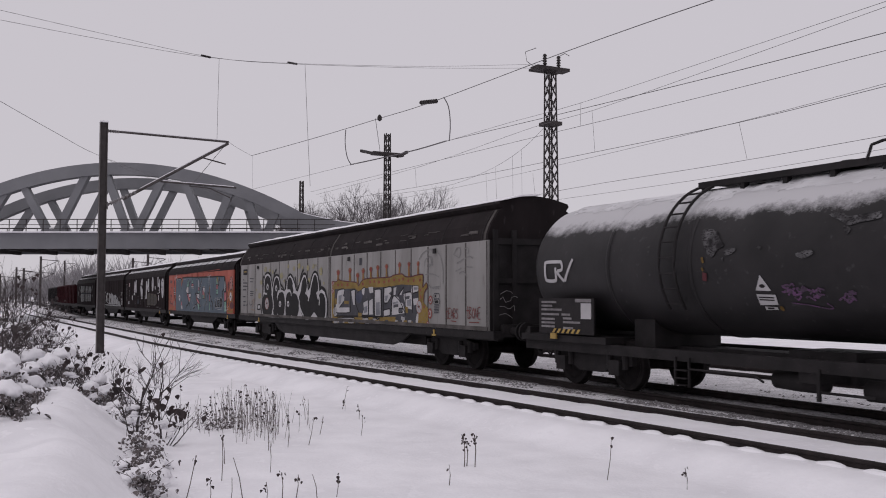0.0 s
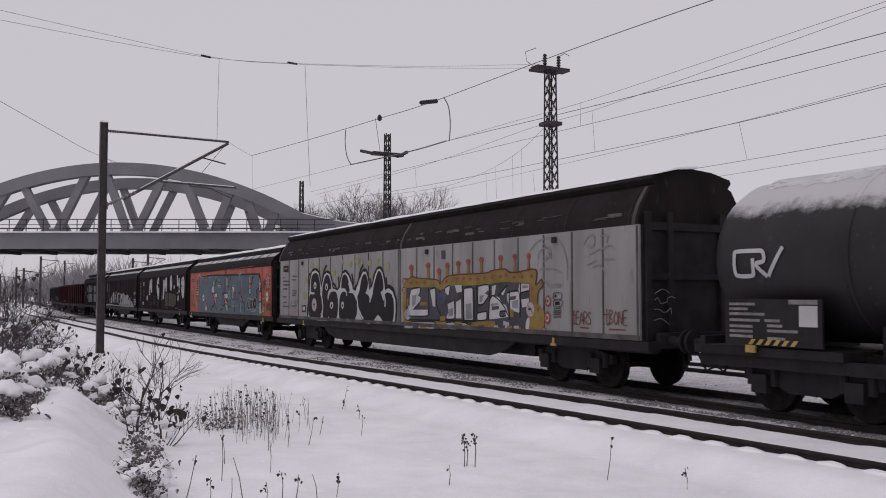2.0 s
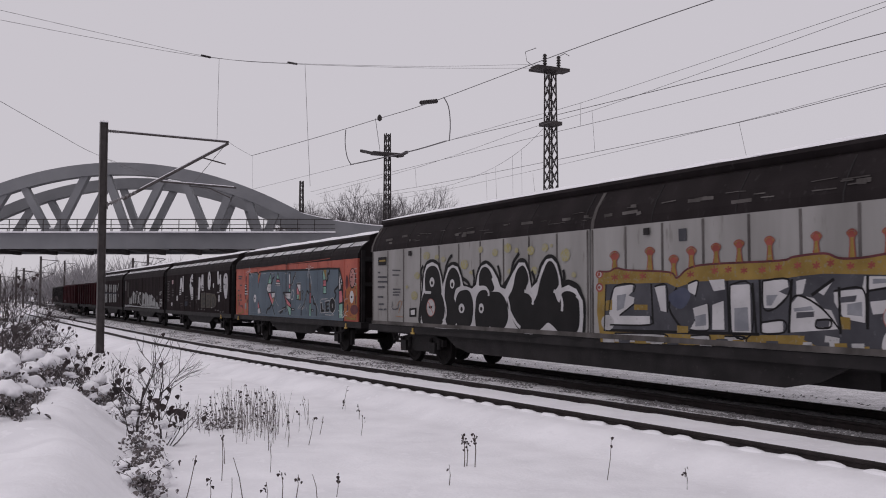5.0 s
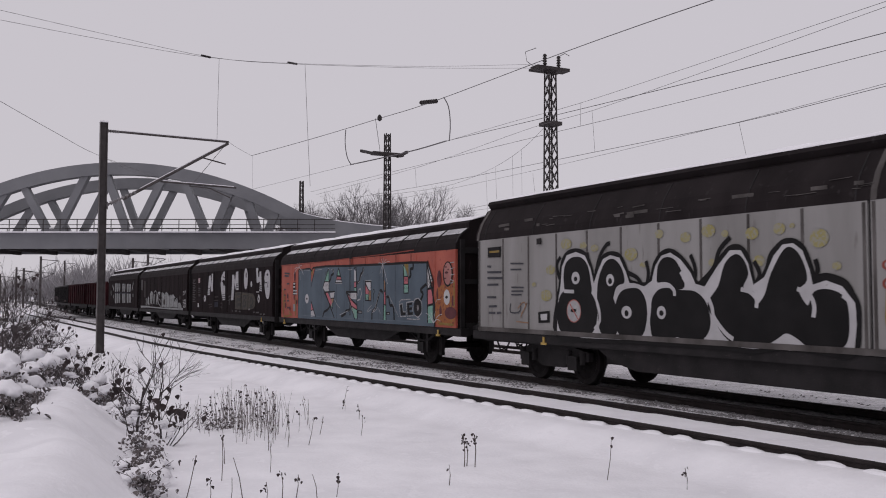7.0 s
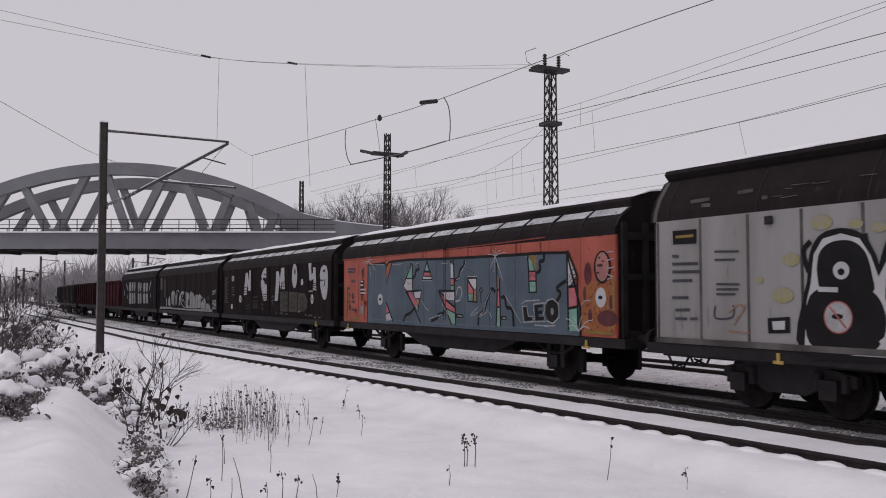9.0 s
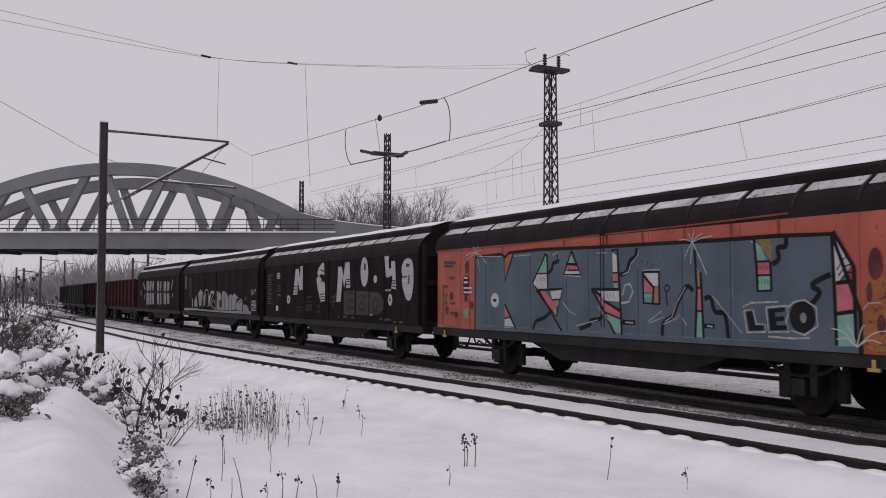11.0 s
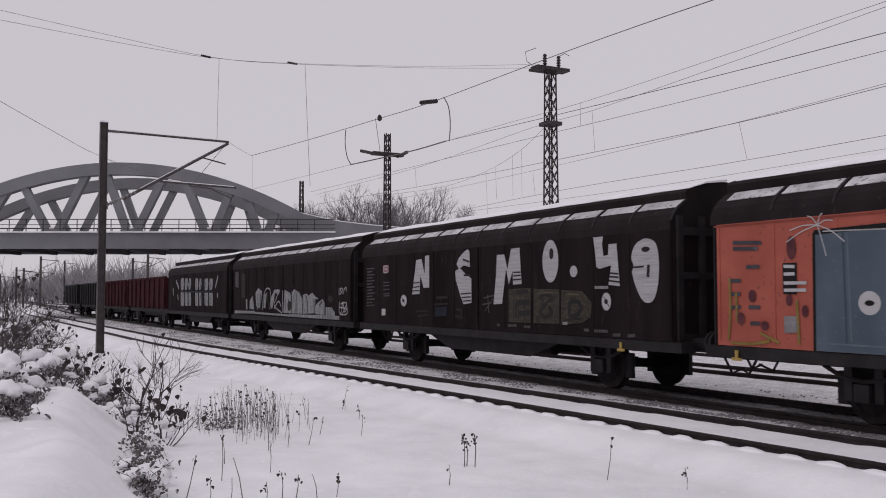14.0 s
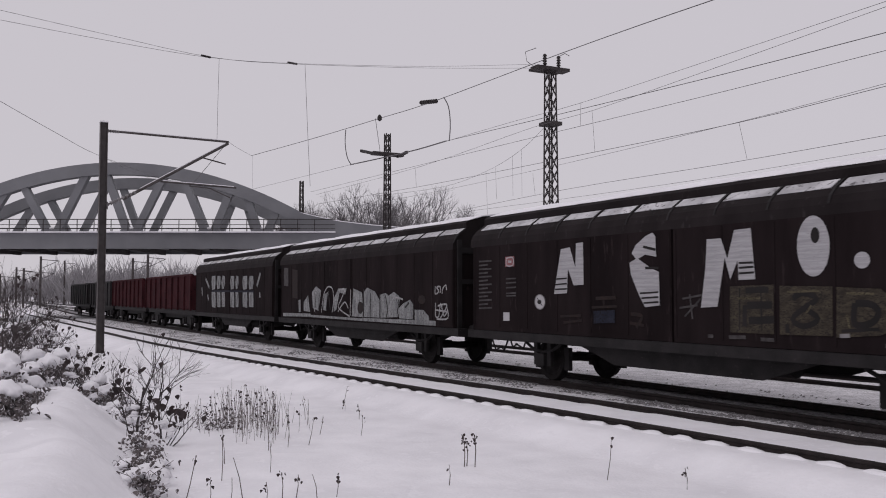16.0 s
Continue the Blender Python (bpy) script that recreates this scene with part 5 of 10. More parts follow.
paint(white_wagon, "lower_block", P_FAINT, 2.9, [('p', [(6.34, 1.21), (6.55, 1.22), (6.55, 1.11), (6.35, 1.11)])])
paint(white_wagon, "lower_block", P_DGREY, 2.9, [('p', [(6.63, 1.21), (6.83, 1.22), (6.83, 1.12), (6.64, 1.11)])])
paint(white_wagon, "lower_block", P_YELLOW, 2.9, [('p', [(6.91, 1.22), (7.1, 1.23), (7.1, 1.12), (6.91, 1.12)])])
paint(white_wagon, "paint_patch", P_YELLOW, 3.2, [('p', [(1.58, 1.73), (1.96, 1.73), (1.96, 1.63), (1.58, 1.63)])])
paint(white_wagon, "paint_patch", P_YELLOW, 3.2, [('p', [(5.32, 1.29), (5.52, 1.29), (5.46, 1.07), (5.31, 1.06)])])
paint(white_wagon, "paint_patch", P_YELLOW, 3.2, [('p', [(6.16, 1.59), (6.33, 1.58), (6.33, 1.41), (6.19, 1.41)])])
paint(white_wagon, "paint_patch", P_YELLOW, 3.2, [('p', [(0.59, 1.78), (0.93, 1.82), (0.92, 1.62), (0.62, 1.59)])])
paint(white_wagon, "paint_patch", P_YELLOW, 3.2, [('p', [(2.47, 1.2), (2.84, 1.2), (2.81, 1.06), (2.49, 1.05)])])
paint(white_wagon, "paint_patch", P_YELLOW, 3.2, [('p', [(4.37, 1.24), (4.68, 1.23), (4.62, 1.09), (4.36, 1.09)])])
paint(white_wagon, "paint_patch", P_YELLOW, 3.2, [('p', [(2.74, 1.37), (3.02, 1.36), (3.02, 1.25), (2.74, 1.24)])])
paint(white_wagon, "paint_patch", P_BLUEBIT, 3.2, [('c', [(2.54, 1.9), (2.91, 2.04), (3.09, 1.9), (2.91, 1.68), (2.66, 1.71)])])
paint(white_wagon, "paint_patch", P_FAINT, 3.2, [('e', 0.78, 1.37, 0.2, 0.15)])
paint(white_wagon, "paint_patch", P_WHITE, 3.2, [('c', [(6.83, 1.19), (6.89, 1.37), (6.99, 1.4), (6.97, 1.19), (6.89, 1.1)])])
paint(white_wagon, "paint_line", P_BLACK, 3, [('s', 0.05, [(2.75, 2.04), (2.54, 1.68), (2.9, 1.28)])])
paint(white_wagon, "paint_line", P_BLACK, 3, [('s', 0.05, [(3.96, 2.14), (3.99, 1.28)])])
paint(white_wagon, "paint_line", P_BLACK, 3, [('s', 0.05, [(4.51, 2.1), (4.57, 1.3)])])
paint(white_wagon, "paint_line", P_BLACK, 3, [('s', 0.05, [(4.66, 2.15), (4.67, 1.3)])])
paint(white_wagon, "paint_line", P_BLACK, 3, [('s', 0.05, [(5.3, 2.15), (5.22, 1.32)])])
paint(white_wagon, "paint_line", P_BLACK, 3, [('s', 0.05, [(5.66, 1.9), (6.07, 2.14)])])
paint(white_wagon, "paint_line", P_BLACK, 3, [('s', 0.05, [(6.15, 2.02), (6.16, 1.34)])])
paint(white_wagon, "paint_line", P_BLACK, 3, [('s', 0.05, [(6.63, 2.18), (6.61, 1.42)])])
paint(white_wagon, "paint_line", P_BLACK, 3, [('s', 0.05, [(2.07, 2.11), (2.11, 1.37)])])
paint(white_wagon, "paint_line", P_BLACK, 3, [('s', 0.05, [(0.73, 1.22), (4.63, 1.28)])])
paint(white_wagon, "candle", P_YELLOW, 1, [('p', [(0.93, 2.4), (0.95, 2.58), (0.88, 2.69), (1.01, 2.75), (1.13, 2.68), (1.06, 2.57), (1.09, 2.4)])])
paint(white_wagon, "candle_flame", P_REDDIM, 1.4, [('e', 1.01, 2.66, 0.11, 0.07)])
paint(white_wagon, "paint_line", P_REDDIM, 1.6, [('s', 0.02, [(0.92, 2.4), (0.95, 2.58), (0.86, 2.69), (1.01, 2.76), (1.15, 2.68), (1.06, 2.57), (1.1, 2.4)])])
paint(white_wagon, "candle", P_YELLOW, 1, [('p', [(1.97, 2.35), (1.98, 2.62), (1.92, 2.73), (2.04, 2.79), (2.15, 2.72), (2.09, 2.62), (2.11, 2.35)])])
paint(white_wagon, "candle_flame", P_REDDIM, 1.4, [('e', 2.04, 2.7, 0.09, 0.06)])
paint(white_wagon, "paint_line", P_REDDIM, 1.6, [('s', 0.02, [(1.95, 2.35), (1.98, 2.62), (1.9, 2.73), (2.04, 2.79), (2.17, 2.72), (2.09, 2.62), (2.12, 2.35)])])
paint(white_wagon, "candle", P_YELLOW, 1, [('p', [(2.61, 2.25), (2.62, 2.45), (2.56, 2.56), (2.67, 2.61), (2.78, 2.55), (2.72, 2.45), (2.74, 2.25)])])
paint(white_wagon, "candle_flame", P_REDDIM, 1.4, [('e', 2.67, 2.53, 0.09, 0.06)])
paint(white_wagon, "paint_line", P_REDDIM, 1.6, [('s', 0.02, [(2.59, 2.25), (2.62, 2.45), (2.55, 2.56), (2.67, 2.62), (2.79, 2.55), (2.72, 2.45), (2.75, 2.25)])])
paint(white_wagon, "candle", P_YELLOW, 1, [('p', [(3.06, 2.37), (3.07, 2.59), (3.02, 2.69), (3.12, 2.74), (3.23, 2.68), (3.17, 2.58), (3.19, 2.37)])])
paint(white_wagon, "candle_flame", P_REDDIM, 1.4, [('e', 3.12, 2.66, 0.08, 0.06)])
paint(white_wagon, "paint_line", P_REDDIM, 1.6, [('s', 0.02, [(3.05, 2.37), (3.07, 2.59), (3.0, 2.69), (3.12, 2.75), (3.24, 2.68), (3.17, 2.58), (3.2, 2.37)])])
paint(white_wagon, "candle", P_YELLOW, 1, [('p', [(3.65, 2.43), (3.67, 2.62), (3.61, 2.72), (3.71, 2.78), (3.81, 2.72), (3.76, 2.62), (3.78, 2.42)])])
paint(white_wagon, "candle_flame", P_REDDIM, 1.4, [('e', 3.71, 2.7, 0.08, 0.06)])
paint(white_wagon, "paint_line", P_REDDIM, 1.6, [('s', 0.02, [(3.64, 2.43), (3.67, 2.62), (3.6, 2.72), (3.71, 2.78), (3.82, 2.72), (3.76, 2.62), (3.79, 2.42)])])
paint(white_wagon, "candle", P_YELLOW, 1, [('p', [(4.17, 2.44), (4.19, 2.66), (4.13, 2.76), (4.23, 2.81), (4.33, 2.75), (4.27, 2.66), (4.29, 2.44)])])
paint(white_wagon, "candle_flame", P_REDDIM, 1.4, [('e', 4.23, 2.73, 0.07, 0.06)])
paint(white_wagon, "paint_line", P_REDDIM, 1.6, [('s', 0.02, [(4.16, 2.44), (4.19, 2.66), (4.12, 2.76), (4.23, 2.81), (4.34, 2.75), (4.27, 2.66), (4.3, 2.44)])])
paint(white_wagon, "candle", P_YELLOW, 1, [('p', [(4.82, 2.44), (4.83, 2.68), (4.78, 2.78), (4.87, 2.83), (4.96, 2.77), (4.91, 2.68), (4.93, 2.44)])])
paint(white_wagon, "candle_flame", P_REDDIM, 1.4, [('e', 4.87, 2.75, 0.07, 0.06)])
paint(white_wagon, "paint_line", P_REDDIM, 1.6, [('s', 0.02, [(4.81, 2.44), (4.83, 2.68), (4.77, 2.78), (4.87, 2.83), (4.97, 2.77), (4.91, 2.68), (4.94, 2.44)])])
paint(white_wagon, "candle", P_YELLOW, 1, [('p', [(5.71, 2.51), (5.73, 2.7), (5.68, 2.79), (5.77, 2.84), (5.85, 2.79), (5.8, 2.7), (5.81, 2.51)])])
paint(white_wagon, "candle_flame", P_REDDIM, 1.4, [('e', 5.76, 2.77, 0.06, 0.06)])
paint(white_wagon, "paint_line", P_REDDIM, 1.6, [('s', 0.02, [(5.7, 2.51), (5.73, 2.7), (5.67, 2.79), (5.77, 2.85), (5.86, 2.78), (5.8, 2.7), (5.82, 2.51)])])
paint(white_wagon, "candle", P_YELLOW, 1, [('p', [(6.33, 2.43), (6.35, 2.71), (6.31, 2.8), (6.38, 2.84), (6.46, 2.79), (6.42, 2.71), (6.43, 2.43)])])
paint(white_wagon, "candle_flame", P_REDDIM, 1.4, [('e', 6.38, 2.78, 0.06, 0.05)])
paint(white_wagon, "paint_line", P_REDDIM, 1.6, [('s', 0.02, [(6.33, 2.43), (6.35, 2.71), (6.3, 2.8), (6.39, 2.85), (6.47, 2.79), (6.42, 2.71), (6.44, 2.43)])])
paint(white_wagon, "candle", P_YELLOW, 1, [('p', [(6.92, 2.45), (6.93, 2.71), (6.89, 2.79), (6.97, 2.84), (7.04, 2.79), (6.99, 2.71), (7.0, 2.45)])])
paint(white_wagon, "candle_flame", P_REDDIM, 1.4, [('e', 6.96, 2.77, 0.05, 0.05)])
paint(white_wagon, "paint_line", P_REDDIM, 1.6, [('s', 0.02, [(6.91, 2.45), (6.93, 2.71), (6.88, 2.79), (6.97, 2.84), (7.04, 2.79), (6.99, 2.71), (7.01, 2.45)])])
paint(white_wagon, "letter_star", P_REDDIM, 1.6, [('s', 0.028, [(0.9, 2.28), (1.1, 2.22)]), ('s', 0.028, [(1.1, 2.29), (0.92, 2.21)]), ('s', 0.028, [(1.0, 2.32), (1.0, 2.18)])])
paint(white_wagon, "letter_star", P_REDDIM, 1.6, [('s', 0.028, [(1.26, 2.29), (1.45, 2.23)]), ('s', 0.028, [(1.45, 2.3), (1.27, 2.22)]), ('s', 0.028, [(1.36, 2.33), (1.35, 2.19)])])
paint(white_wagon, "letter_star", P_REDDIM, 1.6, [('s', 0.028, [(1.74, 2.29), (1.93, 2.23)]), ('s', 0.028, [(1.93, 2.3), (1.75, 2.22)]), ('s', 0.028, [(1.83, 2.33), (1.83, 2.19)])])
paint(white_wagon, "letter_star", P_REDDIM, 1.6, [('s', 0.028, [(3.01, 2.29), (3.18, 2.24)]), ('s', 0.028, [(3.18, 2.3), (3.02, 2.23)]), ('s', 0.028, [(3.09, 2.33), (3.09, 2.21)])])
paint(white_wagon, "letter_star", P_REDDIM, 1.6, [('s', 0.028, [(3.59, 2.35), (3.75, 2.29)]), ('s', 0.028, [(3.75, 2.36), (3.61, 2.28)]), ('s', 0.028, [(3.67, 2.39), (3.67, 2.26)])])
paint(white_wagon, "letter_star", P_REDDIM, 1.6, [('s', 0.028, [(3.91, 2.35), (4.06, 2.3)]), ('s', 0.028, [(4.06, 2.36), (3.92, 2.29)]), ('s', 0.028, [(3.99, 2.39), (3.98, 2.27)])])
paint(white_wagon, "letter_star", P_REDDIM, 1.6, [('s', 0.028, [(4.26, 2.33), (4.4, 2.28)]), ('s', 0.028, [(4.4, 2.34), (4.26, 2.27)]), ('s', 0.028, [(4.33, 2.37), (4.33, 2.25)])])
paint(white_wagon, "letter_star", P_REDDIM, 1.6, [('s', 0.028, [(4.64, 2.33), (4.78, 2.28)]), ('s', 0.028, [(4.78, 2.34), (4.65, 2.27)]), ('s', 0.028, [(4.71, 2.37), (4.71, 2.25)])])
paint(white_wagon, "letter_star", P_REDDIM, 1.6, [('s', 0.028, [(4.98, 2.36), (5.11, 2.31)]), ('s', 0.028, [(5.11, 2.37), (4.98, 2.3)]), ('s', 0.028, [(5.05, 2.4), (5.04, 2.28)])])
paint(white_wagon, "letter_star", P_REDDIM, 1.6, [('s', 0.028, [(5.35, 2.38), (5.48, 2.33)]), ('s', 0.028, [(5.48, 2.39), (5.35, 2.32)]), ('s', 0.028, [(5.41, 2.41), (5.41, 2.3)])])
paint(white_wagon, "letter_star", P_REDDIM, 1.6, [('s', 0.028, [(5.69, 2.37), (5.82, 2.32)]), ('s', 0.028, [(5.82, 2.38), (5.7, 2.31)]), ('s', 0.028, [(5.76, 2.41), (5.76, 2.29)])])
paint(white_wagon, "letter_star", P_REDDIM, 1.6, [('s', 0.028, [(5.95, 2.4), (6.07, 2.35)]), ('s', 0.028, [(6.07, 2.41), (5.96, 2.34)]), ('s', 0.028, [(6.01, 2.44), (6.01, 2.32)])])
paint(white_wagon, "letter_star", P_REDDIM, 1.6, [('s', 0.028, [(6.29, 2.34), (6.41, 2.3)]), ('s', 0.028, [(6.41, 2.35), (6.3, 2.29)]), ('s', 0.028, [(6.35, 2.38), (6.35, 2.27)])])
paint(white_wagon, "letter_star", P_REDDIM, 1.6, [('s', 0.028, [(6.64, 2.35), (6.75, 2.3)]), ('s', 0.028, [(6.75, 2.35), (6.64, 2.29)]), ('s', 0.028, [(6.7, 2.38), (6.69, 2.27)])])
paint(white_wagon, "letter_star", P_REDDIM, 1.6, [('s', 0.028, [(7.02, 2.35), (7.13, 2.31)]), ('s', 0.028, [(7.13, 2.36), (7.03, 2.3)]), ('s', 0.028, [(7.08, 2.39), (7.07, 2.28)])])
paint(white_wagon, "letter_star", P_REDDIM, 1.6, [('s', 0.028, [(7.04, 2.07), (7.15, 2.03)]), ('s', 0.028, [(7.15, 2.08), (7.04, 2.02)]), ('s', 0.028, [(7.09, 2.11), (7.09, 2.0)])])
paint(white_wagon, "letter_star", P_REDDIM, 1.6, [('s', 0.028, [(7.07, 1.88), (7.18, 1.84)]), ('s', 0.028, [(7.18, 1.9), (7.08, 1.83)]), ('s', 0.028, [(7.13, 1.92), (7.13, 1.81)])])
paint(white_wagon, "letter_star", P_REDDIM, 1.6, [('s', 0.028, [(7.28, 1.61), (7.38, 1.58)]), ('s', 0.028, [(7.38, 1.63), (7.28, 1.56)]), ('s', 0.028, [(7.33, 1.65), (7.33, 1.55)])])
paint(white_wagon, "red_ring", P_REDDIM, 1.2, [('e', 7.71, 1.78, 0.11, 0.12)])
paint(white_wagon, "ring_core", P_FAINT, 1.5, [('e', 7.71, 1.78, 0.07, 0.08)])
paint(white_wagon, "ring_core", P_REDDIM, 1.8, [('e', 7.7, 1.78, 0.04, 0.04)])
paint(white_wagon, "red_ring", P_REDDIM, 1.2, [('e', 7.68, 1.42, 0.12, 0.14)])
paint(white_wagon, "ring_core", P_FAINT, 1.5, [('e', 7.68, 1.42, 0.07, 0.09)])
paint(white_wagon, "ring_core", P_REDDIM, 1.8, [('e', 7.67, 1.42, 0.04, 0.05)])
paint(white_wagon, "red_ring", P_REDDIM, 1.2, [('e', 7.55, 1.14, 0.08, 0.08)])
paint(white_wagon, "ring_core", P_FAINT, 1.5, [('e', 7.55, 1.14, 0.05, 0.05)])
paint(white_wagon, "ring_core", P_REDDIM, 1.8, [('e', 7.54, 1.14, 0.03, 0.03)])
paint(white_wagon, "red_ring", P_REDDIM, 1.2, [('e', 0.53, 2.32, 0.12, 0.08)])
paint(white_wagon, "ring_core", P_FAINT, 1.5, [('e', 0.53, 2.32, 0.07, 0.06)])
paint(white_wagon, "ring_core", P_REDDIM, 1.8, [('e', 0.52, 2.32, 0.04, 0.04)])
paint(white_wagon, "red_ring", P_REDDIM, 1.2, [('e', 0.53, 2.06, 0.12, 0.09)])
paint(white_wagon, "ring_core", P_FAINT, 1.5, [('e', 0.53, 2.06, 0.07, 0.06)])
paint(white_wagon, "ring_core", P_REDDIM, 1.8, [('e', 0.52, 2.06, 0.04, 0.03)])
paint(white_wagon, "sign_ring", P_RED, 3, [('e', 7.03, 1.59, 0.17, 0.18)])
paint(white_wagon, "sign_disc", P_FAINT, 3.3, [('e', 7.03, 1.59, 0.16, 0.16)])
paint(white_wagon, "sign_mark", P_BLACK, 3.6, [('e', 7.01, 1.6, 0.07, 0.03)])
paint(white_wagon, "sign_mark", P_RED, 3.6, [('s', 0.025, [(6.92, 1.69), (7.15, 1.49)])])
paint(white_wagon, "data_frame", P_DGREY, 0.6, [('s', 0.02, [(7.92, 1.95), (8.19, 1.95), (8.19, 1.83), (7.92, 1.83), (7.92, 1.95)])])
paint(white_wagon, "data_frame", P_DGREY, 0.6, [('s', 0.02, [(7.92, 1.8), (8.2, 1.8), (8.2, 1.68), (7.92, 1.67), (7.92, 1.8)])])
paint(white_wagon, "data_bar", P_BLACK, 0.6, [('s', 0.07, [(7.97, 1.73), (8.14, 1.74)])])
paint(white_wagon, "data_bar", P_BLACK, 0.6, [('s', 0.05, [(7.96, 1.89), (8.02, 1.89)])])
paint(white_wagon, "data_bar", P_DGREY, 0.6, [('s', 0.025, [(7.92, 1.62), (8.2, 1.63)])])
paint(white_wagon, "data_bar", P_DGREY, 0.6, [('s', 0.025, [(7.91, 1.57), (8.2, 1.58)])])
paint(white_wagon, "data_bar", P_DGREY, 0.6, [('s', 0.025, [(7.91, 1.53), (8.19, 1.54)])])
paint(white_wagon, "data_bar", P_DGREY, 0.6, [('s', 0.025, [(7.91, 1.49), (8.19, 1.5)])])
paint(white_wagon, "data_bar", P_DGREY, 0.6, [('s', 0.025, [(7.91, 1.44), (8.19, 1.45)])])
paint(white_wagon, "data_plate", P_DGREY, 0.6, [('p', [(2.8, 3.08), (3.01, 3.08), (3.01, 2.86), (2.81, 2.86)])])
paint(white_wagon, "scrawl", P_SCRAWL, 0.6, [('s', 0.03, [(7.01, 2.89), (7.25, 3.06), (7.63, 3.14), (7.99, 3.11), (8.27, 2.93), (8.41, 2.6), (8.42, 2.22)])], "faint grey scribble")
paint(white_wagon, "scrawl", P_SCRAWL, 0.6, [('s', 0.03, [(7.35, 2.7), (7.4, 2.87), (7.77, 2.94), (7.84, 2.68)])], "faint grey scribble")
paint(white_wagon, "scrawl", P_SCRAWL, 0.6, [('s', 0.03, [(7.55, 2.75), (7.84, 2.73)])], "faint grey scribble")
paint(white_wagon, "scrawl", P_SCRAWL, 0.6, [('s', 0.03, [(7.39, 2.47), (7.83, 2.48), (8.19, 2.39)])], "faint grey scribble")
paint(white_wagon, "scrawl", P_SCRAWL, 0.6, [('s', 0.03, [(7.46, 2.3), (7.75, 2.12), (8.18, 2.09)])], "faint grey scribble")
paint(white_wagon, "scrawl", P_SCRAWL, 0.6, [('s', 0.03, [(7.68, 2.12), (8.25, 2.14)])], "faint grey scribble")
paint(white_wagon, "scrawl", P_SCRAWL, 0.6, [('s', 0.03, [(8.99, 2.94), (9.18, 3.11), (9.36, 3.07), (9.3, 2.87), (9.09, 2.93)])], "faint grey scribble")
paint(white_wagon, "scrawl", P_SCRAWL, 0.6, [('s', 0.03, [(9.17, 2.72), (9.54, 2.83)])], "faint grey scribble")
paint(white_wagon, "scrawl", P_SCRAWL, 0.6, [('s', 0.03, [(9.11, 2.52), (9.41, 2.6)])], "faint grey scribble")
paint(white_wagon, "scrawl", P_SCRAWL, 0.6, [('s', 0.03, [(9.54, 3.08), (9.77, 3.08), (9.74, 2.94)])], "faint grey scribble")
paint(white_wagon, "scrawl", P_SCRAWL, 0.6, [('s', 0.03, [(9.59, 2.82), (9.82, 2.88), (9.99, 2.82)])], "faint grey scribble")
paint(white_wagon, "scrawl", P_SCRAWL, 0.6, [('s', 0.03, [(9.65, 2.62), (9.98, 2.6)])], "faint grey scribble")
paint(white_wagon, "scrawl", P_SCRAWL, 0.6, [('s', 0.03, [(7.55, 3.03), (7.77, 2.79), (7.54, 2.64)])], "faint grey scribble")
paint(white_wagon, "scrawl", P_SCRAWL, 0.6, [('s', 0.03, [(9.29, 2.46), (9.53, 2.5), (9.7, 2.34)])], "faint grey scribble")
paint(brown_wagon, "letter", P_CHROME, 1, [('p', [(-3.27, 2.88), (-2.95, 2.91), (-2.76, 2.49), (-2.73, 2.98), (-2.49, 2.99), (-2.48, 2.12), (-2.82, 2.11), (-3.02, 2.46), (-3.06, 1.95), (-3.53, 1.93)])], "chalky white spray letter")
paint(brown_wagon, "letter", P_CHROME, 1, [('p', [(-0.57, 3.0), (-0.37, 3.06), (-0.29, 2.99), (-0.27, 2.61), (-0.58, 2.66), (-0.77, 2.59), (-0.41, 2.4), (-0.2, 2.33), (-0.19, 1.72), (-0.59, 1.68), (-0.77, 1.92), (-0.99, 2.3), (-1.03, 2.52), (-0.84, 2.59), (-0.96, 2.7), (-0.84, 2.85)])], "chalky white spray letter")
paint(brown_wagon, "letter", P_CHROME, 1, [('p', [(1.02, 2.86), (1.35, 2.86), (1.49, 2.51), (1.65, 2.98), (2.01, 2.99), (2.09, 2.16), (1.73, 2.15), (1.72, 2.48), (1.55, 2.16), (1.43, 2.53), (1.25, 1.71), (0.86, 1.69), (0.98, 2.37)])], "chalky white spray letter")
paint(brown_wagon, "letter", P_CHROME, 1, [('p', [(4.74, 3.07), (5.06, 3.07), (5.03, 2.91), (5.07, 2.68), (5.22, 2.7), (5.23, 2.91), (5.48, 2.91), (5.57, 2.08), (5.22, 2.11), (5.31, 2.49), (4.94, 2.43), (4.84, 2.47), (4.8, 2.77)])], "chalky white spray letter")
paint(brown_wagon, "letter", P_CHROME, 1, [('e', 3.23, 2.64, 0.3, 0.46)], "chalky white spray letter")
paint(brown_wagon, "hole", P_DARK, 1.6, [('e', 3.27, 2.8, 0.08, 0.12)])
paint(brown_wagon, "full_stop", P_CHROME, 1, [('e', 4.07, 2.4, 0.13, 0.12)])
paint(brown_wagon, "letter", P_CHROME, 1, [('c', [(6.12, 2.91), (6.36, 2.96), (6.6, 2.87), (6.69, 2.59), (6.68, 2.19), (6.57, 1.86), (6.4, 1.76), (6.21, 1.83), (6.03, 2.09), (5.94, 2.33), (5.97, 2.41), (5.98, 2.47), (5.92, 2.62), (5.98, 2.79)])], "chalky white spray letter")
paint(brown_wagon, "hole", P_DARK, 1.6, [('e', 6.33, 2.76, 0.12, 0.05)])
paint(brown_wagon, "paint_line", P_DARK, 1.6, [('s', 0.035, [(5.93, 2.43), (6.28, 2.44)])])
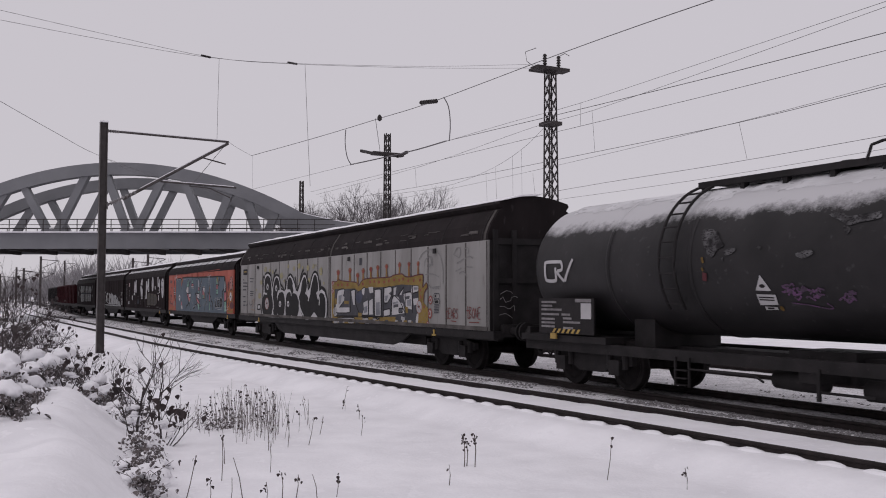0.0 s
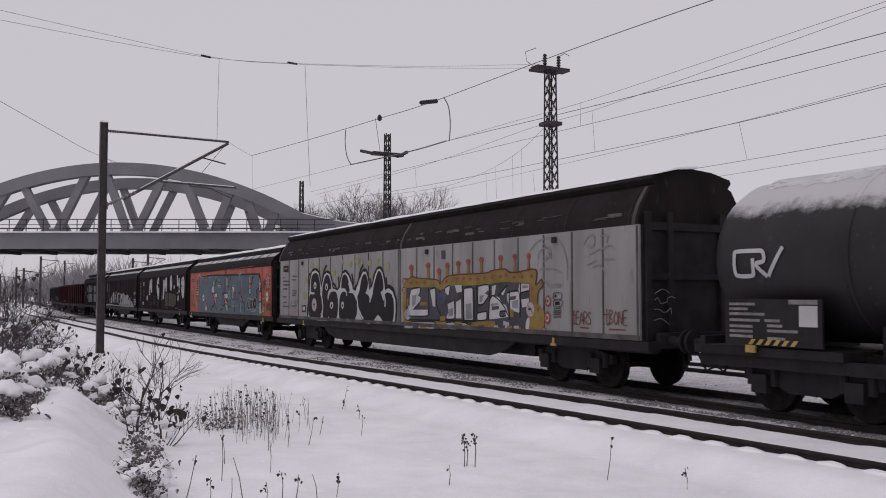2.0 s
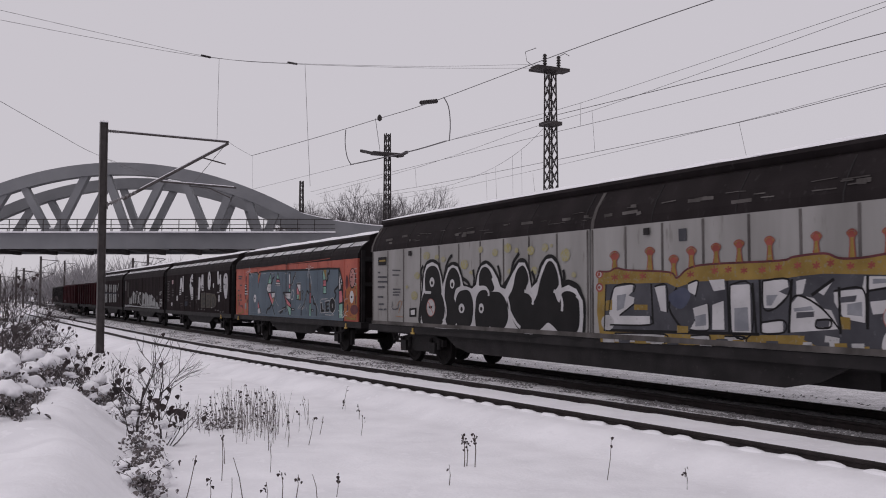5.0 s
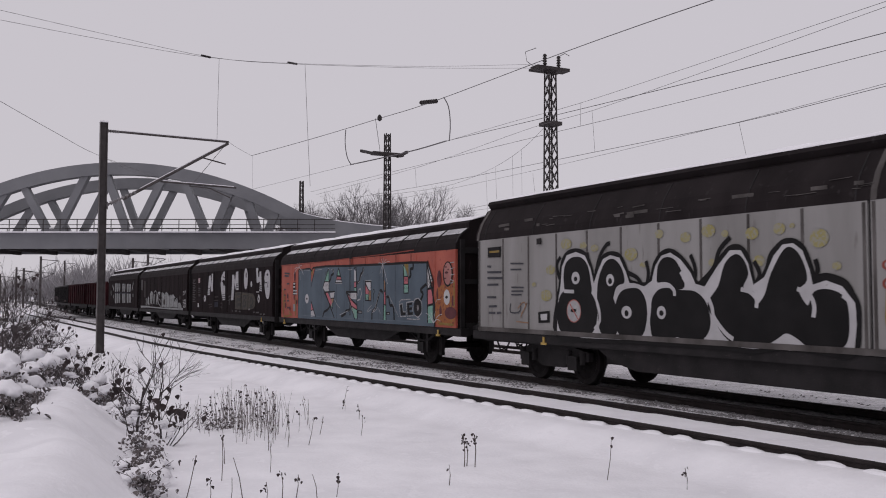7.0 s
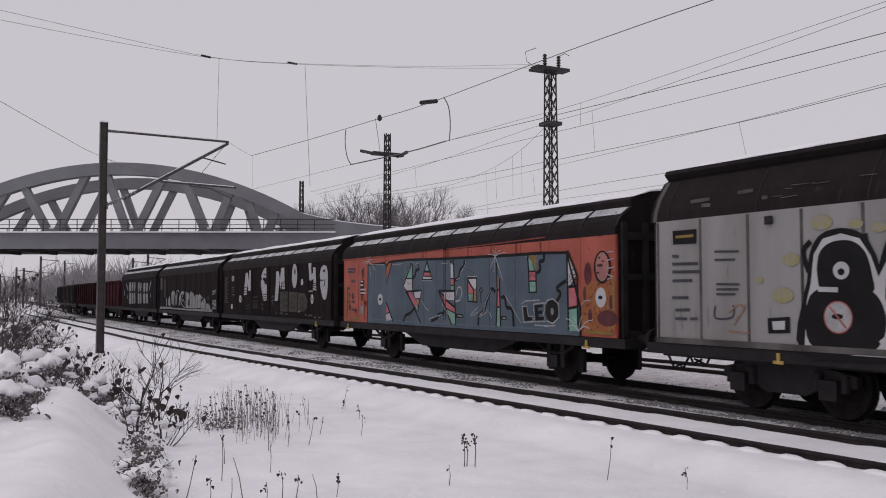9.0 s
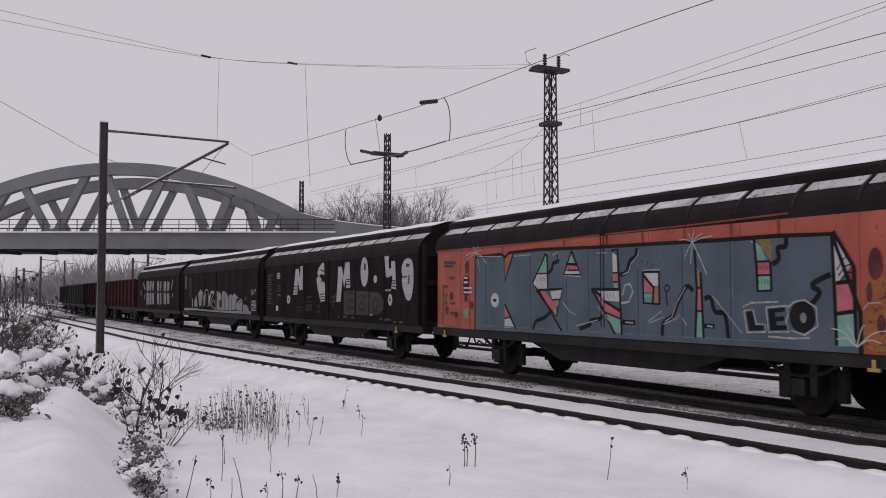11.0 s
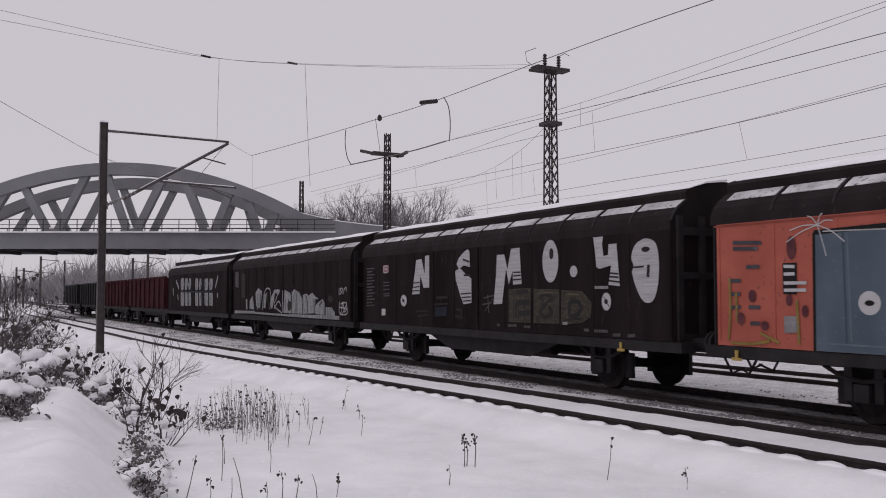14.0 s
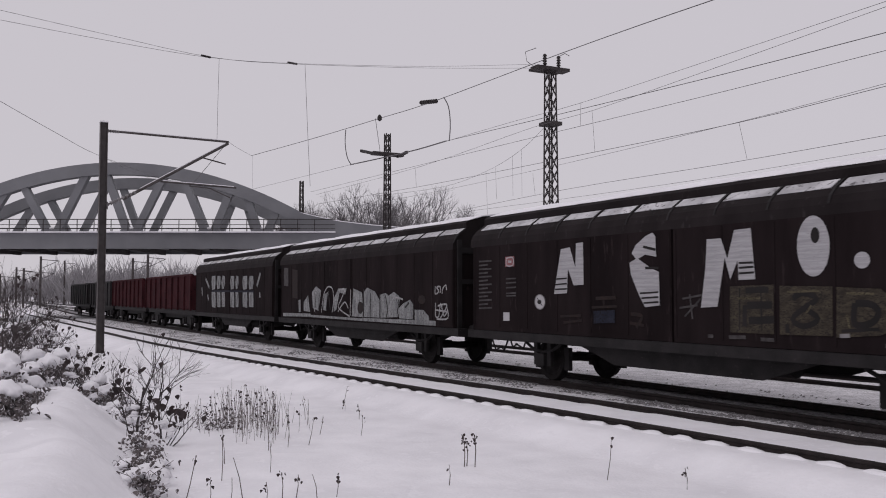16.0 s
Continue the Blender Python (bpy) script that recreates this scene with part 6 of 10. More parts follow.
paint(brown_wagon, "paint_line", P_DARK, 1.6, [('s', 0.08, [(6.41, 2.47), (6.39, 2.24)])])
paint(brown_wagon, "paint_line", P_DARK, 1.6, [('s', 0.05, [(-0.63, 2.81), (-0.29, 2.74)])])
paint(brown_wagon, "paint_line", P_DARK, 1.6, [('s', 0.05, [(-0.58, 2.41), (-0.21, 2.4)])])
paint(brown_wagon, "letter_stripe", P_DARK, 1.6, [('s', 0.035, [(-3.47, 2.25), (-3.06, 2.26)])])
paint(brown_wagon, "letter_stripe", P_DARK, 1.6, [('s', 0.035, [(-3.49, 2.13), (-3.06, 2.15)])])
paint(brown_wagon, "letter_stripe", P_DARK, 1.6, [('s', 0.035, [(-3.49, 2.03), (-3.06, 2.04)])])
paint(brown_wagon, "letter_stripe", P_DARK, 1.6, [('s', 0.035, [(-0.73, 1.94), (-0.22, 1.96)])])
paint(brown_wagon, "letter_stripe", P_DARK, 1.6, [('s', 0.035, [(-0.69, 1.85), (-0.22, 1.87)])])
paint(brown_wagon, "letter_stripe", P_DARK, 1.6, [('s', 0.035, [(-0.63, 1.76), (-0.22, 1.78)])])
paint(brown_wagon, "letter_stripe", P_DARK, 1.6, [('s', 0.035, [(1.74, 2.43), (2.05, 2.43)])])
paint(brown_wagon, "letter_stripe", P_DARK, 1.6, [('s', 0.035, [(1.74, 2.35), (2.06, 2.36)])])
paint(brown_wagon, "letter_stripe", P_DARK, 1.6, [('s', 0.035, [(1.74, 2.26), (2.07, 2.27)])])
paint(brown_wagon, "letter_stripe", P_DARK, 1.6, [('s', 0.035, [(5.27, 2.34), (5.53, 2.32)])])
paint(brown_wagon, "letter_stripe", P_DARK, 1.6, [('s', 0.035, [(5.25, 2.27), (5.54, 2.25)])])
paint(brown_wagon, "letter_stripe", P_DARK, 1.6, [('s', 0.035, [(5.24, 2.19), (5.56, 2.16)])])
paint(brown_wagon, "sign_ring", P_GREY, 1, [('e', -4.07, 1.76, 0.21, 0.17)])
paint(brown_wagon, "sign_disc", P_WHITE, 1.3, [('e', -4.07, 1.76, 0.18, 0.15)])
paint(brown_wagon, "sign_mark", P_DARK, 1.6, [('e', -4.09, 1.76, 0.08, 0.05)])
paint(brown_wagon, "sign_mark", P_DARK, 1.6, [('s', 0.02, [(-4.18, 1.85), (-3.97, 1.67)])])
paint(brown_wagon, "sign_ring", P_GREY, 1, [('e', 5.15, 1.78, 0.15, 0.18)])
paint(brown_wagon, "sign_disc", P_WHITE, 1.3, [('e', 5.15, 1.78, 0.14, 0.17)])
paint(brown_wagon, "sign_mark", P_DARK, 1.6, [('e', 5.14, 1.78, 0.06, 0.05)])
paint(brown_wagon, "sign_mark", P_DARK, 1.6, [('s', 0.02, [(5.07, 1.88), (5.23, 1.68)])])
paint(brown_wagon, "data_plate", P_REDSIGN, 1, [('p', [(-5.5, 2.8), (-5.11, 2.81), (-5.11, 2.57), (-5.5, 2.57)])])
paint(brown_wagon, "data_field", P_CHROME, 1.3, [('s', 0.03, [(-5.44, 2.77), (-5.17, 2.77), (-5.17, 2.6), (-5.44, 2.6), (-5.44, 2.77)])])
paint(brown_wagon, "data_field", P_CHROME, 1.3, [('s', 0.05, [(-5.38, 2.69), (-5.23, 2.68)])])
paint(brown_wagon, "data_field", P_WHITE, 1, [('p', [(-5.59, 1.51), (-5.32, 1.51), (-5.32, 1.32), (-5.59, 1.31)])])
paint(brown_wagon, "data_bar", P_DIM, 1, [('s', 0.04, [(-6.71, 2.73), (-6.12, 2.73)])])
paint(brown_wagon, "data_bar", P_DIM, 1, [('s', 0.04, [(-6.71, 2.63), (-6.29, 2.64)])])
paint(brown_wagon, "data_bar", P_DIM, 1, [('s', 0.04, [(-6.71, 2.54), (-6.12, 2.54)])])
paint(brown_wagon, "data_bar", P_DIM, 1, [('s', 0.04, [(-6.71, 2.44), (-6.29, 2.45)])])
paint(brown_wagon, "data_bar", P_DIM, 1, [('s', 0.04, [(-6.71, 2.35), (-6.12, 2.36)])])
paint(brown_wagon, "data_bar", P_DIM, 1, [('s', 0.04, [(-6.71, 2.25), (-6.29, 2.27)])])
paint(brown_wagon, "data_bar", P_DIM, 1, [('s', 0.04, [(-6.71, 2.16), (-6.11, 2.17)])])
paint(brown_wagon, "data_bar", P_DIM, 1, [('s', 0.04, [(-6.71, 2.06), (-6.29, 2.08)])])
paint(brown_wagon, "data_bar", P_DIM, 1, [('s', 0.04, [(-6.71, 1.97), (-6.11, 1.98)])])
paint(brown_wagon, "data_bar", P_DIM, 1, [('s', 0.04, [(-6.71, 1.87), (-6.29, 1.89)])])
paint(brown_wagon, "data_bar", P_DIM, 1, [('s', 0.04, [(-6.71, 1.78), (-6.11, 1.8)])])
paint(brown_wagon, "data_bar", P_DIM, 1, [('s', 0.04, [(-6.71, 1.68), (-6.29, 1.7)])])
paint(brown_wagon, "data_bar", P_DIM, 1, [('s', 0.04, [(-6.71, 1.59), (-6.11, 1.61)])])
paint(brown_wagon, "data_bar", P_DIM, 1, [('s', 0.035, [(-5.46, 2.29), (-5.04, 2.29)])])
paint(brown_wagon, "data_bar", P_DIM, 1, [('s', 0.035, [(-5.46, 2.19), (-5.04, 2.2)])])
paint(brown_wagon, "data_bar", P_DIM, 1, [('s', 0.035, [(-5.46, 2.08), (-5.04, 2.09)])])
paint(brown_wagon, "data_bar", P_DIM, 1, [('s', 0.035, [(-5.46, 1.95), (-5.04, 1.96)])])
paint(brown_wagon, "data_bar", P_DIM, 1, [('s', 0.035, [(-5.46, 1.89), (-5.04, 1.9)])])
paint(brown_wagon, "faded_field", P_OCHRE, 1, [('p', [(1.54, 2.05), (2.46, 2.07), (2.45, 1.29), (1.53, 1.29)])], "faded ochre graffiti field")
paint(brown_wagon, "faded_field", P_OCHRE, 1, [('p', [(2.58, 2.05), (3.56, 2.03), (3.55, 1.3), (2.57, 1.29)])], "faded ochre graffiti field")
paint(brown_wagon, "faded_field", P_OCHRE, 1, [('p', [(3.63, 2.02), (4.36, 1.99), (4.68, 1.76), (4.64, 1.46), (4.34, 1.34), (3.61, 1.28)])], "faded ochre graffiti field")
paint(brown_wagon, "paint_line", P_DARK, 1.6, [('s', 0.1, [(1.88, 1.98), (2.36, 1.99)])])
paint(brown_wagon, "paint_line", P_DARK, 1.6, [('s', 0.12, [(1.91, 1.74), (2.43, 1.75)])])
paint(brown_wagon, "paint_line", P_DARK, 1.6, [('s', 0.12, [(1.94, 1.49), (2.46, 1.52)])])
paint(brown_wagon, "paint_line", P_DARK, 1.6, [('s', 0.1, [(1.86, 1.74), (1.85, 1.4)])])
paint(brown_wagon, "paint_line", P_DARK, 1.6, [('s', 0.09, [(2.83, 1.85), (3.03, 1.93), (3.28, 1.85), (3.03, 1.7), (2.82, 1.53), (3.04, 1.43), (3.3, 1.55), (3.05, 1.7)])])
paint(brown_wagon, "paint_line", P_DARK, 1.6, [('s', 0.08, [(2.72, 1.32), (2.72, 1.46)])])
paint(brown_wagon, "paint_line", P_DARK, 1.6, [('s', 0.1, [(3.94, 1.79), (4.21, 1.77), (4.32, 1.66), (4.2, 1.51), (3.93, 1.49), (3.94, 1.79)])])
paint(brown_wagon, "paint_line", P_DARK, 1.6, [('s', 0.03, [(1.75, 2.03), (1.74, 1.33)])])
paint(brown_wagon, "paint_line", P_DARK, 1.6, [('s', 0.03, [(2.2, 2.03), (2.21, 1.34)])])
paint(brown_wagon, "paint_line", P_DARK, 1.6, [('s', 0.05, [(3.7, 1.38), (4.33, 1.43)])])
paint(brown_wagon, "paint_line", P_OCHRELIGHT, 1.9, [('s', 0.035, [(1.69, 1.85), (2.19, 1.86)])])
paint(brown_wagon, "paint_line", P_OCHRELIGHT, 1.9, [('s', 0.035, [(2.73, 1.95), (3.33, 1.97)])])
paint(brown_wagon, "paint_line", P_OCHRELIGHT, 1.9, [('s', 0.035, [(3.8, 1.93), (4.25, 1.92)])])
paint(brown_wagon, "paint_line", P_OCHRELIGHT, 1.9, [('s', 0.035, [(3.8, 1.62), (3.84, 1.42)])])
paint(brown_wagon, "paint_line", P_OCHRELIGHT, 1.9, [('s', 0.035, [(4.42, 1.72), (4.55, 1.5)])])
paint(brown_wagon, "paint_line", P_OCHRELIGHT, 1.9, [('s', 0.035, [(3.08, 1.63), (3.18, 1.75)])])
paint(brown_wagon, "faded_mark", P_RUST, 1, [('s', 0.07, [(-2.08, 1.84), (-1.45, 1.86)])])
paint(brown_wagon, "faded_mark", P_RUST, 1, [('s', 0.05, [(-2.21, 1.66), (-1.42, 1.69)])])
paint(brown_wagon, "faded_mark", P_RUST, 1, [('s', 0.05, [(-3.31, 1.46), (-2.58, 1.49)])])
paint(brown_wagon, "faded_mark", P_RUST, 1, [('s', 0.05, [(-3.19, 1.33), (-2.55, 1.39)])])
paint(brown_wagon, "faded_mark", P_RUST, 1, [('s', 0.07, [(-1.0, 1.55), (-0.68, 1.51), (-0.85, 1.3)])])
paint(brown_wagon, "faded_mark", P_RUST, 1, [('s', 0.06, [(-1.03, 1.38), (-0.63, 1.34)])])
paint(brown_wagon, "faded_mark", P_BLUEDIM, 1, [('p', [(-2.16, 1.59), (-1.48, 1.62), (-1.48, 1.37), (-2.15, 1.34)])])
paint(brown_wagon, "faded_mark", P_DIM, 1, [('s', 0.035, [(0.4, 1.84), (0.91, 1.91)])])
paint(brown_wagon, "faded_mark", P_DIM, 1, [('s', 0.035, [(0.33, 1.68), (0.78, 1.73)])])
paint(brown_wagon, "faded_mark", P_DIM, 1, [('s', 0.035, [(0.46, 1.53), (0.85, 1.84)])])
paint(brown_wagon, "faded_mark", P_DIM, 1, [('s', 0.035, [(0.59, 1.92), (0.65, 1.49)])])
paint(brown_wagon, "scuff", P_DIM, 1, [('s', 0.06, [(1.5, 1.21), (1.87, 1.22)])])
paint(brown_wagon, "scuff", P_DIM, 1, [('s', 0.06, [(2.18, 1.2), (2.45, 1.2)])])
paint(brown_wagon, "scuff", P_GREY, 1, [('s', 0.06, [(3.67, 1.31), (3.84, 1.32)])])
paint(brown_wagon, "scuff", P_DIM, 1, [('s', 0.06, [(4.75, 1.19), (5.19, 1.2)])])
paint(brown_wagon, "scuff", P_DIM, 1, [('s', 0.06, [(5.34, 1.13), (5.57, 1.14)])])
paint(brown_wagon, "scuff", P_DIM, 1, [('s', 0.06, [(5.79, 1.13), (6.01, 1.15)])])
paint(brown_wagon, "scuff", P_DIM, 1, [('s', 0.06, [(1.02, 1.21), (1.14, 1.21)])])
paint(brown_wagon, "scuff", P_GREY, 1, [('s', 0.06, [(4.78, 2.06), (5.21, 2.06)])])
paint(brown_wagon, "scuff", P_DIM, 1, [('s', 0.06, [(4.41, 1.2), (4.58, 1.2)])])
paint(pale_wagon, "graffiti_letter", P_PALE, 1, [('p', [(-3.37, 1.46), (-3.48, 2.02), (-3.07, 2.23), (-2.56, 2.08), (-2.65, 1.76), (-2.81, 1.37)])], "pale grey graffiti letter")
paint(pale_wagon, "graffiti_letter", P_PALE, 1, [('p', [(0.24, 1.24), (0.32, 1.84), (0.37, 2.13), (1.07, 2.0), (1.17, 1.23)])], "pale grey graffiti letter")
paint(pale_wagon, "graffiti_letter", P_PALE, 1, [('p', [(1.24, 1.24), (1.2, 2.0), (1.47, 2.15), (2.05, 2.03), (2.4, 1.78), (2.4, 1.24)])], "pale grey graffiti letter")
paint(pale_wagon, "graffiti_letter", P_PALE, 1, [('p', [(2.48, 1.24), (2.47, 1.93), (2.84, 1.98), (3.06, 1.9), (3.42, 2.01), (3.76, 1.9), (3.83, 1.79), (3.67, 1.28)])], "pale grey graffiti letter")
paint(pale_wagon, "graffiti_letter", P_PALE, 1, [('p', [(3.8, 1.25), (3.67, 1.49), (4.04, 1.67), (4.5, 1.79), (4.7, 1.65), (4.67, 1.24)])], "pale grey graffiti letter")
paint(pale_wagon, "graffiti_letter", P_PALE, 1, [('p', [(4.8, 1.22), (4.8, 1.51), (5.33, 1.51), (5.64, 1.35), (5.7, 1.2)])], "pale grey graffiti letter")
paint(pale_wagon, "graffiti_letter", P_PALE, 1, [('p', [(-2.35, 1.41), (-2.26, 1.94), (-1.81, 2.05), (-1.96, 1.77), (-2.05, 1.38)])], "pale grey graffiti letter")
paint(pale_wagon, "graffiti_letter", P_PALE, 1, [('p', [(-1.38, 1.77), (-0.93, 2.14), (-0.21, 2.14), (-0.33, 1.94), (-0.83, 2.01), (-1.1, 1.43), (-1.34, 1.36)])], "pale grey graffiti letter")
paint(pale_wagon, "graffiti_letter", P_PALE, 1, [('p', [(-4.34, 1.67), (-3.87, 1.92), (-3.75, 1.54), (-3.66, 1.32), (-4.33, 1.35)])], "pale grey graffiti letter")
paint(pale_wagon, "graffiti_letter", P_PALE, 1, [('p', [(-4.9, 1.74), (-4.68, 1.76), (-4.65, 1.31), (-4.87, 1.3)])], "pale grey graffiti letter")
paint(pale_wagon, "paint_line", P_CHALK, 1.4, [('s', 0.05, [(-2.5, 1.32), (-2.31, 1.91), (-1.93, 2.19), (-1.49, 2.14), (-1.35, 1.77), (-1.49, 1.34)])])
paint(pale_wagon, "paint_line", P_CHALK, 1.4, [('s', 0.05, [(-0.92, 2.08), (-0.38, 2.11), (-0.65, 1.8), (-0.9, 1.5), (0.07, 1.23)])])
paint(pale_wagon, "paint_line", P_CHALK, 1.4, [('s', 0.05, [(-0.97, 1.36), (-0.38, 1.69), (-0.07, 1.49)])])
paint(pale_wagon, "paint_line", P_CHALK, 1.4, [('s', 0.05, [(-3.16, 1.33), (-3.33, 1.69), (-2.97, 2.12)])])
paint(pale_wagon, "paint_line", P_CHALK, 1.4, [('s', 0.05, [(0.58, 1.26), (0.65, 1.9)])])
paint(pale_wagon, "paint_line", P_CHALK, 1.4, [('s', 0.05, [(4.04, 1.79), (3.42, 1.84), (3.06, 1.48)])])
paint(pale_wagon, "paint_line", P_CHALK, 1.4, [('s', 0.05, [(0.14, 2.1), (0.1, 1.25)])])
paint(pale_wagon, "paint_line", P_DARK, 1.7, [('s', 0.06, [(-2.79, 1.41), (-2.72, 1.98)])])
paint(pale_wagon, "paint_line", P_DARK, 1.7, [('s', 0.06, [(-2.05, 1.42), (-1.87, 2.01), (-1.66, 1.42)])])
paint(pale_wagon, "paint_line", P_DARK, 1.7, [('s', 0.06, [(1.2, 2.1), (1.21, 1.22)])])
paint(pale_wagon, "paint_line", P_DARK, 1.7, [('s', 0.06, [(1.74, 1.97), (1.71, 1.25)])])
paint(pale_wagon, "paint_line", P_DARK, 1.7, [('s', 0.06, [(2.43, 1.93), (2.45, 1.24)])])
paint(pale_wagon, "paint_line", P_DARK, 1.7, [('s', 0.06, [(3.66, 1.37), (3.77, 1.79)])])
paint(pale_wagon, "paint_line", P_DARK, 1.7, [('s', 0.06, [(2.84, 1.9), (2.99, 1.48), (2.89, 1.27)])])
paint(pale_wagon, "paint_line", P_DARK, 1.7, [('s', 0.06, [(4.17, 1.56), (4.44, 1.7)])])
paint(pale_wagon, "paint_line", P_DARK, 1.7, [('s', 0.06, [(4.76, 1.25), (4.73, 1.56)])])
paint(pale_wagon, "paint_line", P_DARK, 1.7, [('s', 0.06, [(0.82, 1.78), (0.94, 1.33)])])
paint(pale_wagon, "paint_line", P_DARK, 1.7, [('s', 0.06, [(-3.17, 1.98), (-3.06, 1.47)])])
paint(pale_wagon, "rust_patch", P_RUST, 1.5, [('e', 0.94, 1.52, 0.23, 0.19), ('e', 5.23, 1.79, 0.22, 0.12)])
paint(pale_wagon, "lower_band", P_PALE, 0.8, [('p', [(-6.68, 1.24), (-3.57, 1.26), (-3.57, 1.15), (-6.67, 1.11)])])
paint(pale_wagon, "lower_band", P_PALE, 0.8, [('p', [(-3.57, 1.22), (1.08, 1.19), (1.08, 1.11), (-3.57, 1.14)])])
paint(pale_wagon, "lower_band", P_PALE, 0.8, [('p', [(1.08, 1.21), (6.05, 1.23), (6.05, 1.1), (1.08, 1.11)])])
paint(pale_wagon, "scrawl", P_CHALK, 1, [('s', 0.045, [(6.03, 2.15), (6.03, 1.95), (6.23, 2.01), (6.11, 2.12), (6.31, 2.13), (6.31, 1.97)])])
paint(pale_wagon, "scrawl", P_CHALK, 1, [('s', 0.045, [(6.42, 1.95), (6.46, 2.09), (6.63, 2.17), (6.66, 2.04)])])
paint(pale_wagon, "scrawl", P_CHALK, 1, [('s', 0.045, [(6.05, 1.71), (6.05, 1.36), (6.23, 1.36), (6.34, 1.69), (6.52, 1.37), (6.74, 1.53)])])
paint(pale_wagon, "scrawl", P_CHALK, 1, [('s', 0.045, [(6.03, 1.52), (6.76, 1.48)])])
paint(pale_wagon, "scrawl", P_CHALK, 1, [('s', 0.045, [(6.11, 1.28), (6.74, 1.32), (6.63, 1.69)])])
paint(pale_wagon, "scrawl", P_CHALK, 1, [('s', 0.045, [(6.17, 1.63), (6.69, 1.66), (6.29, 1.28)])])
paint(pale_wagon, "faded_column", P_DIM, 1, [('p', [(-6.62, 2.98), (-6.11, 2.96), (-6.09, 2.26), (-6.61, 2.29)])])
paint(pale_wagon, "faded_column", P_RUST, 1, [('p', [(-5.63, 2.9), (-5.04, 2.85), (-5.02, 1.79), (-5.6, 1.83)])])
paint(striped_wagon, "smeared_letter", P_PALE, 1, [('p', [(-3.16, 2.86), (-2.48, 2.88), (-2.42, 2.51), (-2.53, 2.23), (-3.08, 2.19), (-3.22, 2.57)])], "pale smeared paint between ribs")
paint(striped_wagon, "smeared_letter", P_PALE, 1, [('p', [(-3.16, 2.1), (-2.48, 2.13), (-2.38, 1.71), (-2.4, 1.32), (-3.08, 1.35), (-3.18, 1.76)])], "pale smeared paint between ribs")
paint(striped_wagon, "paint_line", P_DARK, 1.5, [('s', 0.05, [(-2.99, 2.72), (-2.85, 2.31)]), ('s', 0.05, [(-2.79, 1.96), (-2.89, 1.46)])])
paint(striped_wagon, "smeared_letter", P_PALE, 1, [('p', [(-2.09, 2.86), (-1.55, 2.84), (-1.5, 2.5), (-1.68, 2.23), (-2.1, 2.21), (-2.23, 2.56)])], "pale smeared paint between ribs")
paint(striped_wagon, "smeared_letter", P_PALE, 1, [('p', [(-2.17, 2.08), (-1.56, 2.13), (-1.46, 1.7), (-1.48, 1.35), (-2.1, 1.36), (-2.15, 1.76)])], "pale smeared paint between ribs")
paint(striped_wagon, "paint_line", P_DARK, 1.5, [('s', 0.05, [(-2.01, 2.7), (-1.79, 2.3)]), ('s', 0.05, [(-1.82, 1.96), (-1.91, 1.47)])])
paint(striped_wagon, "smeared_letter", P_PALE, 1, [('p', [(-1.14, 2.86), (-0.73, 2.81), (-0.68, 2.49), (-0.93, 2.22), (-1.22, 2.22), (-1.35, 2.54)])], "pale smeared paint between ribs")
paint(striped_wagon, "smeared_letter", P_PALE, 1, [('p', [(-1.29, 2.06), (-0.74, 2.12), (-0.65, 1.68), (-0.67, 1.38), (-1.22, 1.37), (-1.24, 1.77)])], "pale smeared paint between ribs")
paint(striped_wagon, "paint_line", P_DARK, 1.5, [('s', 0.05, [(-1.13, 2.69), (-0.86, 2.3)]), ('s', 0.05, [(-0.95, 1.96), (-1.04, 1.48)])])
paint(striped_wagon, "smeared_letter", P_PALE, 1, [('p', [(0.31, 2.81), (0.86, 2.8), (0.91, 2.47), (0.78, 2.21), (0.33, 2.18), (0.21, 2.52)])], "pale smeared paint between ribs")
paint(striped_wagon, "smeared_letter", P_PALE, 1, [('p', [(0.27, 2.08), (0.86, 2.12), (0.94, 1.72), (0.92, 1.36), (0.33, 1.39), (0.26, 1.77)])], "pale smeared paint between ribs")
paint(striped_wagon, "paint_line", P_DARK, 1.5, [('s', 0.05, [(0.42, 2.66), (0.57, 2.29)]), ('s', 0.05, [(0.59, 1.96), (0.5, 1.49)])])
paint(striped_wagon, "smeared_letter", P_PALE, 1, [('p', [(1.24, 2.81), (1.57, 2.77), (1.62, 2.46), (1.43, 2.2), (1.19, 2.2), (1.08, 2.51)])], "pale smeared paint between ribs")
paint(striped_wagon, "smeared_letter", P_PALE, 1, [('p', [(1.13, 2.06), (1.57, 2.11), (1.65, 1.7), (1.63, 1.39), (1.19, 1.39), (1.16, 1.77)])], "pale smeared paint between ribs")
paint(striped_wagon, "paint_line", P_DARK, 1.5, [('s', 0.05, [(1.28, 2.65), (1.49, 2.28)]), ('s', 0.05, [(1.44, 1.96), (1.36, 1.5)])])
paint(striped_wagon, "smeared_letter", P_PALE, 1, [('p', [(2.29, 2.76), (2.96, 2.77), (3.0, 2.44), (2.92, 2.19), (2.35, 2.16), (2.24, 2.5)])], "pale smeared paint between ribs")
paint(striped_wagon, "smeared_letter", P_PALE, 1, [('p', [(2.29, 2.08), (2.95, 2.11), (3.03, 1.73), (3.01, 1.38), (2.35, 1.41), (2.27, 1.78)])], "pale smeared paint between ribs")
paint(striped_wagon, "paint_line", P_DARK, 1.5, [('s', 0.05, [(2.43, 2.63), (2.54, 2.27)]), ('s', 0.05, [(2.58, 1.96), (2.5, 1.51)])])
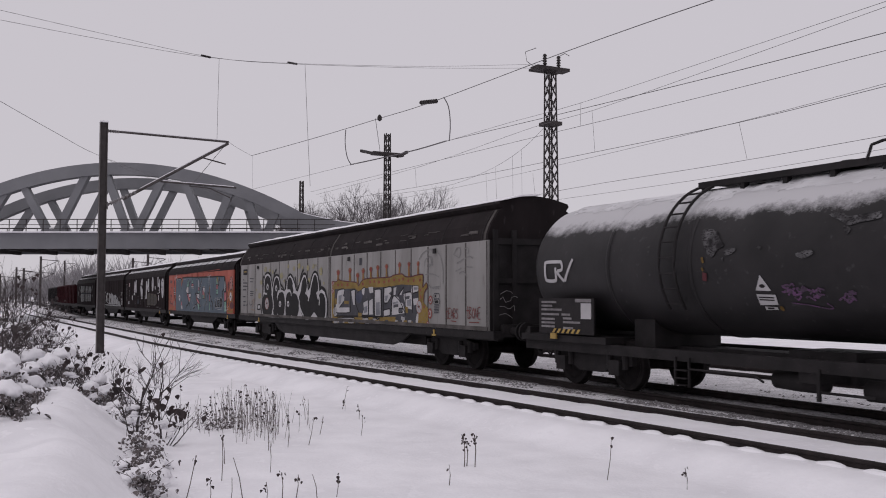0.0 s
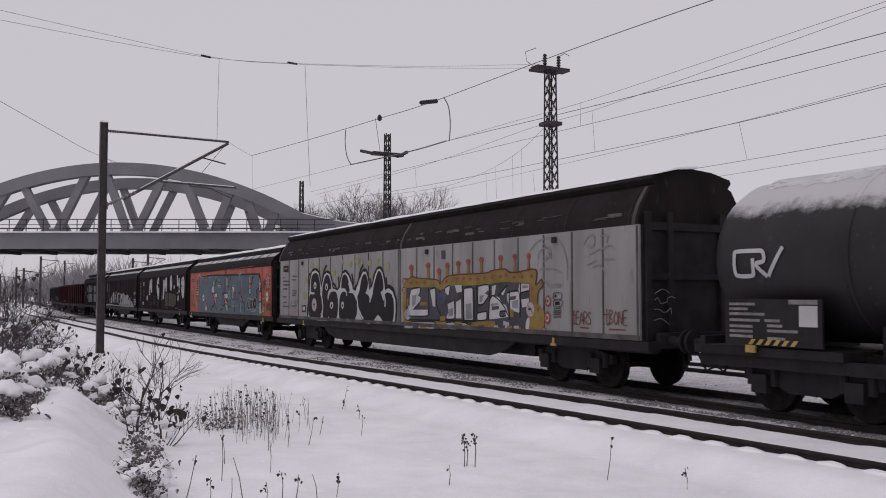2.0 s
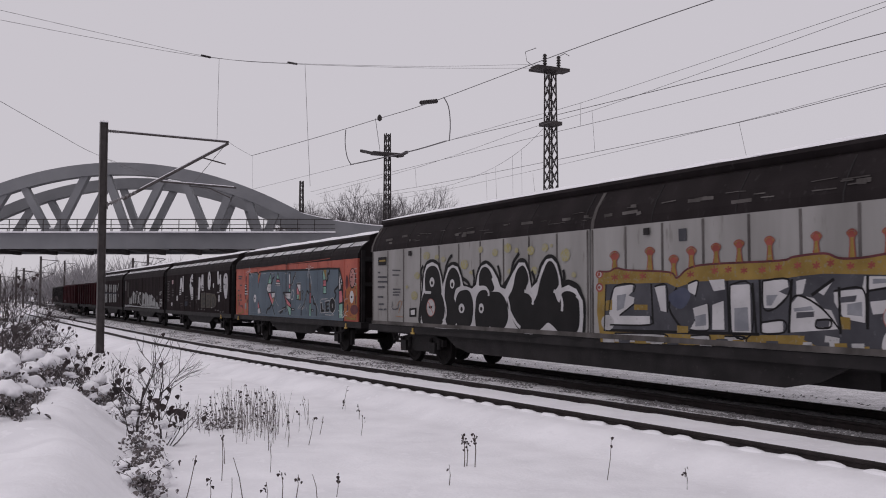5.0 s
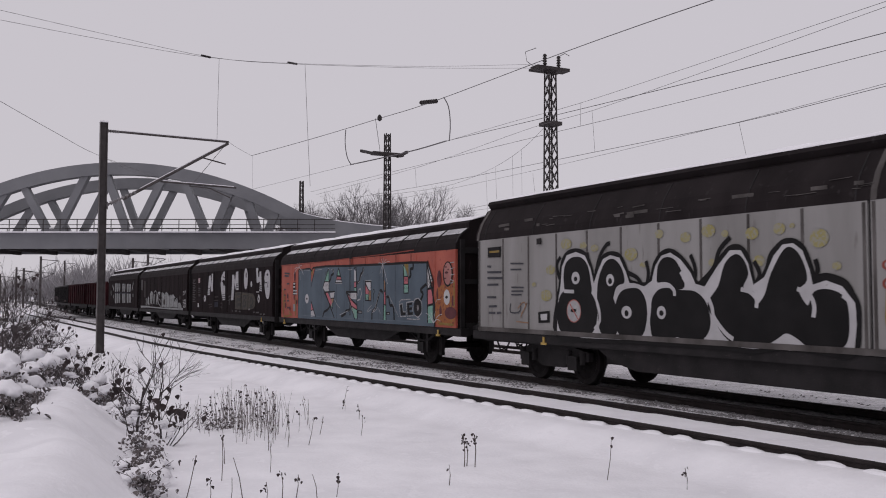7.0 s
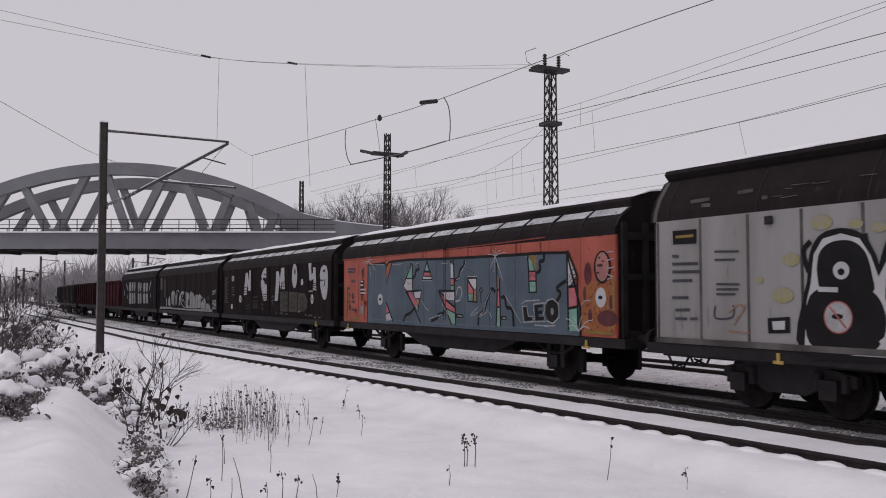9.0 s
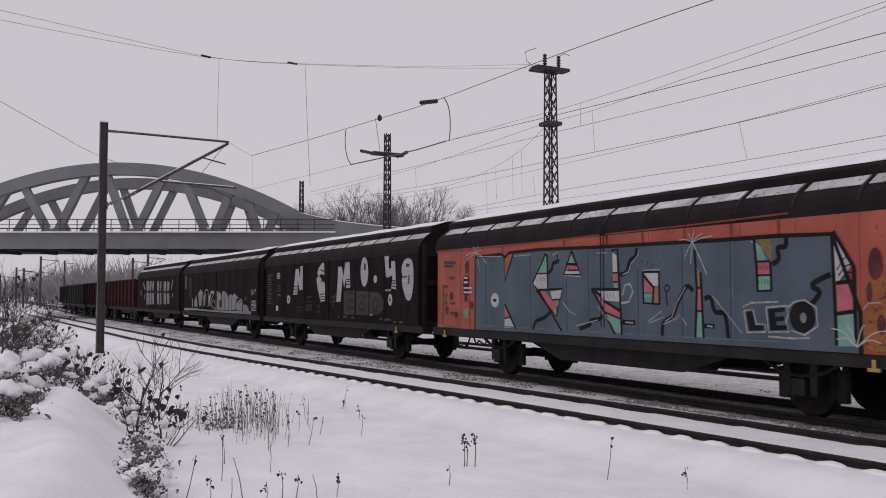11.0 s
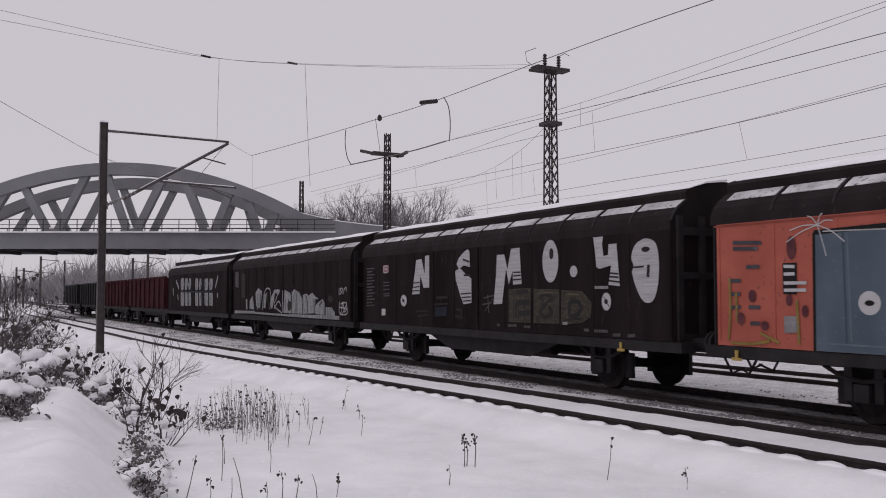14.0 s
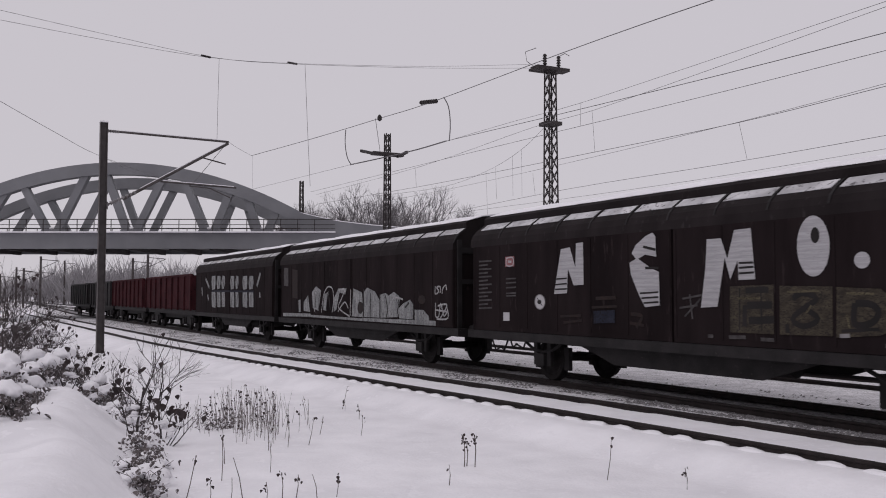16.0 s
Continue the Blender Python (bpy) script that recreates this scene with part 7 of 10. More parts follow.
paint(striped_wagon, "smeared_letter", P_PALE, 1, [('p', [(3.3, 2.76), (3.88, 2.74), (3.92, 2.43), (3.78, 2.19), (3.29, 2.17), (3.19, 2.48)])], "pale smeared paint between ribs")
paint(striped_wagon, "smeared_letter", P_PALE, 1, [('p', [(3.24, 2.06), (3.88, 2.1), (3.95, 1.72), (3.93, 1.41), (3.29, 1.42), (3.25, 1.78)])], "pale smeared paint between ribs")
paint(striped_wagon, "paint_line", P_DARK, 1.5, [('s', 0.05, [(3.37, 2.61), (3.54, 2.26)]), ('s', 0.05, [(3.52, 1.95), (3.44, 1.51)])])
paint(striped_wagon, "paint_line", P_PALE, 1, [('s', 0.17, [(-4.43, 2.76), (-3.66, 2.32)])])
paint(striped_wagon, "paint_line", P_PALE, 1, [('s', 0.17, [(4.4, 2.3), (4.91, 2.85)])])
paint(striped_wagon, "paint_line", P_PALE, 1, [('s', 0.17, [(-3.97, 1.96), (-3.79, 1.69)])])
paint(striped_wagon, "paint_line", P_PALE, 1, [('s', 0.17, [(4.82, 2.04), (4.86, 1.82)])])
paint(striped_wagon, "paint_line", P_PALE, 1, [('s', 0.17, [(-5.18, 2.33), (-5.07, 1.91)])])
paint(striped_wagon, "blue_line", P_BLUEDIM, 1.5, [('s', 0.08, [(-3.2, 2.13), (3.94, 2.08)])])
paint(orange_wagon, "paint_line", P_CHALK, 4.0, [('s', 0.03, [(3.7, 1.65), (3.9, 1.67), (3.96, 1.44), (4.15, 1.44), (4.15, 1.32), (3.77, 1.3), (3.7, 1.65)])])
paint(orange_wagon, "paint_line", P_CHALK, 4.0, [('s', 0.03, [(4.17, 1.71), (4.58, 1.74), (4.6, 1.6), (4.56, 1.49), (4.62, 1.34), (4.21, 1.32), (4.17, 1.71)])])
paint(orange_wagon, "paint_line", P_CHALK, 4.0, [('s', 0.03, [(4.6, 1.71), (4.72, 1.8), (4.92, 1.83), (5.13, 1.72), (5.15, 1.44), (4.91, 1.3), (4.66, 1.36)])])
paint(orange_wagon, "paint_line", P_CHALK, 4.0, [('s', 0.03, [(4.21, 1.25), (4.71, 1.24), (5.01, 1.26)])])
paint(orange_wagon, "paint_line", P_CHALK, 4.0, [('s', 0.03, [(3.68, 1.71), (3.84, 1.78), (4.42, 1.8)])])
paint(orange_wagon, "letter", P_BLACK, 4.2, [('p', [(3.75, 1.64), (3.88, 1.65), (3.94, 1.42), (4.11, 1.42), (4.1, 1.35), (3.81, 1.33)])], "small black sprayed letter")
paint(orange_wagon, "letter", P_BLACK, 4.2, [('p', [(4.21, 1.68), (4.54, 1.71), (4.54, 1.65), (4.34, 1.63), (4.35, 1.56), (4.52, 1.58), (4.52, 1.51), (4.36, 1.49), (4.37, 1.43), (4.58, 1.44), (4.57, 1.37), (4.25, 1.35)])], "small black sprayed letter")
paint(orange_wagon, "letter", P_BLACK, 4.2, [('e', 4.87, 1.57, 0.24, 0.24)])
paint(orange_wagon, "hole", P_GREY, 4.8, [('e', 4.89, 1.56, 0.06, 0.08)])
paint(tank, "tag_lamp_mark", P_PURPLE, 1, [('s', 0.03, [(-0.17, 2.04), (-0.1, 2.08), (-0.07, 2.04)])], "faded purple tag")
paint(tank, "tag_lamp_mark", P_PURPLE, 1, [('s', 0.03, [(0.23, 1.86), (0.32, 1.9), (0.37, 1.88)])], "faded purple tag")
paint(tank, "tag_lamp_mark", P_PURPLE, 1, [('s', 0.03, [(-0.22, 2.04), (-0.19, 1.98), (-0.06, 2.01)])], "faded purple tag")
paint(tank, "tag_lamp_mark", P_PURPLE, 1, [('s', 0.03, [(0.2, 1.98), (0.24, 1.96), (0.33, 1.95)])], "faded purple tag")
paint(tank, "tag_lamp_mark", P_PURPLE, 1, [('s', 0.03, [(0.25, 1.99), (0.31, 1.97), (0.39, 2.01)])], "faded purple tag")
paint(tank, "tag_lamp_mark", P_PURPLE, 1, [('s', 0.03, [(-0.01, 2.02), (0.06, 1.97), (0.13, 2.03)])], "faded purple tag")
paint(tank, "tag_lamp_mark", P_PURPLE, 1, [('s', 0.03, [(0.24, 1.91), (0.3, 1.86), (0.37, 1.91)])], "faded purple tag")
paint(tank, "tag_lamp_mark", P_PURPLE, 1, [('s', 0.03, [(0.05, 1.95), (0.1, 1.98), (0.22, 1.98)])], "faded purple tag")
paint(tank, "tag_lamp_mark", P_PURPLE, 1, [('s', 0.03, [(-0.34, 1.95), (-0.29, 1.95), (-0.2, 1.96)])], "faded purple tag")
paint(tank, "tag_lamp_mark", P_PURPLE, 1, [('s', 0.03, [(0.32, 1.97), (0.39, 2.0), (0.47, 1.98)])], "faded purple tag")
paint(tank, "tag_lamp_mark", P_PURPLE, 1, [('s', 0.03, [(-0.14, 1.91), (-0.09, 1.9), (0.04, 1.94)])], "faded purple tag")
paint(tank, "tag_lamp_mark", P_PURPLE, 1, [('s', 0.03, [(-0.3, 2.03), (-0.22, 2.01), (-0.18, 2.03)])], "faded purple tag")
paint(tank, "tag_lamp_mark", P_PURPLE, 1, [('s', 0.03, [(-0.24, 1.98), (-0.21, 1.95), (-0.08, 1.94)])], "faded purple tag")
paint(tank, "tag_lamp_mark", P_PURPLE, 1, [('s', 0.03, [(0.09, 1.85), (0.14, 1.88), (0.25, 1.82)])], "faded purple tag")
paint(tank, "tag_lamp_mark", P_PURPLE, 1, [('s', 0.03, [(-0.12, 1.87), (-0.07, 1.83), (0.01, 1.89)])], "faded purple tag")
paint(tank, "tag_lamp_mark", P_PURPLE, 1, [('s', 0.03, [(-0.04, 2.02), (-0.0, 1.95), (0.1, 2.05)])], "faded purple tag")
paint(tank, "tag_lamp_mark", P_PURPLE, 1, [('s', 0.03, [(-0.31, 2.04), (-0.22, 2.06), (-0.17, 2.06)])], "faded purple tag")
paint(tank, "tag_lamp_mark", P_PURPLE, 1, [('s', 0.03, [(0.3, 1.93), (0.36, 1.98), (0.4, 1.95)])], "faded purple tag")
paint(tank, "tag_lamp_mark", P_PURPLE, 1, [('s', 0.03, [(0.12, 2.0), (0.15, 2.0), (0.22, 1.95)])], "faded purple tag")
paint(tank, "tag_lamp_mark", P_PURPLE, 1, [('s', 0.03, [(-0.28, 1.97), (-0.19, 1.98), (-0.1, 1.96)])], "faded purple tag")
paint(tank, "tag_lamp_mark", P_PURPLE, 1, [('s', 0.03, [(-0.19, 1.98), (-0.15, 1.99), (-0.08, 1.94)])], "faded purple tag")
paint(tank, "tag_lamp_mark", P_PURPLE, 1, [('s', 0.03, [(0.19, 1.92), (0.24, 1.96), (0.32, 1.94)])], "faded purple tag")
paint(tank, "tag_lamp_mark", P_PURPLE, 1, [('s', 0.03, [(-0.23, 1.9), (-0.16, 1.96), (-0.06, 1.89)])], "faded purple tag")
paint(tank, "tag_lamp_mark", P_PURPLE, 1, [('s', 0.03, [(0.3, 1.93), (0.38, 1.91), (0.45, 1.91)])], "faded purple tag")
paint(tank, "tag_lamp_mark", P_PURPLE, 1, [('s', 0.03, [(0.0, 2.02), (0.03, 1.97), (0.15, 1.98)])], "faded purple tag")
paint(tank, "tag_lamp_mark", P_PURPLE, 1, [('s', 0.03, [(-0.14, 1.93), (-0.07, 1.91), (0.02, 1.92)])], "faded purple tag")
paint(tank, "tag_lamp_mark", P_PURPLE, 1, [('s', 0.03, [(0.81, 1.85), (0.82, 1.79), (0.95, 1.87)])], "faded purple tag")
paint(tank, "tag_lamp_mark", P_PURPLE, 1, [('s', 0.03, [(0.84, 1.79), (0.93, 1.85), (0.97, 1.82)])], "faded purple tag")
paint(tank, "tag_lamp_mark", P_PURPLE, 1, [('s', 0.03, [(0.86, 1.85), (0.92, 1.89), (0.97, 1.84)])], "faded purple tag")
paint(tank, "tag_lamp_mark", P_PURPLE, 1, [('s', 0.03, [(0.8, 1.8), (0.87, 1.86), (0.94, 1.83)])], "faded purple tag")
paint(tank, "tag_lamp_mark", P_PURPLE, 1, [('s', 0.03, [(0.89, 1.96), (0.95, 1.92), (1.01, 1.95)])], "faded purple tag")
paint(tank, "tag_lamp_mark", P_PURPLE, 1, [('s', 0.03, [(0.89, 1.94), (0.96, 1.96), (1.0, 1.91)])], "faded purple tag")
paint(tank, "tag_lamp_mark", P_PURPLE, 1, [('s', 0.03, [(0.79, 1.88), (0.84, 1.93), (0.89, 1.87)])], "faded purple tag")
paint(tank, "tag_lamp_mark", P_PURPLE, 1, [('s', 0.03, [(0.85, 1.86), (0.9, 1.88), (0.96, 1.85)])], "faded purple tag")
paint(tank, "tag_lamp_mark", P_PURPLE, 1, [('s', 0.03, [(0.67, 1.82), (0.77, 1.87), (0.78, 1.82)])], "faded purple tag")
paint(tank, "tag_lamp_mark", P_PURPLE, 1, [('s', 0.03, [(0.86, 1.92), (0.9, 1.92), (1.0, 1.94)])], "faded purple tag")
paint(tank, "tag_lamp_mark", P_PURPLE, 1, [('s', 0.02, [(-0.24, 1.78), (0.09, 1.75), (0.39, 1.7), (0.51, 1.71), (0.43, 1.78)])])
paint(tank, "snow_dust", P_DUST, 0.5, [('c', [(-2.07, 2.98), (-1.97, 3.06), (-1.7, 3.0), (-1.58, 2.85), (-1.48, 2.74), (-1.62, 2.67), (-1.73, 2.55), (-1.86, 2.62), (-1.95, 2.77)])], "thin blown snow")
paint(tank, "snow_dust", P_DUST, 0.5, [('c', [(-1.45, 2.66), (-1.22, 2.69), (-1.25, 2.61), (-1.43, 2.57)])], "thin blown snow")
paint(tank, "snow_dust", P_DUST, 0.5, [('c', [(0.55, 3.11), (0.76, 3.13), (0.91, 3.06), (1.2, 3.08), (1.42, 3.09), (1.45, 2.99), (1.12, 2.95), (0.95, 2.92), (0.77, 3.01)])], "thin blown snow")
paint(tank, "snow_dust", P_DUST, 0.5, [('c', [(0.03, 2.54), (0.3, 2.59), (0.36, 2.53), (0.16, 2.46)])], "thin blown snow")
paint(tank, "snow_dust", P_DUST, 0.5, [('c', [(-0.76, 2.69), (-0.67, 2.7), (-0.68, 2.63)])], "thin blown snow")
paint(tank, "snow_dust", P_DUST, 0.5, [('c', [(0.85, 2.93), (0.99, 2.87), (0.94, 2.79)])], "thin blown snow")
paint(tank, "snow_dust", P_DUST, 0.5, [('c', [(-1.53, 2.52), (-1.48, 2.54), (-1.49, 2.47)])], "thin blown snow")
paint(tank, "placard", P_WHITE, 1, [('p', [(-0.87, 1.98), (-0.55, 1.97), (-0.71, 2.23)]), ('p', [(-0.88, 1.92), (-0.49, 1.91), (-0.51, 1.75), (-0.89, 1.74)]), ('p', [(-0.81, 1.72), (-0.56, 1.71), (-0.56, 1.67), (-0.82, 1.66)])], "white placard")
paint(tank, "placard_mark", P_DARK, 2, [('e', -0.71, 2.05, 0.06, 0.03), ('s', 0.02, [(-0.85, 1.87), (-0.54, 1.86)]), ('s', 0.02, [(-0.86, 1.83), (-0.55, 1.82)]), ('s', 0.03, [(-0.77, 1.69), (-0.63, 1.69)])])
# Yellow and red lamps by the ladder, drawn as dim flat strokes.
paint(tank, "tag_lamp_mark", P_AMBERDIM, 1, [('s', 0.05, [(-1.98, 2.56), (-1.95, 2.46)]), ('s', 0.04, [(-1.99, 2.38), (-1.96, 2.32)])])
paint(tank, "tag_lamp_mark", P_MAROON, 1, [('s', 0.1, [(-1.93, 2.29), (-1.96, 2.15)])])
paint(tank, "tag_lamp_mark", P_AMBERDIM, 1, [('e', -0.48, 1.69, 0.04, 0.04)])
paint(orange_wagon, "paint_patch", P_GREEN, 2, [('p', [(-1.99, 2.8), (-1.89, 2.38), (-2.36, 2.39), (-2.2, 2.61)])])
paint(orange_wagon, "paint_patch", P_GREEN, 2, [('p', [(-1.85, 1.64), (-1.61, 1.69), (-1.58, 1.46)])])
paint(orange_wagon, "paint_patch", P_GREEN, 2, [('p', [(-1.04, 2.79), (-0.93, 2.56), (-1.14, 2.56)])])
paint(orange_wagon, "paint_patch", P_GREEN, 2, [('p', [(0.34, 2.15), (0.48, 2.14), (0.48, 2.02), (0.37, 2.03)])])
paint(orange_wagon, "paint_patch", P_GREEN, 2, [('p', [(0.09, 1.55), (0.56, 1.43), (0.55, 1.16), (0.37, 1.17)])])
paint(orange_wagon, "paint_patch", P_GREEN, 2, [('p', [(1.25, 1.93), (1.49, 1.93), (1.47, 1.77), (1.26, 1.77)])])
paint(orange_wagon, "paint_patch", P_GREEN, 2, [('p', [(2.65, 1.61), (2.78, 1.61), (2.75, 1.18), (2.6, 1.18)])])
paint(orange_wagon, "paint_patch", P_GREEN, 2, [('p', [(3.97, 2.76), (4.09, 2.66), (4.19, 2.46), (3.98, 2.44)])])
paint(orange_wagon, "paint_patch", P_GREEN, 2, [('p', [(4.0, 2.21), (4.28, 2.21), (4.27, 2.0), (4.01, 1.98)])])
paint(orange_wagon, "paint_patch", P_WHITE, 2, [('p', [(-2.38, 2.37), (-1.91, 2.37), (-1.89, 2.04), (-2.26, 2.02), (-2.49, 2.17)])])
paint(orange_wagon, "paint_patch", P_WHITE, 2, [('p', [(-1.8, 1.99), (-1.38, 2.02), (-1.44, 1.83), (-1.73, 1.81)])])
paint(orange_wagon, "paint_patch", P_WHITE, 2, [('p', [(-1.24, 2.41), (-0.76, 2.41), (-0.74, 2.34), (-1.28, 2.34)])])
paint(orange_wagon, "paint_patch", P_WHITE, 2, [('p', [(0.32, 2.74), (0.45, 2.68), (0.47, 2.35), (0.33, 2.36)])])
paint(orange_wagon, "paint_patch", P_WHITE, 2, [('p', [(-0.23, 1.98), (0.53, 1.99), (0.54, 1.78), (0.06, 1.8)])])
paint(orange_wagon, "paint_patch", P_WHITE, 2, [('p', [(1.24, 2.32), (1.64, 2.31), (1.65, 2.07), (1.51, 2.07)])])
paint(orange_wagon, "paint_patch", P_WHITE, 2, [('p', [(-3.67, 1.35), (-3.45, 1.39), (-3.22, 1.17), (-3.67, 1.15)])])
paint(orange_wagon, "paint_patch", P_PINK, 2, [('p', [(-2.34, 2.01), (-2.0, 2.0), (-1.61, 1.67), (-1.71, 1.52), (-1.95, 1.67)])])
paint(orange_wagon, "paint_patch", P_PINK, 2, [('p', [(-1.16, 2.54), (-0.84, 2.53), (-0.78, 2.43), (-1.22, 2.43)])])
paint(orange_wagon, "paint_patch", P_PINK, 2, [('p', [(0.33, 2.33), (0.47, 2.32), (0.47, 2.18), (0.34, 2.18)])])
paint(orange_wagon, "paint_patch", P_PINK, 2, [('p', [(-0.19, 1.93), (0.06, 1.77), (0.54, 1.61), (0.56, 1.45), (0.21, 1.5), (-0.03, 1.69)])])
paint(orange_wagon, "paint_patch", P_PINK, 2, [('p', [(1.24, 2.25), (1.51, 2.04), (1.47, 1.94), (1.25, 1.96)])])
paint(orange_wagon, "paint_patch", P_PINK, 2, [('p', [(2.62, 2.02), (2.74, 2.02), (2.75, 1.65), (2.64, 1.64)])])
paint(orange_wagon, "paint_patch", P_PINK, 2, [('p', [(3.98, 2.43), (4.26, 2.43), (4.27, 2.24), (4.0, 2.23)])])
paint(orange_wagon, "paint_patch", P_PINK, 2, [('p', [(-3.67, 1.65), (-3.47, 1.42), (-3.67, 1.38)])])
paint(orange_wagon, "paint_patch", P_RUSTSOFT, 2, [('p', [(-1.73, 1.79), (-1.44, 1.81), (-1.5, 1.67), (-1.61, 1.67)])])
paint(orange_wagon, "paint_patch", P_RUSTSOFT, 2, [('p', [(1.52, 2.04), (1.65, 2.06), (1.64, 1.76), (1.5, 1.76)])])
paint(orange_wagon, "paint_patch", P_RUSTSOFT, 2, [('p', [(2.61, 2.42), (2.7, 2.3), (2.7, 2.06), (2.62, 2.06)])])
paint(orange_wagon, "paint_patch", P_ORANGE, 2, [('p', [(-3.75, 2.91), (-3.25, 2.89), (-3.46, 2.65), (-3.63, 2.39)])])
paint(orange_wagon, "paint_patch", P_YELLOW, 2, [('p', [(-3.67, 2.79), (-3.45, 2.81), (-3.57, 2.59)])])
paint(orange_wagon, "paint_patch", P_YELLOW, 2, [('p', [(3.99, 2.8), (4.28, 2.81), (4.3, 2.41), (4.19, 2.57), (4.09, 2.68)])])
paint(orange_wagon, "paint_line", P_BLACK, 3, [('s', 0.055, [(-3.69, 2.86), (-3.66, 2.22), (-3.29, 2.85)])])
paint(orange_wagon, "paint_line", P_BLACK, 3, [('s', 0.055, [(-3.66, 1.7), (-3.19, 1.15)])])
paint(orange_wagon, "paint_line", P_BLACK, 3, [('s', 0.055, [(-1.94, 2.85), (-2.49, 2.18), (-2.28, 2.02), (-1.36, 2.04), (-1.58, 1.46), (-1.9, 1.67), (-2.34, 2.02)])])
paint(orange_wagon, "paint_line", P_BLACK, 3, [('s', 0.055, [(-2.26, 2.02), (-1.39, 1.15)])])
paint(orange_wagon, "paint_line", P_BLACK, 3, [('s', 0.055, [(-1.92, 2.83), (-1.9, 2.04)])])
paint(orange_wagon, "paint_line", P_BLACK, 3, [('s', 0.055, [(-1.02, 2.83), (-0.71, 2.33), (-1.31, 2.34), (-1.02, 2.83)])])
paint(orange_wagon, "paint_line", P_BLACK, 3, [('s', 0.055, [(-1.22, 2.56), (-0.83, 2.54)])])
paint(orange_wagon, "paint_line", P_BLACK, 3, [('s', 0.055, [(0.29, 2.77), (0.48, 2.8), (0.54, 2.0), (0.59, 1.15)])])
paint(orange_wagon, "paint_line", P_BLACK, 3, [('s', 0.055, [(-0.36, 2.03), (0.54, 2.02)])])
paint(orange_wagon, "paint_line", P_BLACK, 3, [('s', 0.055, [(-0.36, 2.03), (-0.03, 1.69), (0.38, 1.15)])])
paint(orange_wagon, "paint_line", P_BLACK, 3, [('s', 0.055, [(1.22, 2.34), (1.66, 2.33), (1.67, 1.74), (1.23, 1.76), (1.22, 2.34)])])
paint(orange_wagon, "paint_line", P_BLACK, 3, [('s', 0.055, [(1.24, 2.27), (1.52, 2.04), (1.48, 1.76)])])
paint(orange_wagon, "paint_line", P_BLACK, 3, [('s', 0.055, [(2.59, 2.69), (2.63, 2.01), (2.58, 1.17)])])
paint(orange_wagon, "paint_line", P_BLACK, 3, [('s', 0.055, [(2.73, 2.3), (2.78, 1.17)])])
paint(orange_wagon, "paint_line", P_BLACK, 3, [('s', 0.055, [(3.94, 2.8), (3.98, 2.4), (4.0, 1.97), (4.28, 1.97), (4.27, 2.43)])])
paint(orange_wagon, "paint_line", P_BLACK, 3, [('s', 0.055, [(0.06, 1.79), (0.55, 1.6)])])
paint(orange_wagon, "paint_line", P_BLACK, 3, [('s', 0.055, [(-0.28, 2.0), (-0.03, 1.9)])])
paint(orange_wagon, "paint_line", P_DARK, 3, [('s', 0.035, [(-2.36, 2.38), (-1.9, 2.38)])])
paint(orange_wagon, "paint_line", P_DARK, 3, [('s', 0.035, [(-1.73, 1.81), (-1.42, 1.82)])])
paint(orange_wagon, "paint_line", P_DARK, 3, [('s', 0.035, [(-1.17, 2.43), (-0.76, 2.42)])])
paint(orange_wagon, "paint_line", P_DARK, 3, [('s', 0.035, [(0.33, 2.34), (0.48, 2.34)])])
paint(orange_wagon, "paint_line", P_DARK, 3, [('s', 0.035, [(0.34, 2.16), (0.48, 2.16)])])
paint(orange_wagon, "paint_line", P_DARK, 3, [('s', 0.035, [(0.09, 1.57), (0.56, 1.45)])])
paint(orange_wagon, "paint_line", P_DARK, 3, [('s', 0.035, [(2.63, 2.03), (2.74, 2.03)])])
paint(orange_wagon, "paint_line", P_DARK, 3, [('s', 0.035, [(2.64, 1.63), (2.78, 1.63)])])
paint(orange_wagon, "paint_line", P_DARK, 3, [('s', 0.035, [(3.98, 2.44), (4.27, 2.44)])])
paint(orange_wagon, "paint_line", P_DARK, 3, [('s', 0.035, [(4.0, 2.22), (4.28, 2.22)])])
paint(orange_wagon, "paint_line", P_DARK, 3, [('s', 0.035, [(-3.67, 1.37), (-3.45, 1.4)])])
paint(orange_wagon, "hatch_line", P_DARK, 3.2, [('s', 0.012, [(-2.38, 2.31), (-2.32, 2.2)])])
paint(orange_wagon, "hatch_line", P_DARK, 3.2, [('s', 0.012, [(-2.29, 2.31), (-2.23, 2.2)])])
paint(orange_wagon, "hatch_line", P_DARK, 3.2, [('s', 0.012, [(-2.21, 2.31), (-2.15, 2.2)])])
paint(orange_wagon, "hatch_line", P_DARK, 3.2, [('s', 0.012, [(-2.13, 2.3), (-2.07, 2.2)])])
paint(orange_wagon, "hatch_line", P_DARK, 3.2, [('s', 0.012, [(-2.05, 2.3), (-1.99, 2.2)])])
paint(orange_wagon, "hatch_line", P_DARK, 3.2, [('s', 0.012, [(-0.15, 1.94), (-0.1, 1.84)])])
paint(orange_wagon, "hatch_line", P_DARK, 3.2, [('s', 0.012, [(-0.05, 1.94), (-0.0, 1.84)])])
paint(orange_wagon, "hatch_line", P_DARK, 3.2, [('s', 0.012, [(0.04, 1.94), (0.09, 1.84)])])
paint(orange_wagon, "hatch_line", P_DARK, 3.2, [('s', 0.012, [(0.14, 1.94), (0.19, 1.84)])])
paint(orange_wagon, "hatch_line", P_DARK, 3.2, [('s', 0.012, [(0.24, 1.94), (0.28, 1.84)])])
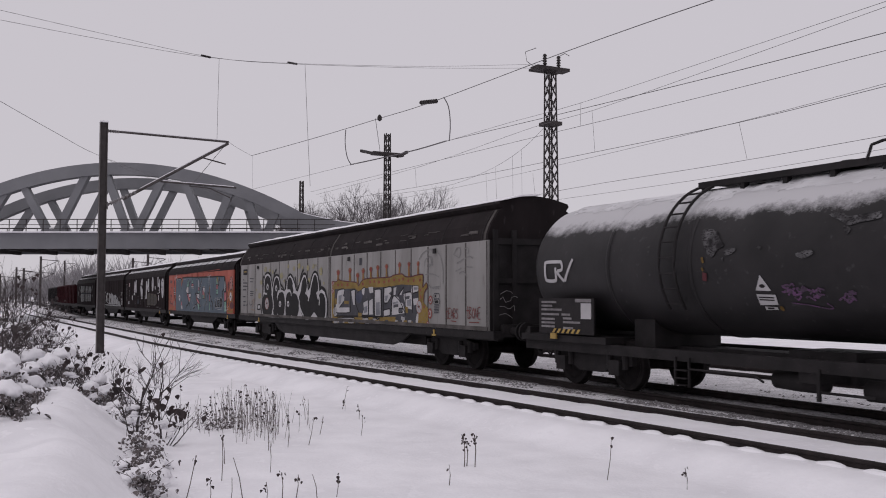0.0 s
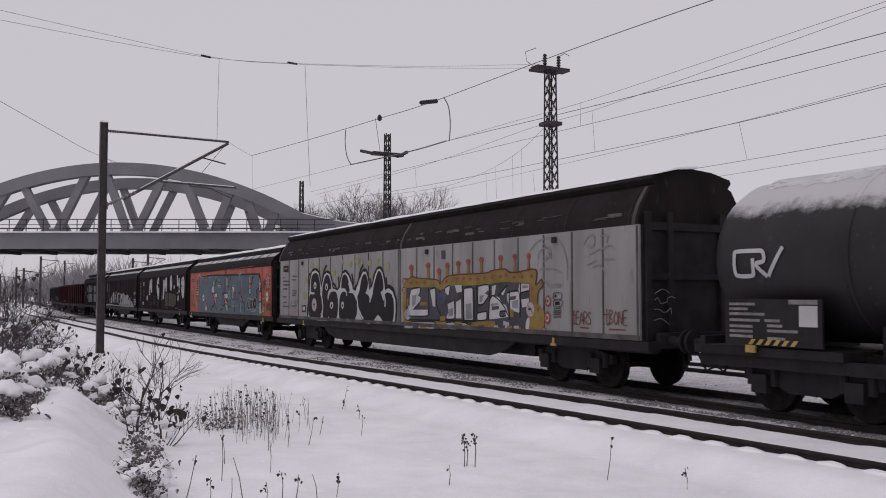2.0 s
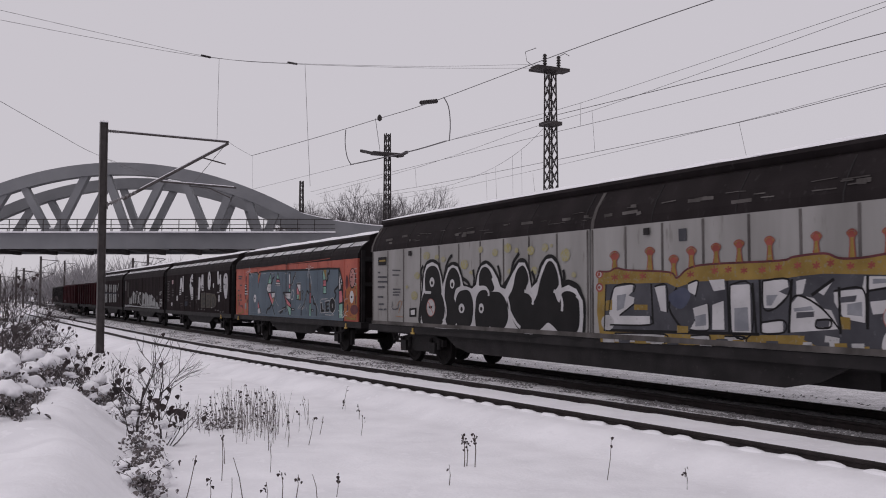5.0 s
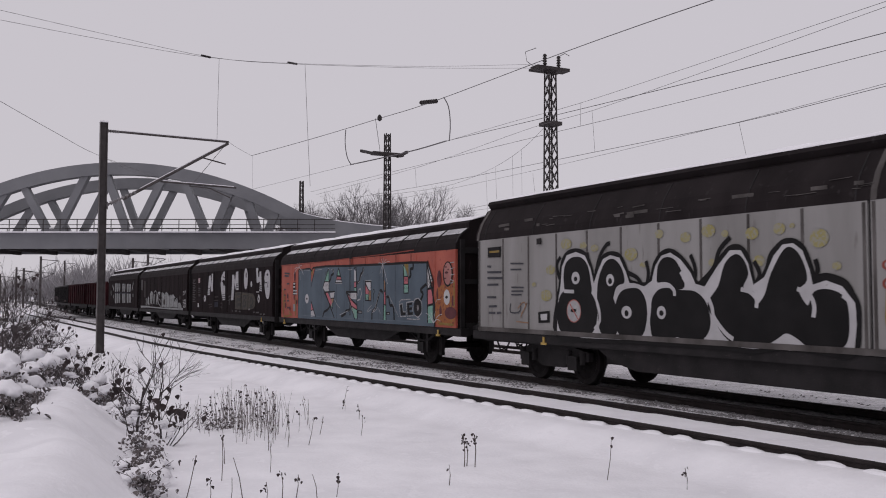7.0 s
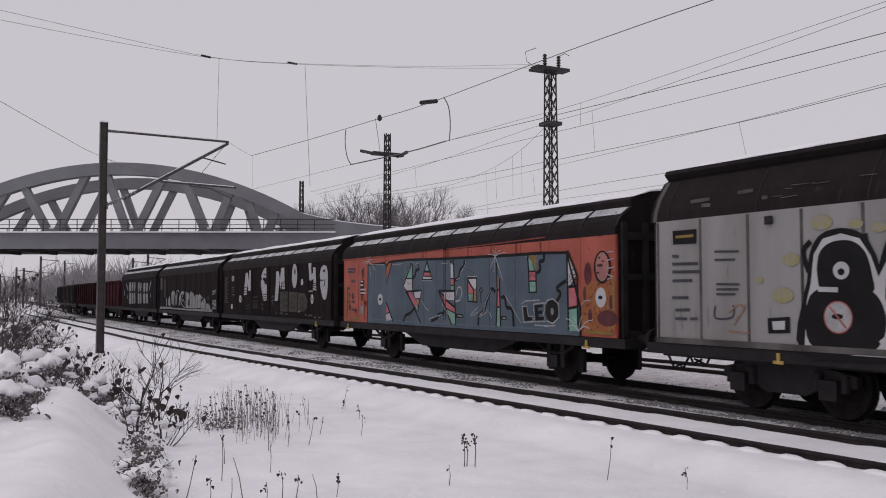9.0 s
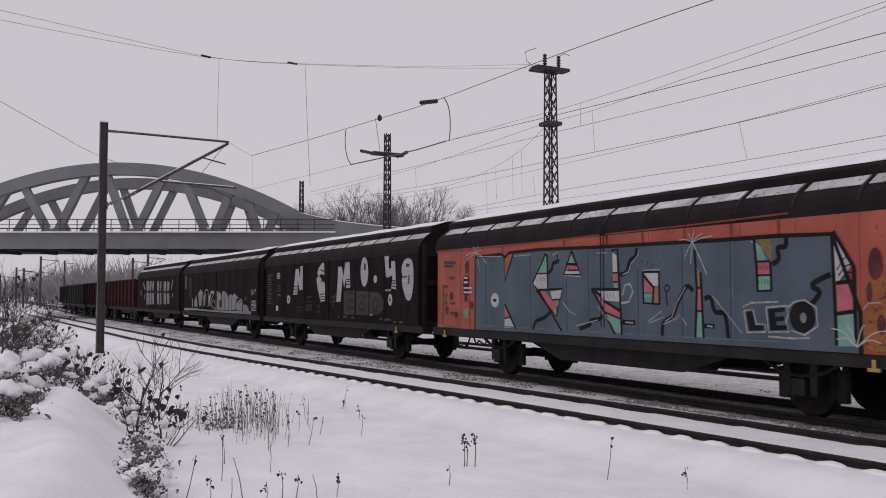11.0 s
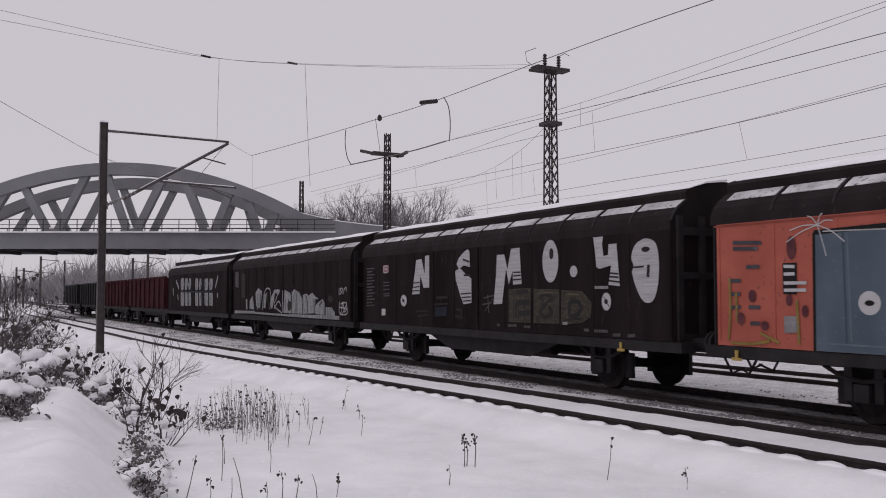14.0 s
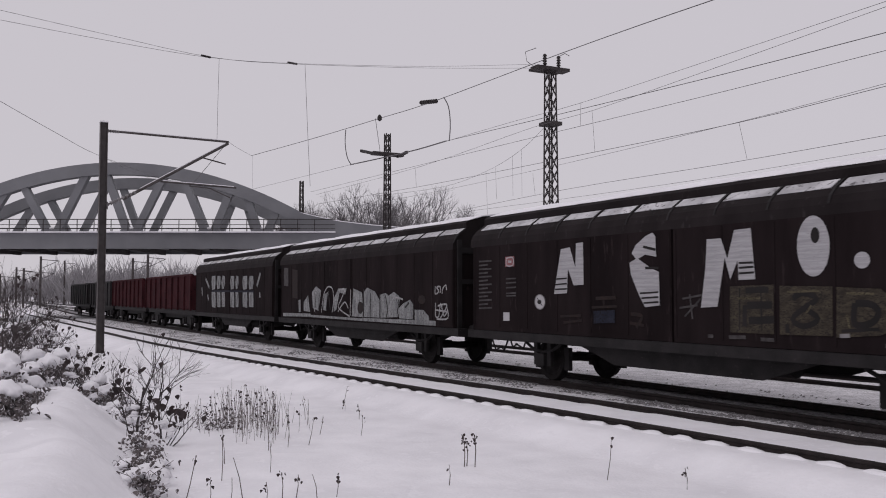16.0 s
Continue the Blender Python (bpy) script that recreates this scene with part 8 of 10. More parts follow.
paint(orange_wagon, "hatch_line", P_DARK, 3.2, [('s', 0.012, [(0.33, 1.94), (0.38, 1.84)])])
paint(orange_wagon, "hatch_line", P_DARK, 3.2, [('s', 0.012, [(4.01, 2.16), (4.04, 2.08)])])
paint(orange_wagon, "hatch_line", P_DARK, 3.2, [('s', 0.012, [(4.07, 2.16), (4.1, 2.08)])])
paint(orange_wagon, "hatch_line", P_DARK, 3.2, [('s', 0.012, [(4.14, 2.16), (4.17, 2.08)])])
paint(orange_wagon, "hatch_line", P_DARK, 3.2, [('s', 0.012, [(4.2, 2.16), (4.23, 2.08)])])
paint(orange_wagon, "hatch_line", P_DARK, 3.2, [('s', 0.012, [(4.0, 2.39), (4.02, 2.31)])])
paint(orange_wagon, "hatch_line", P_DARK, 3.2, [('s', 0.012, [(4.04, 2.39), (4.07, 2.31)])])
paint(orange_wagon, "hatch_line", P_DARK, 3.2, [('s', 0.012, [(4.09, 2.39), (4.12, 2.31)])])
paint(orange_wagon, "hatch_line", P_DARK, 3.2, [('s', 0.012, [(4.14, 2.39), (4.17, 2.3)])])
paint(orange_wagon, "hatch_line", P_DARK, 3.2, [('s', 0.012, [(4.19, 2.39), (4.22, 2.3)])])
paint(orange_wagon, "hatch_line", P_DARK, 3.2, [('s', 0.012, [(-1.15, 2.51), (-1.09, 2.39)])])
paint(orange_wagon, "hatch_line", P_DARK, 3.2, [('s', 0.012, [(-1.04, 2.5), (-0.99, 2.39)])])
paint(orange_wagon, "hatch_line", P_DARK, 3.2, [('s', 0.012, [(-0.94, 2.5), (-0.88, 2.39)])])
paint(orange_wagon, "hatch_line", P_DARK, 3.2, [('s', 0.012, [(1.26, 1.87), (1.3, 1.77)])])
paint(orange_wagon, "hatch_line", P_DARK, 3.2, [('s', 0.012, [(1.33, 1.87), (1.37, 1.77)])])
paint(orange_wagon, "hatch_line", P_DARK, 3.2, [('s', 0.012, [(1.4, 1.87), (1.44, 1.77)])])
paint(orange_wagon, "hatch_line", P_DARK, 3.2, [('s', 0.012, [(-2.27, 2.75), (-2.21, 2.56)])])
paint(orange_wagon, "hatch_line", P_DARK, 3.2, [('s', 0.012, [(-2.16, 2.74), (-2.1, 2.56)])])
paint(orange_wagon, "hatch_line", P_DARK, 3.2, [('s', 0.012, [(-2.06, 2.74), (-2.0, 2.56)])])
paint(orange_wagon, "crack_line", P_BLACK, 3, [('s', 0.085, [(-1.89, 2.38), (-1.74, 2.47), (-1.69, 2.59), (-1.5, 2.64), (-1.54, 2.8)])])
paint(orange_wagon, "crack_line", P_BLACK, 3, [('s', 0.085, [(-2.48, 1.16), (-2.35, 1.34), (-2.06, 1.41), (-1.81, 1.54)])])
paint(orange_wagon, "crack_line", P_BLACK, 3, [('s', 0.085, [(-0.77, 1.22), (-0.42, 1.31), (-0.37, 1.4), (-0.08, 1.44), (-0.03, 1.52)])])
paint(orange_wagon, "crack_line", P_BLACK, 3, [('s', 0.085, [(0.55, 2.3), (0.74, 2.35), (0.85, 2.56), (1.01, 2.63), (1.05, 2.79)])])
paint(orange_wagon, "crack_line", P_BLACK, 3, [('s', 0.085, [(1.74, 1.17), (1.77, 1.4), (2.01, 1.54), (2.18, 1.81), (2.38, 2.06), (2.54, 1.98)])])
paint(orange_wagon, "crack_line", P_BLACK, 3, [('s', 0.085, [(2.81, 1.84), (2.96, 1.86), (3.05, 1.63), (3.28, 1.58), (3.35, 1.19)])])
paint(orange_wagon, "crack_line", P_BLACK, 3, [('s', 0.085, [(4.31, 2.39), (4.44, 2.47), (4.42, 2.64), (4.57, 2.66), (4.59, 2.79)])])
paint(orange_wagon, "paint_line", P_CHALK, 3.4, [('s', 0.02, [(-1.72, 2.77), (-1.52, 2.81), (-1.47, 2.67)])])
paint(orange_wagon, "paint_line", P_CHALK, 3.4, [('s', 0.02, [(0.63, 2.3), (0.8, 2.35), (0.88, 2.5), (1.09, 2.66), (1.11, 2.77)])])
paint(orange_wagon, "paint_line", P_CHALK, 3.4, [('s', 0.02, [(1.81, 1.43), (1.99, 1.51), (2.12, 1.76), (2.35, 2.05)])])
paint(orange_wagon, "paint_line", P_CHALK, 3.4, [('s', 0.02, [(2.99, 1.9), (3.33, 1.59), (3.66, 1.28)])])
paint(orange_wagon, "paint_line", P_CHALK, 3.4, [('s', 0.02, [(-3.25, 2.8), (-2.56, 2.81)])])
paint(orange_wagon, "paint_line", P_CHALK, 3.4, [('s', 0.02, [(-1.31, 2.32), (-0.71, 2.29)])])
paint(orange_wagon, "paint_line", P_CHALK, 3.4, [('s', 0.02, [(-0.16, 1.69), (0.41, 1.26)])])
paint(orange_wagon, "paint_line", P_CHALK, 3.4, [('s', 0.02, [(1.23, 2.37), (1.69, 2.37)])])
paint(orange_wagon, "paint_line", P_CHALK, 3.4, [('s', 0.02, [(3.91, 2.76), (3.86, 2.77)])])
paint(orange_wagon, "paint_line", P_CHALK, 3.4, [('s', 0.02, [(-1.36, 1.77), (-1.09, 1.56), (-0.9, 1.5)])])
paint(orange_wagon, "paint_line", P_CHALK, 3.4, [('s', 0.02, [(-0.91, 1.27), (-0.16, 1.41)])])
paint(orange_wagon, "paint_line", P_CHALK, 3.4, [('s', 0.02, [(1.36, 1.42), (1.71, 1.61), (1.78, 1.51), (1.39, 1.39)])])
paint(orange_wagon, "paint_line", P_CHALK, 3.4, [('s', 0.02, [(-1.84, 2.79), (-1.99, 2.85)])])
paint(orange_wagon, "paint_line", P_CHALK, 3.4, [('s', 0.02, [(1.77, 1.38), (2.11, 1.49), (2.19, 1.56)])])
paint(orange_wagon, "paint_line", P_CHALK, 3.4, [('s', 0.02, [(2.24, 1.52), (2.37, 1.37)])])
paint(orange_wagon, "paint_line", P_CHALK, 3.4, [('s', 0.02, [(-4.87, 2.85), (-3.81, 2.82)])])
paint(orange_wagon, "paint_line", P_CHALK, 3.4, [('s', 0.02, [(-0.18, 2.75), (0.15, 2.74)])])
paint(orange_wagon, "paint_line", P_CHALK, 3.4, [('s', 0.045, [(0.62, 1.91), (0.7, 2.1), (0.85, 2.12), (0.93, 1.97), (0.81, 1.78), (0.58, 1.75)])])
paint(orange_wagon, "paint_line", P_BLACK, 3.2, [('s', 0.03, [(1.88, 1.71), (1.85, 1.96), (1.79, 2.04), (1.89, 2.1), (1.96, 2.04), (1.87, 1.96)])])
paint(orange_wagon, "burst", P_WHITE, 4, [('s', 0.016, [(2.54, 2.83), (2.38, 2.88), (2.21, 2.88)])])
paint(orange_wagon, "burst", P_WHITE, 4, [('s', 0.016, [(2.54, 2.83), (2.66, 2.92), (2.78, 2.97)])])
paint(orange_wagon, "burst", P_WHITE, 4, [('s', 0.016, [(2.54, 2.83), (2.78, 2.89), (3.02, 2.91)])])
paint(orange_wagon, "burst", P_WHITE, 4, [('s', 0.016, [(2.54, 2.83), (2.44, 2.72), (2.33, 2.55)])])
paint(orange_wagon, "burst", P_WHITE, 4, [('s', 0.016, [(2.54, 2.83), (2.62, 2.71), (2.71, 2.54)])])
paint(orange_wagon, "burst", P_WHITE, 4, [('s', 0.016, [(2.54, 2.83), (2.71, 2.56), (2.88, 2.25)])])
paint(orange_wagon, "burst", P_WHITE, 4, [('s', 0.016, [(2.54, 2.83), (2.51, 2.66), (2.49, 2.45)])])
paint(orange_wagon, "burst", P_WHITE, 4, [('s', 0.016, [(2.54, 2.83), (2.49, 2.94), (2.44, 2.99)])])
paint(orange_wagon, "burst", P_WHITE, 4, [('s', 0.016, [(2.54, 2.83), (2.56, 2.96), (2.58, 3.03)])])
paint(orange_wagon, "burst", P_WHITE, 4, [('s', 0.016, [(-4.96, 2.95), (-5.25, 2.87), (-5.55, 2.72)])])
paint(orange_wagon, "burst", P_WHITE, 4, [('s', 0.016, [(-4.96, 2.95), (-5.22, 2.96), (-5.48, 2.9)])])
paint(orange_wagon, "burst", P_WHITE, 4, [('s', 0.016, [(-4.96, 2.95), (-5.05, 3.06), (-5.14, 3.1)])])
paint(orange_wagon, "burst", P_WHITE, 4, [('s', 0.016, [(-4.96, 2.95), (-4.82, 3.01), (-4.68, 3.0)])])
paint(orange_wagon, "burst", P_WHITE, 4, [('s', 0.016, [(-4.96, 2.95), (-4.72, 2.85), (-4.49, 2.68)])])
paint(orange_wagon, "burst", P_WHITE, 4, [('s', 0.016, [(-4.96, 2.95), (-4.89, 2.75), (-4.81, 2.48)])])
paint(orange_wagon, "burst", P_WHITE, 4, [('s', 0.016, [(-4.96, 2.95), (-4.92, 3.07), (-4.87, 3.12)])])
paint(orange_wagon, "paint_dot", P_BLACK, 3, [('e', 1.13, 2.7, 0.01, 0.01)])
paint(orange_wagon, "paint_dot", P_BLACK, 3, [('e', 1.39, 2.56, 0.01, 0.01)])
paint(orange_wagon, "paint_dot", P_BLACK, 3, [('e', 1.65, 2.44, 0.01, 0.01)])
paint(orange_wagon, "paint_dot", P_BLACK, 3, [('e', 1.24, 2.6, 0.01, 0.01)])
paint(orange_wagon, "paint_dot", P_BLACK, 3, [('e', 1.51, 2.47, 0.02, 0.01)])
paint(orange_wagon, "paint_dot", P_BLACK, 3, [('e', 1.77, 2.61, 0.01, 0.01)])
paint(orange_wagon, "paint_dot", P_BLACK, 3, [('e', 1.36, 2.51, 0.02, 0.01)])
paint(orange_wagon, "paint_dot", P_BLACK, 3, [('e', 1.62, 2.65, 0.01, 0.01)])
paint(orange_wagon, "paint_dot", P_BLACK, 3, [('e', 1.2, 2.54, 0.02, 0.02)])
paint(orange_wagon, "paint_dot", P_BLACK, 3, [('e', 1.47, 2.42, 0.01, 0.01)])
paint(orange_wagon, "paint_dot", P_BLACK, 3, [('e', 1.73, 2.56, 0.01, 0.01)])
paint(orange_wagon, "paint_dot", P_BLACK, 3, [('e', 1.32, 2.45, 0.01, 0.01)])
paint(orange_wagon, "paint_dot", P_BLACK, 3, [('e', 1.59, 2.59, 0.02, 0.01)])
paint(orange_wagon, "paint_dot", P_BLACK, 3, [('e', 1.17, 2.49, 0.01, 0.01)])
paint(orange_wagon, "paint_dot", P_BLACK, 3, [('e', 1.44, 2.63, 0.01, 0.01)])
paint(orange_wagon, "paint_dot", P_BLACK, 3, [('e', 1.69, 2.5, 0.02, 0.01)])
paint(orange_wagon, "data_plate", P_BLACK, 3, [('p', [(0.61, 1.44), (0.99, 1.43), (0.99, 1.34), (0.61, 1.34)])])
paint(orange_wagon, "data_bar", P_CHALK, 3.5, [('s', 0.03, [(0.7, 1.39), (0.93, 1.38)])])
paint(orange_wagon, "data_plate", P_BLACK, 3, [('p', [(2.8, 1.42), (3.04, 1.42), (3.04, 1.34), (2.8, 1.34)])])
paint(orange_wagon, "data_bar", P_CHALK, 3.5, [('s', 0.03, [(2.87, 1.38), (2.99, 1.37)])])
paint(orange_wagon, "wall_joint", P_BLACK, 4, [('s', 0.03, [(-0.05, 3.37), (-0.05, 1.27)])])
paint(orange_wagon, "wall_joint", P_BLACK, 4, [('s', 0.03, [(0.04, 3.37), (0.05, 1.27)])])
# Ribs under the blue field: their shaded sides drawn as dark lines.
paint(orange_wagon, "rib_shading_line", P_BLUELINE, 2.6, [('s', 0.03, [(-4.52, 2.82), (-4.49, 1.21)])])
paint(orange_wagon, "rib_shading_line", P_BLUELINE, 2.6, [('s', 0.03, [(-2.58, 2.8), (-2.56, 1.17)])])
paint(orange_wagon, "rib_shading_line", P_BLUELINE, 2.6, [('s', 0.03, [(-1.21, 2.27), (-1.2, 1.14)])])
paint(orange_wagon, "rib_shading_line", P_BLUELINE, 2.6, [('s', 0.03, [(-0.45, 2.78), (-0.44, 1.4)])])
paint(orange_wagon, "rib_shading_line", P_BLUELINE, 2.6, [('s', 0.03, [(1.08, 2.39), (1.08, 1.15)])])
paint(orange_wagon, "rib_shading_line", P_BLUELINE, 2.6, [('s', 0.03, [(2.28, 2.78), (2.27, 1.15)])])
paint(orange_wagon, "rib_shading_line", P_BLUELINE, 2.6, [('s', 0.03, [(3.43, 2.76), (3.41, 1.17)])])
# Painted highlights beside those ribs and along the lower edge.
paint(orange_wagon, "rib_shading_line", P_BLUELIGHT, 2.4, [('s', 0.025, [(-4.45, 2.82), (-4.41, 1.22)])])
paint(orange_wagon, "rib_shading_line", P_BLUELIGHT, 2.4, [('s', 0.025, [(-2.52, 2.8), (-2.5, 1.17)])])
paint(orange_wagon, "rib_shading_line", P_BLUELIGHT, 2.4, [('s', 0.025, [(-1.16, 2.27), (-1.15, 1.14)])])
paint(orange_wagon, "rib_shading_line", P_BLUELIGHT, 2.4, [('s', 0.025, [(-0.4, 2.78), (-0.39, 1.4)])])
paint(orange_wagon, "rib_shading_line", P_BLUELIGHT, 2.4, [('s', 0.025, [(1.13, 2.39), (1.13, 1.15)])])
paint(orange_wagon, "rib_shading_line", P_BLUELIGHT, 2.4, [('s', 0.025, [(2.33, 2.78), (2.32, 1.15)])])
paint(orange_wagon, "rib_shading_line", P_BLUELIGHT, 2.4, [('s', 0.025, [(3.47, 2.76), (3.45, 1.18)])])
paint(orange_wagon, "rib_shading_line", P_BLUELIGHT, 2.4, [('s', 0.025, [(-4.98, 1.19), (-1.47, 1.17), (2.43, 1.17), (4.57, 1.18)])])
# Shade of rib tops and top rail, drawn as darker orange strokes.
paint(orange_wagon, "rib_shading_line", P_ORANGEDIM, 1.2, [('s', 0.045, [(-3.76, 3.05), (-3.75, 2.91)])])
paint(orange_wagon, "rib_shading_line", P_ORANGEDIM, 1.2, [('s', 0.045, [(-1.31, 3.08), (-1.29, 2.89)])])
paint(orange_wagon, "rib_shading_line", P_ORANGEDIM, 1.2, [('s', 0.045, [(1.2, 3.08), (1.22, 2.84)])])
paint(orange_wagon, "rib_shading_line", P_ORANGEDIM, 1.2, [('s', 0.045, [(2.32, 3.09), (2.34, 2.85)])])
paint(orange_wagon, "rib_shading_line", P_ORANGEDIM, 1.2, [('s', 0.045, [(3.43, 3.09), (3.44, 2.82)])])
paint(orange_wagon, "rib_shading_line", P_ORANGEDIM, 1.2, [('s', 0.045, [(4.43, 3.1), (4.44, 2.84)])])
paint(orange_wagon, "rib_shading_line", P_ORANGEDIM, 1.2, [('s', 0.045, [(0.18, 3.03), (0.18, 2.83)])])
paint(orange_wagon, "rib_shading_line", P_ORANGEDIM, 1.2, [('s', 0.03, [(-7.09, 3.06), (-3.69, 3.06), (-0.09, 3.11)])])
paint(orange_wagon, "rib_shading_line", P_ORANGEDIM, 1.2, [('s', 0.03, [(0.12, 3.11), (2.34, 3.13), (4.63, 3.17)])])
paint(orange_wagon, "paint_patch", P_WHITE, 2, [('p', [(5.46, 2.8), (5.72, 2.45), (5.76, 2.33), (5.53, 2.09), (5.48, 2.1)])])
paint(orange_wagon, "paint_patch", P_PINK, 2, [('p', [(5.49, 2.07), (5.77, 2.09), (5.77, 1.69), (5.5, 1.64)])])
paint(orange_wagon, "paint_patch", P_GREEN, 2, [('p', [(5.48, 1.61), (5.78, 1.66), (5.8, 1.17), (5.49, 1.16)])])
paint(orange_wagon, "paint_line", P_BLACK, 3, [('s', 0.06, [(5.43, 2.83), (5.48, 1.17)])])
paint(orange_wagon, "paint_line", P_BLACK, 3, [('s', 0.06, [(5.45, 2.84), (5.79, 2.31), (5.81, 1.16)])])
paint(orange_wagon, "paint_line", P_BLACK, 3, [('s', 0.06, [(5.49, 2.08), (5.77, 2.1)])])
paint(orange_wagon, "paint_line", P_BLACK, 3, [('s', 0.06, [(5.49, 1.63), (5.78, 1.67)])])
paint(orange_wagon, "hatch_line", P_DARK, 3.2, [('s', 0.02, [(5.51, 2.27), (5.63, 2.43), (5.73, 2.45)])])
paint(orange_wagon, "hatch_line", P_DARK, 3.2, [('s', 0.02, [(5.53, 2.18), (5.66, 2.32), (5.76, 2.34)])])
paint(orange_wagon, "hatch_line", P_DARK, 3.2, [('s', 0.02, [(5.56, 2.11), (5.67, 2.22), (5.76, 2.23)])])
paint(orange_wagon, "crack_line", P_BLACK, 3, [('s', 0.085, [(5.4, 2.21), (5.06, 2.06), (5.2, 1.94), (5.01, 1.74)])])
paint(orange_wagon, "burst", P_WHITE, 4, [('s', 0.016, [(5.82, 1.16), (5.61, 1.36), (5.39, 1.42)])])
paint(orange_wagon, "burst", P_WHITE, 4, [('s', 0.016, [(5.82, 1.16), (5.74, 1.38), (5.66, 1.45)])])
paint(orange_wagon, "burst", P_WHITE, 4, [('s', 0.016, [(5.82, 1.16), (5.89, 1.4), (5.95, 1.48)])])
paint(orange_wagon, "burst", P_WHITE, 4, [('s', 0.016, [(5.82, 1.16), (6.08, 1.36), (6.32, 1.41)])])
paint(orange_wagon, "burst", P_WHITE, 4, [('s', 0.016, [(5.82, 1.16), (6.02, 1.27), (6.21, 1.23)])])
paint(orange_wagon, "burst", P_WHITE, 4, [('s', 0.016, [(5.82, 1.16), (5.65, 1.28), (5.48, 1.26)])])
paint(orange_wagon, "paint_line", P_CHALK, 3.4, [('s', 0.022, [(5.94, 1.7), (6.02, 1.79), (6.24, 1.8)])])
paint(orange_wagon, "paint_line", P_CHALK, 3.4, [('s', 0.022, [(6.76, 2.75), (6.96, 2.76)])])
paint(orange_wagon, "paint_line", P_CHALK, 3.4, [('s', 0.022, [(6.77, 2.59), (6.98, 2.62)])])
paint(orange_wagon, "paint_line", P_CHALK, 3.4, [('s', 0.022, [(6.76, 2.43), (6.98, 2.45)])])
paint(orange_wagon, "paint_line", P_CHALK, 3.4, [('s', 0.022, [(6.78, 2.22), (6.92, 2.24)])])
paint(orange_wagon, "paint_line", P_CHALK, 3.4, [('s', 0.022, [(6.77, 2.32), (6.96, 2.27)])])
paint(orange_wagon, "ball_mark", P_MAROON, 3.6, [('e', 6.53, 2.65, 0.04, 0.03)])
paint(orange_wagon, "ball_mark", P_MAROON, 3.6, [('e', 6.65, 2.58, 0.04, 0.02)])
paint(orange_wagon, "ball_mark", P_MAROON, 3.6, [('e', 6.55, 2.5, 0.1, 0.03)])
paint(orange_wagon, "ball_mark", P_MAROON, 3.6, [('e', 6.46, 2.35, 0.08, 0.02)])
paint(orange_wagon, "paint_patch", P_YELLOWDIRT, 1.2, [('c', [(5.96, 1.99), (6.29, 2.17), (6.96, 2.16), (7.01, 1.73), (6.98, 1.18), (6.45, 1.13), (5.97, 1.19)])], "dirty yellow sprayed field")
paint(white_wagon, "paint_line", P_BLACK, 3.6, [('s', 0.032, [(0.82, 1.58), (1.0, 2.06), (1.59, 2.11), (1.56, 1.96)])])
paint(white_wagon, "paint_line", P_BLACK, 3.6, [('s', 0.032, [(1.14, 1.51), (1.58, 1.74)])])
paint(white_wagon, "paint_line", P_BLACK, 3.6, [('s', 0.032, [(0.85, 1.33), (2.02, 1.36), (2.04, 1.52)])])
paint(white_wagon, "paint_line", P_BLACK, 3.6, [('s', 0.032, [(2.16, 2.06), (2.48, 2.08), (2.5, 1.59)])])
paint(white_wagon, "paint_line", P_BLACK, 3.6, [('s', 0.032, [(3.03, 2.1), (3.28, 2.15), (3.21, 1.88)])])
paint(white_wagon, "paint_line", P_BLACK, 3.6, [('s', 0.032, [(3.06, 1.3), (3.52, 1.32), (3.51, 1.76)])])
paint(white_wagon, "paint_line", P_BLACK, 3.6, [('s', 0.032, [(4.02, 2.07), (4.46, 2.08), (4.47, 1.29), (4.05, 1.28), (4.02, 2.07)])])
paint(white_wagon, "paint_line", P_BLACK, 3.6, [('s', 0.032, [(4.72, 2.13), (5.23, 2.15), (5.22, 1.9), (4.95, 1.69), (4.73, 1.7), (4.72, 2.13)])])
paint(white_wagon, "paint_line", P_BLACK, 3.6, [('s', 0.032, [(4.69, 1.47), (5.13, 1.51), (5.13, 1.33), (4.69, 1.3), (4.69, 1.47)])])
paint(white_wagon, "paint_line", P_BLACK, 3.6, [('s', 0.032, [(5.24, 1.33), (5.25, 1.74), (5.42, 1.9), (5.84, 1.71), (6.14, 1.41)])])
paint(white_wagon, "paint_line", P_BLACK, 3.6, [('s', 0.032, [(6.06, 1.96), (6.55, 1.99), (6.59, 1.51)])])
paint(white_wagon, "paint_line", P_BLACK, 3.6, [('s', 0.032, [(6.99, 2.01), (6.62, 1.96)])])
paint(white_wagon, "paint_line", P_BLACK, 3.6, [('s', 0.032, [(0.99, 1.17), (2.41, 1.2), (2.4, 1.04)])])
paint(white_wagon, "paint_line", P_BLACK, 3.6, [('s', 0.032, [(3.08, 1.2), (3.52, 1.22), (3.52, 1.06)])])
paint(white_wagon, "paint_line", P_BLACK, 3.6, [('s', 0.032, [(3.88, 1.22), (4.33, 1.22), (4.33, 1.07)])])
paint(white_wagon, "paint_line", P_BLACK, 3.6, [('s', 0.032, [(0.74, 2.12), (0.67, 1.2)])])
paint(white_wagon, "paint_line", P_BLACK, 3.6, [('s', 0.032, [(5.74, 1.53), (5.98, 1.54), (5.98, 1.43), (5.74, 1.42), (5.74, 1.53)])])
paint(white_wagon, "letter_shade", P_BLUEGREYLIGHT, 3.0, [('p', [(1.07, 1.9), (1.35, 1.93), (1.28, 1.66), (1.07, 1.6)])])
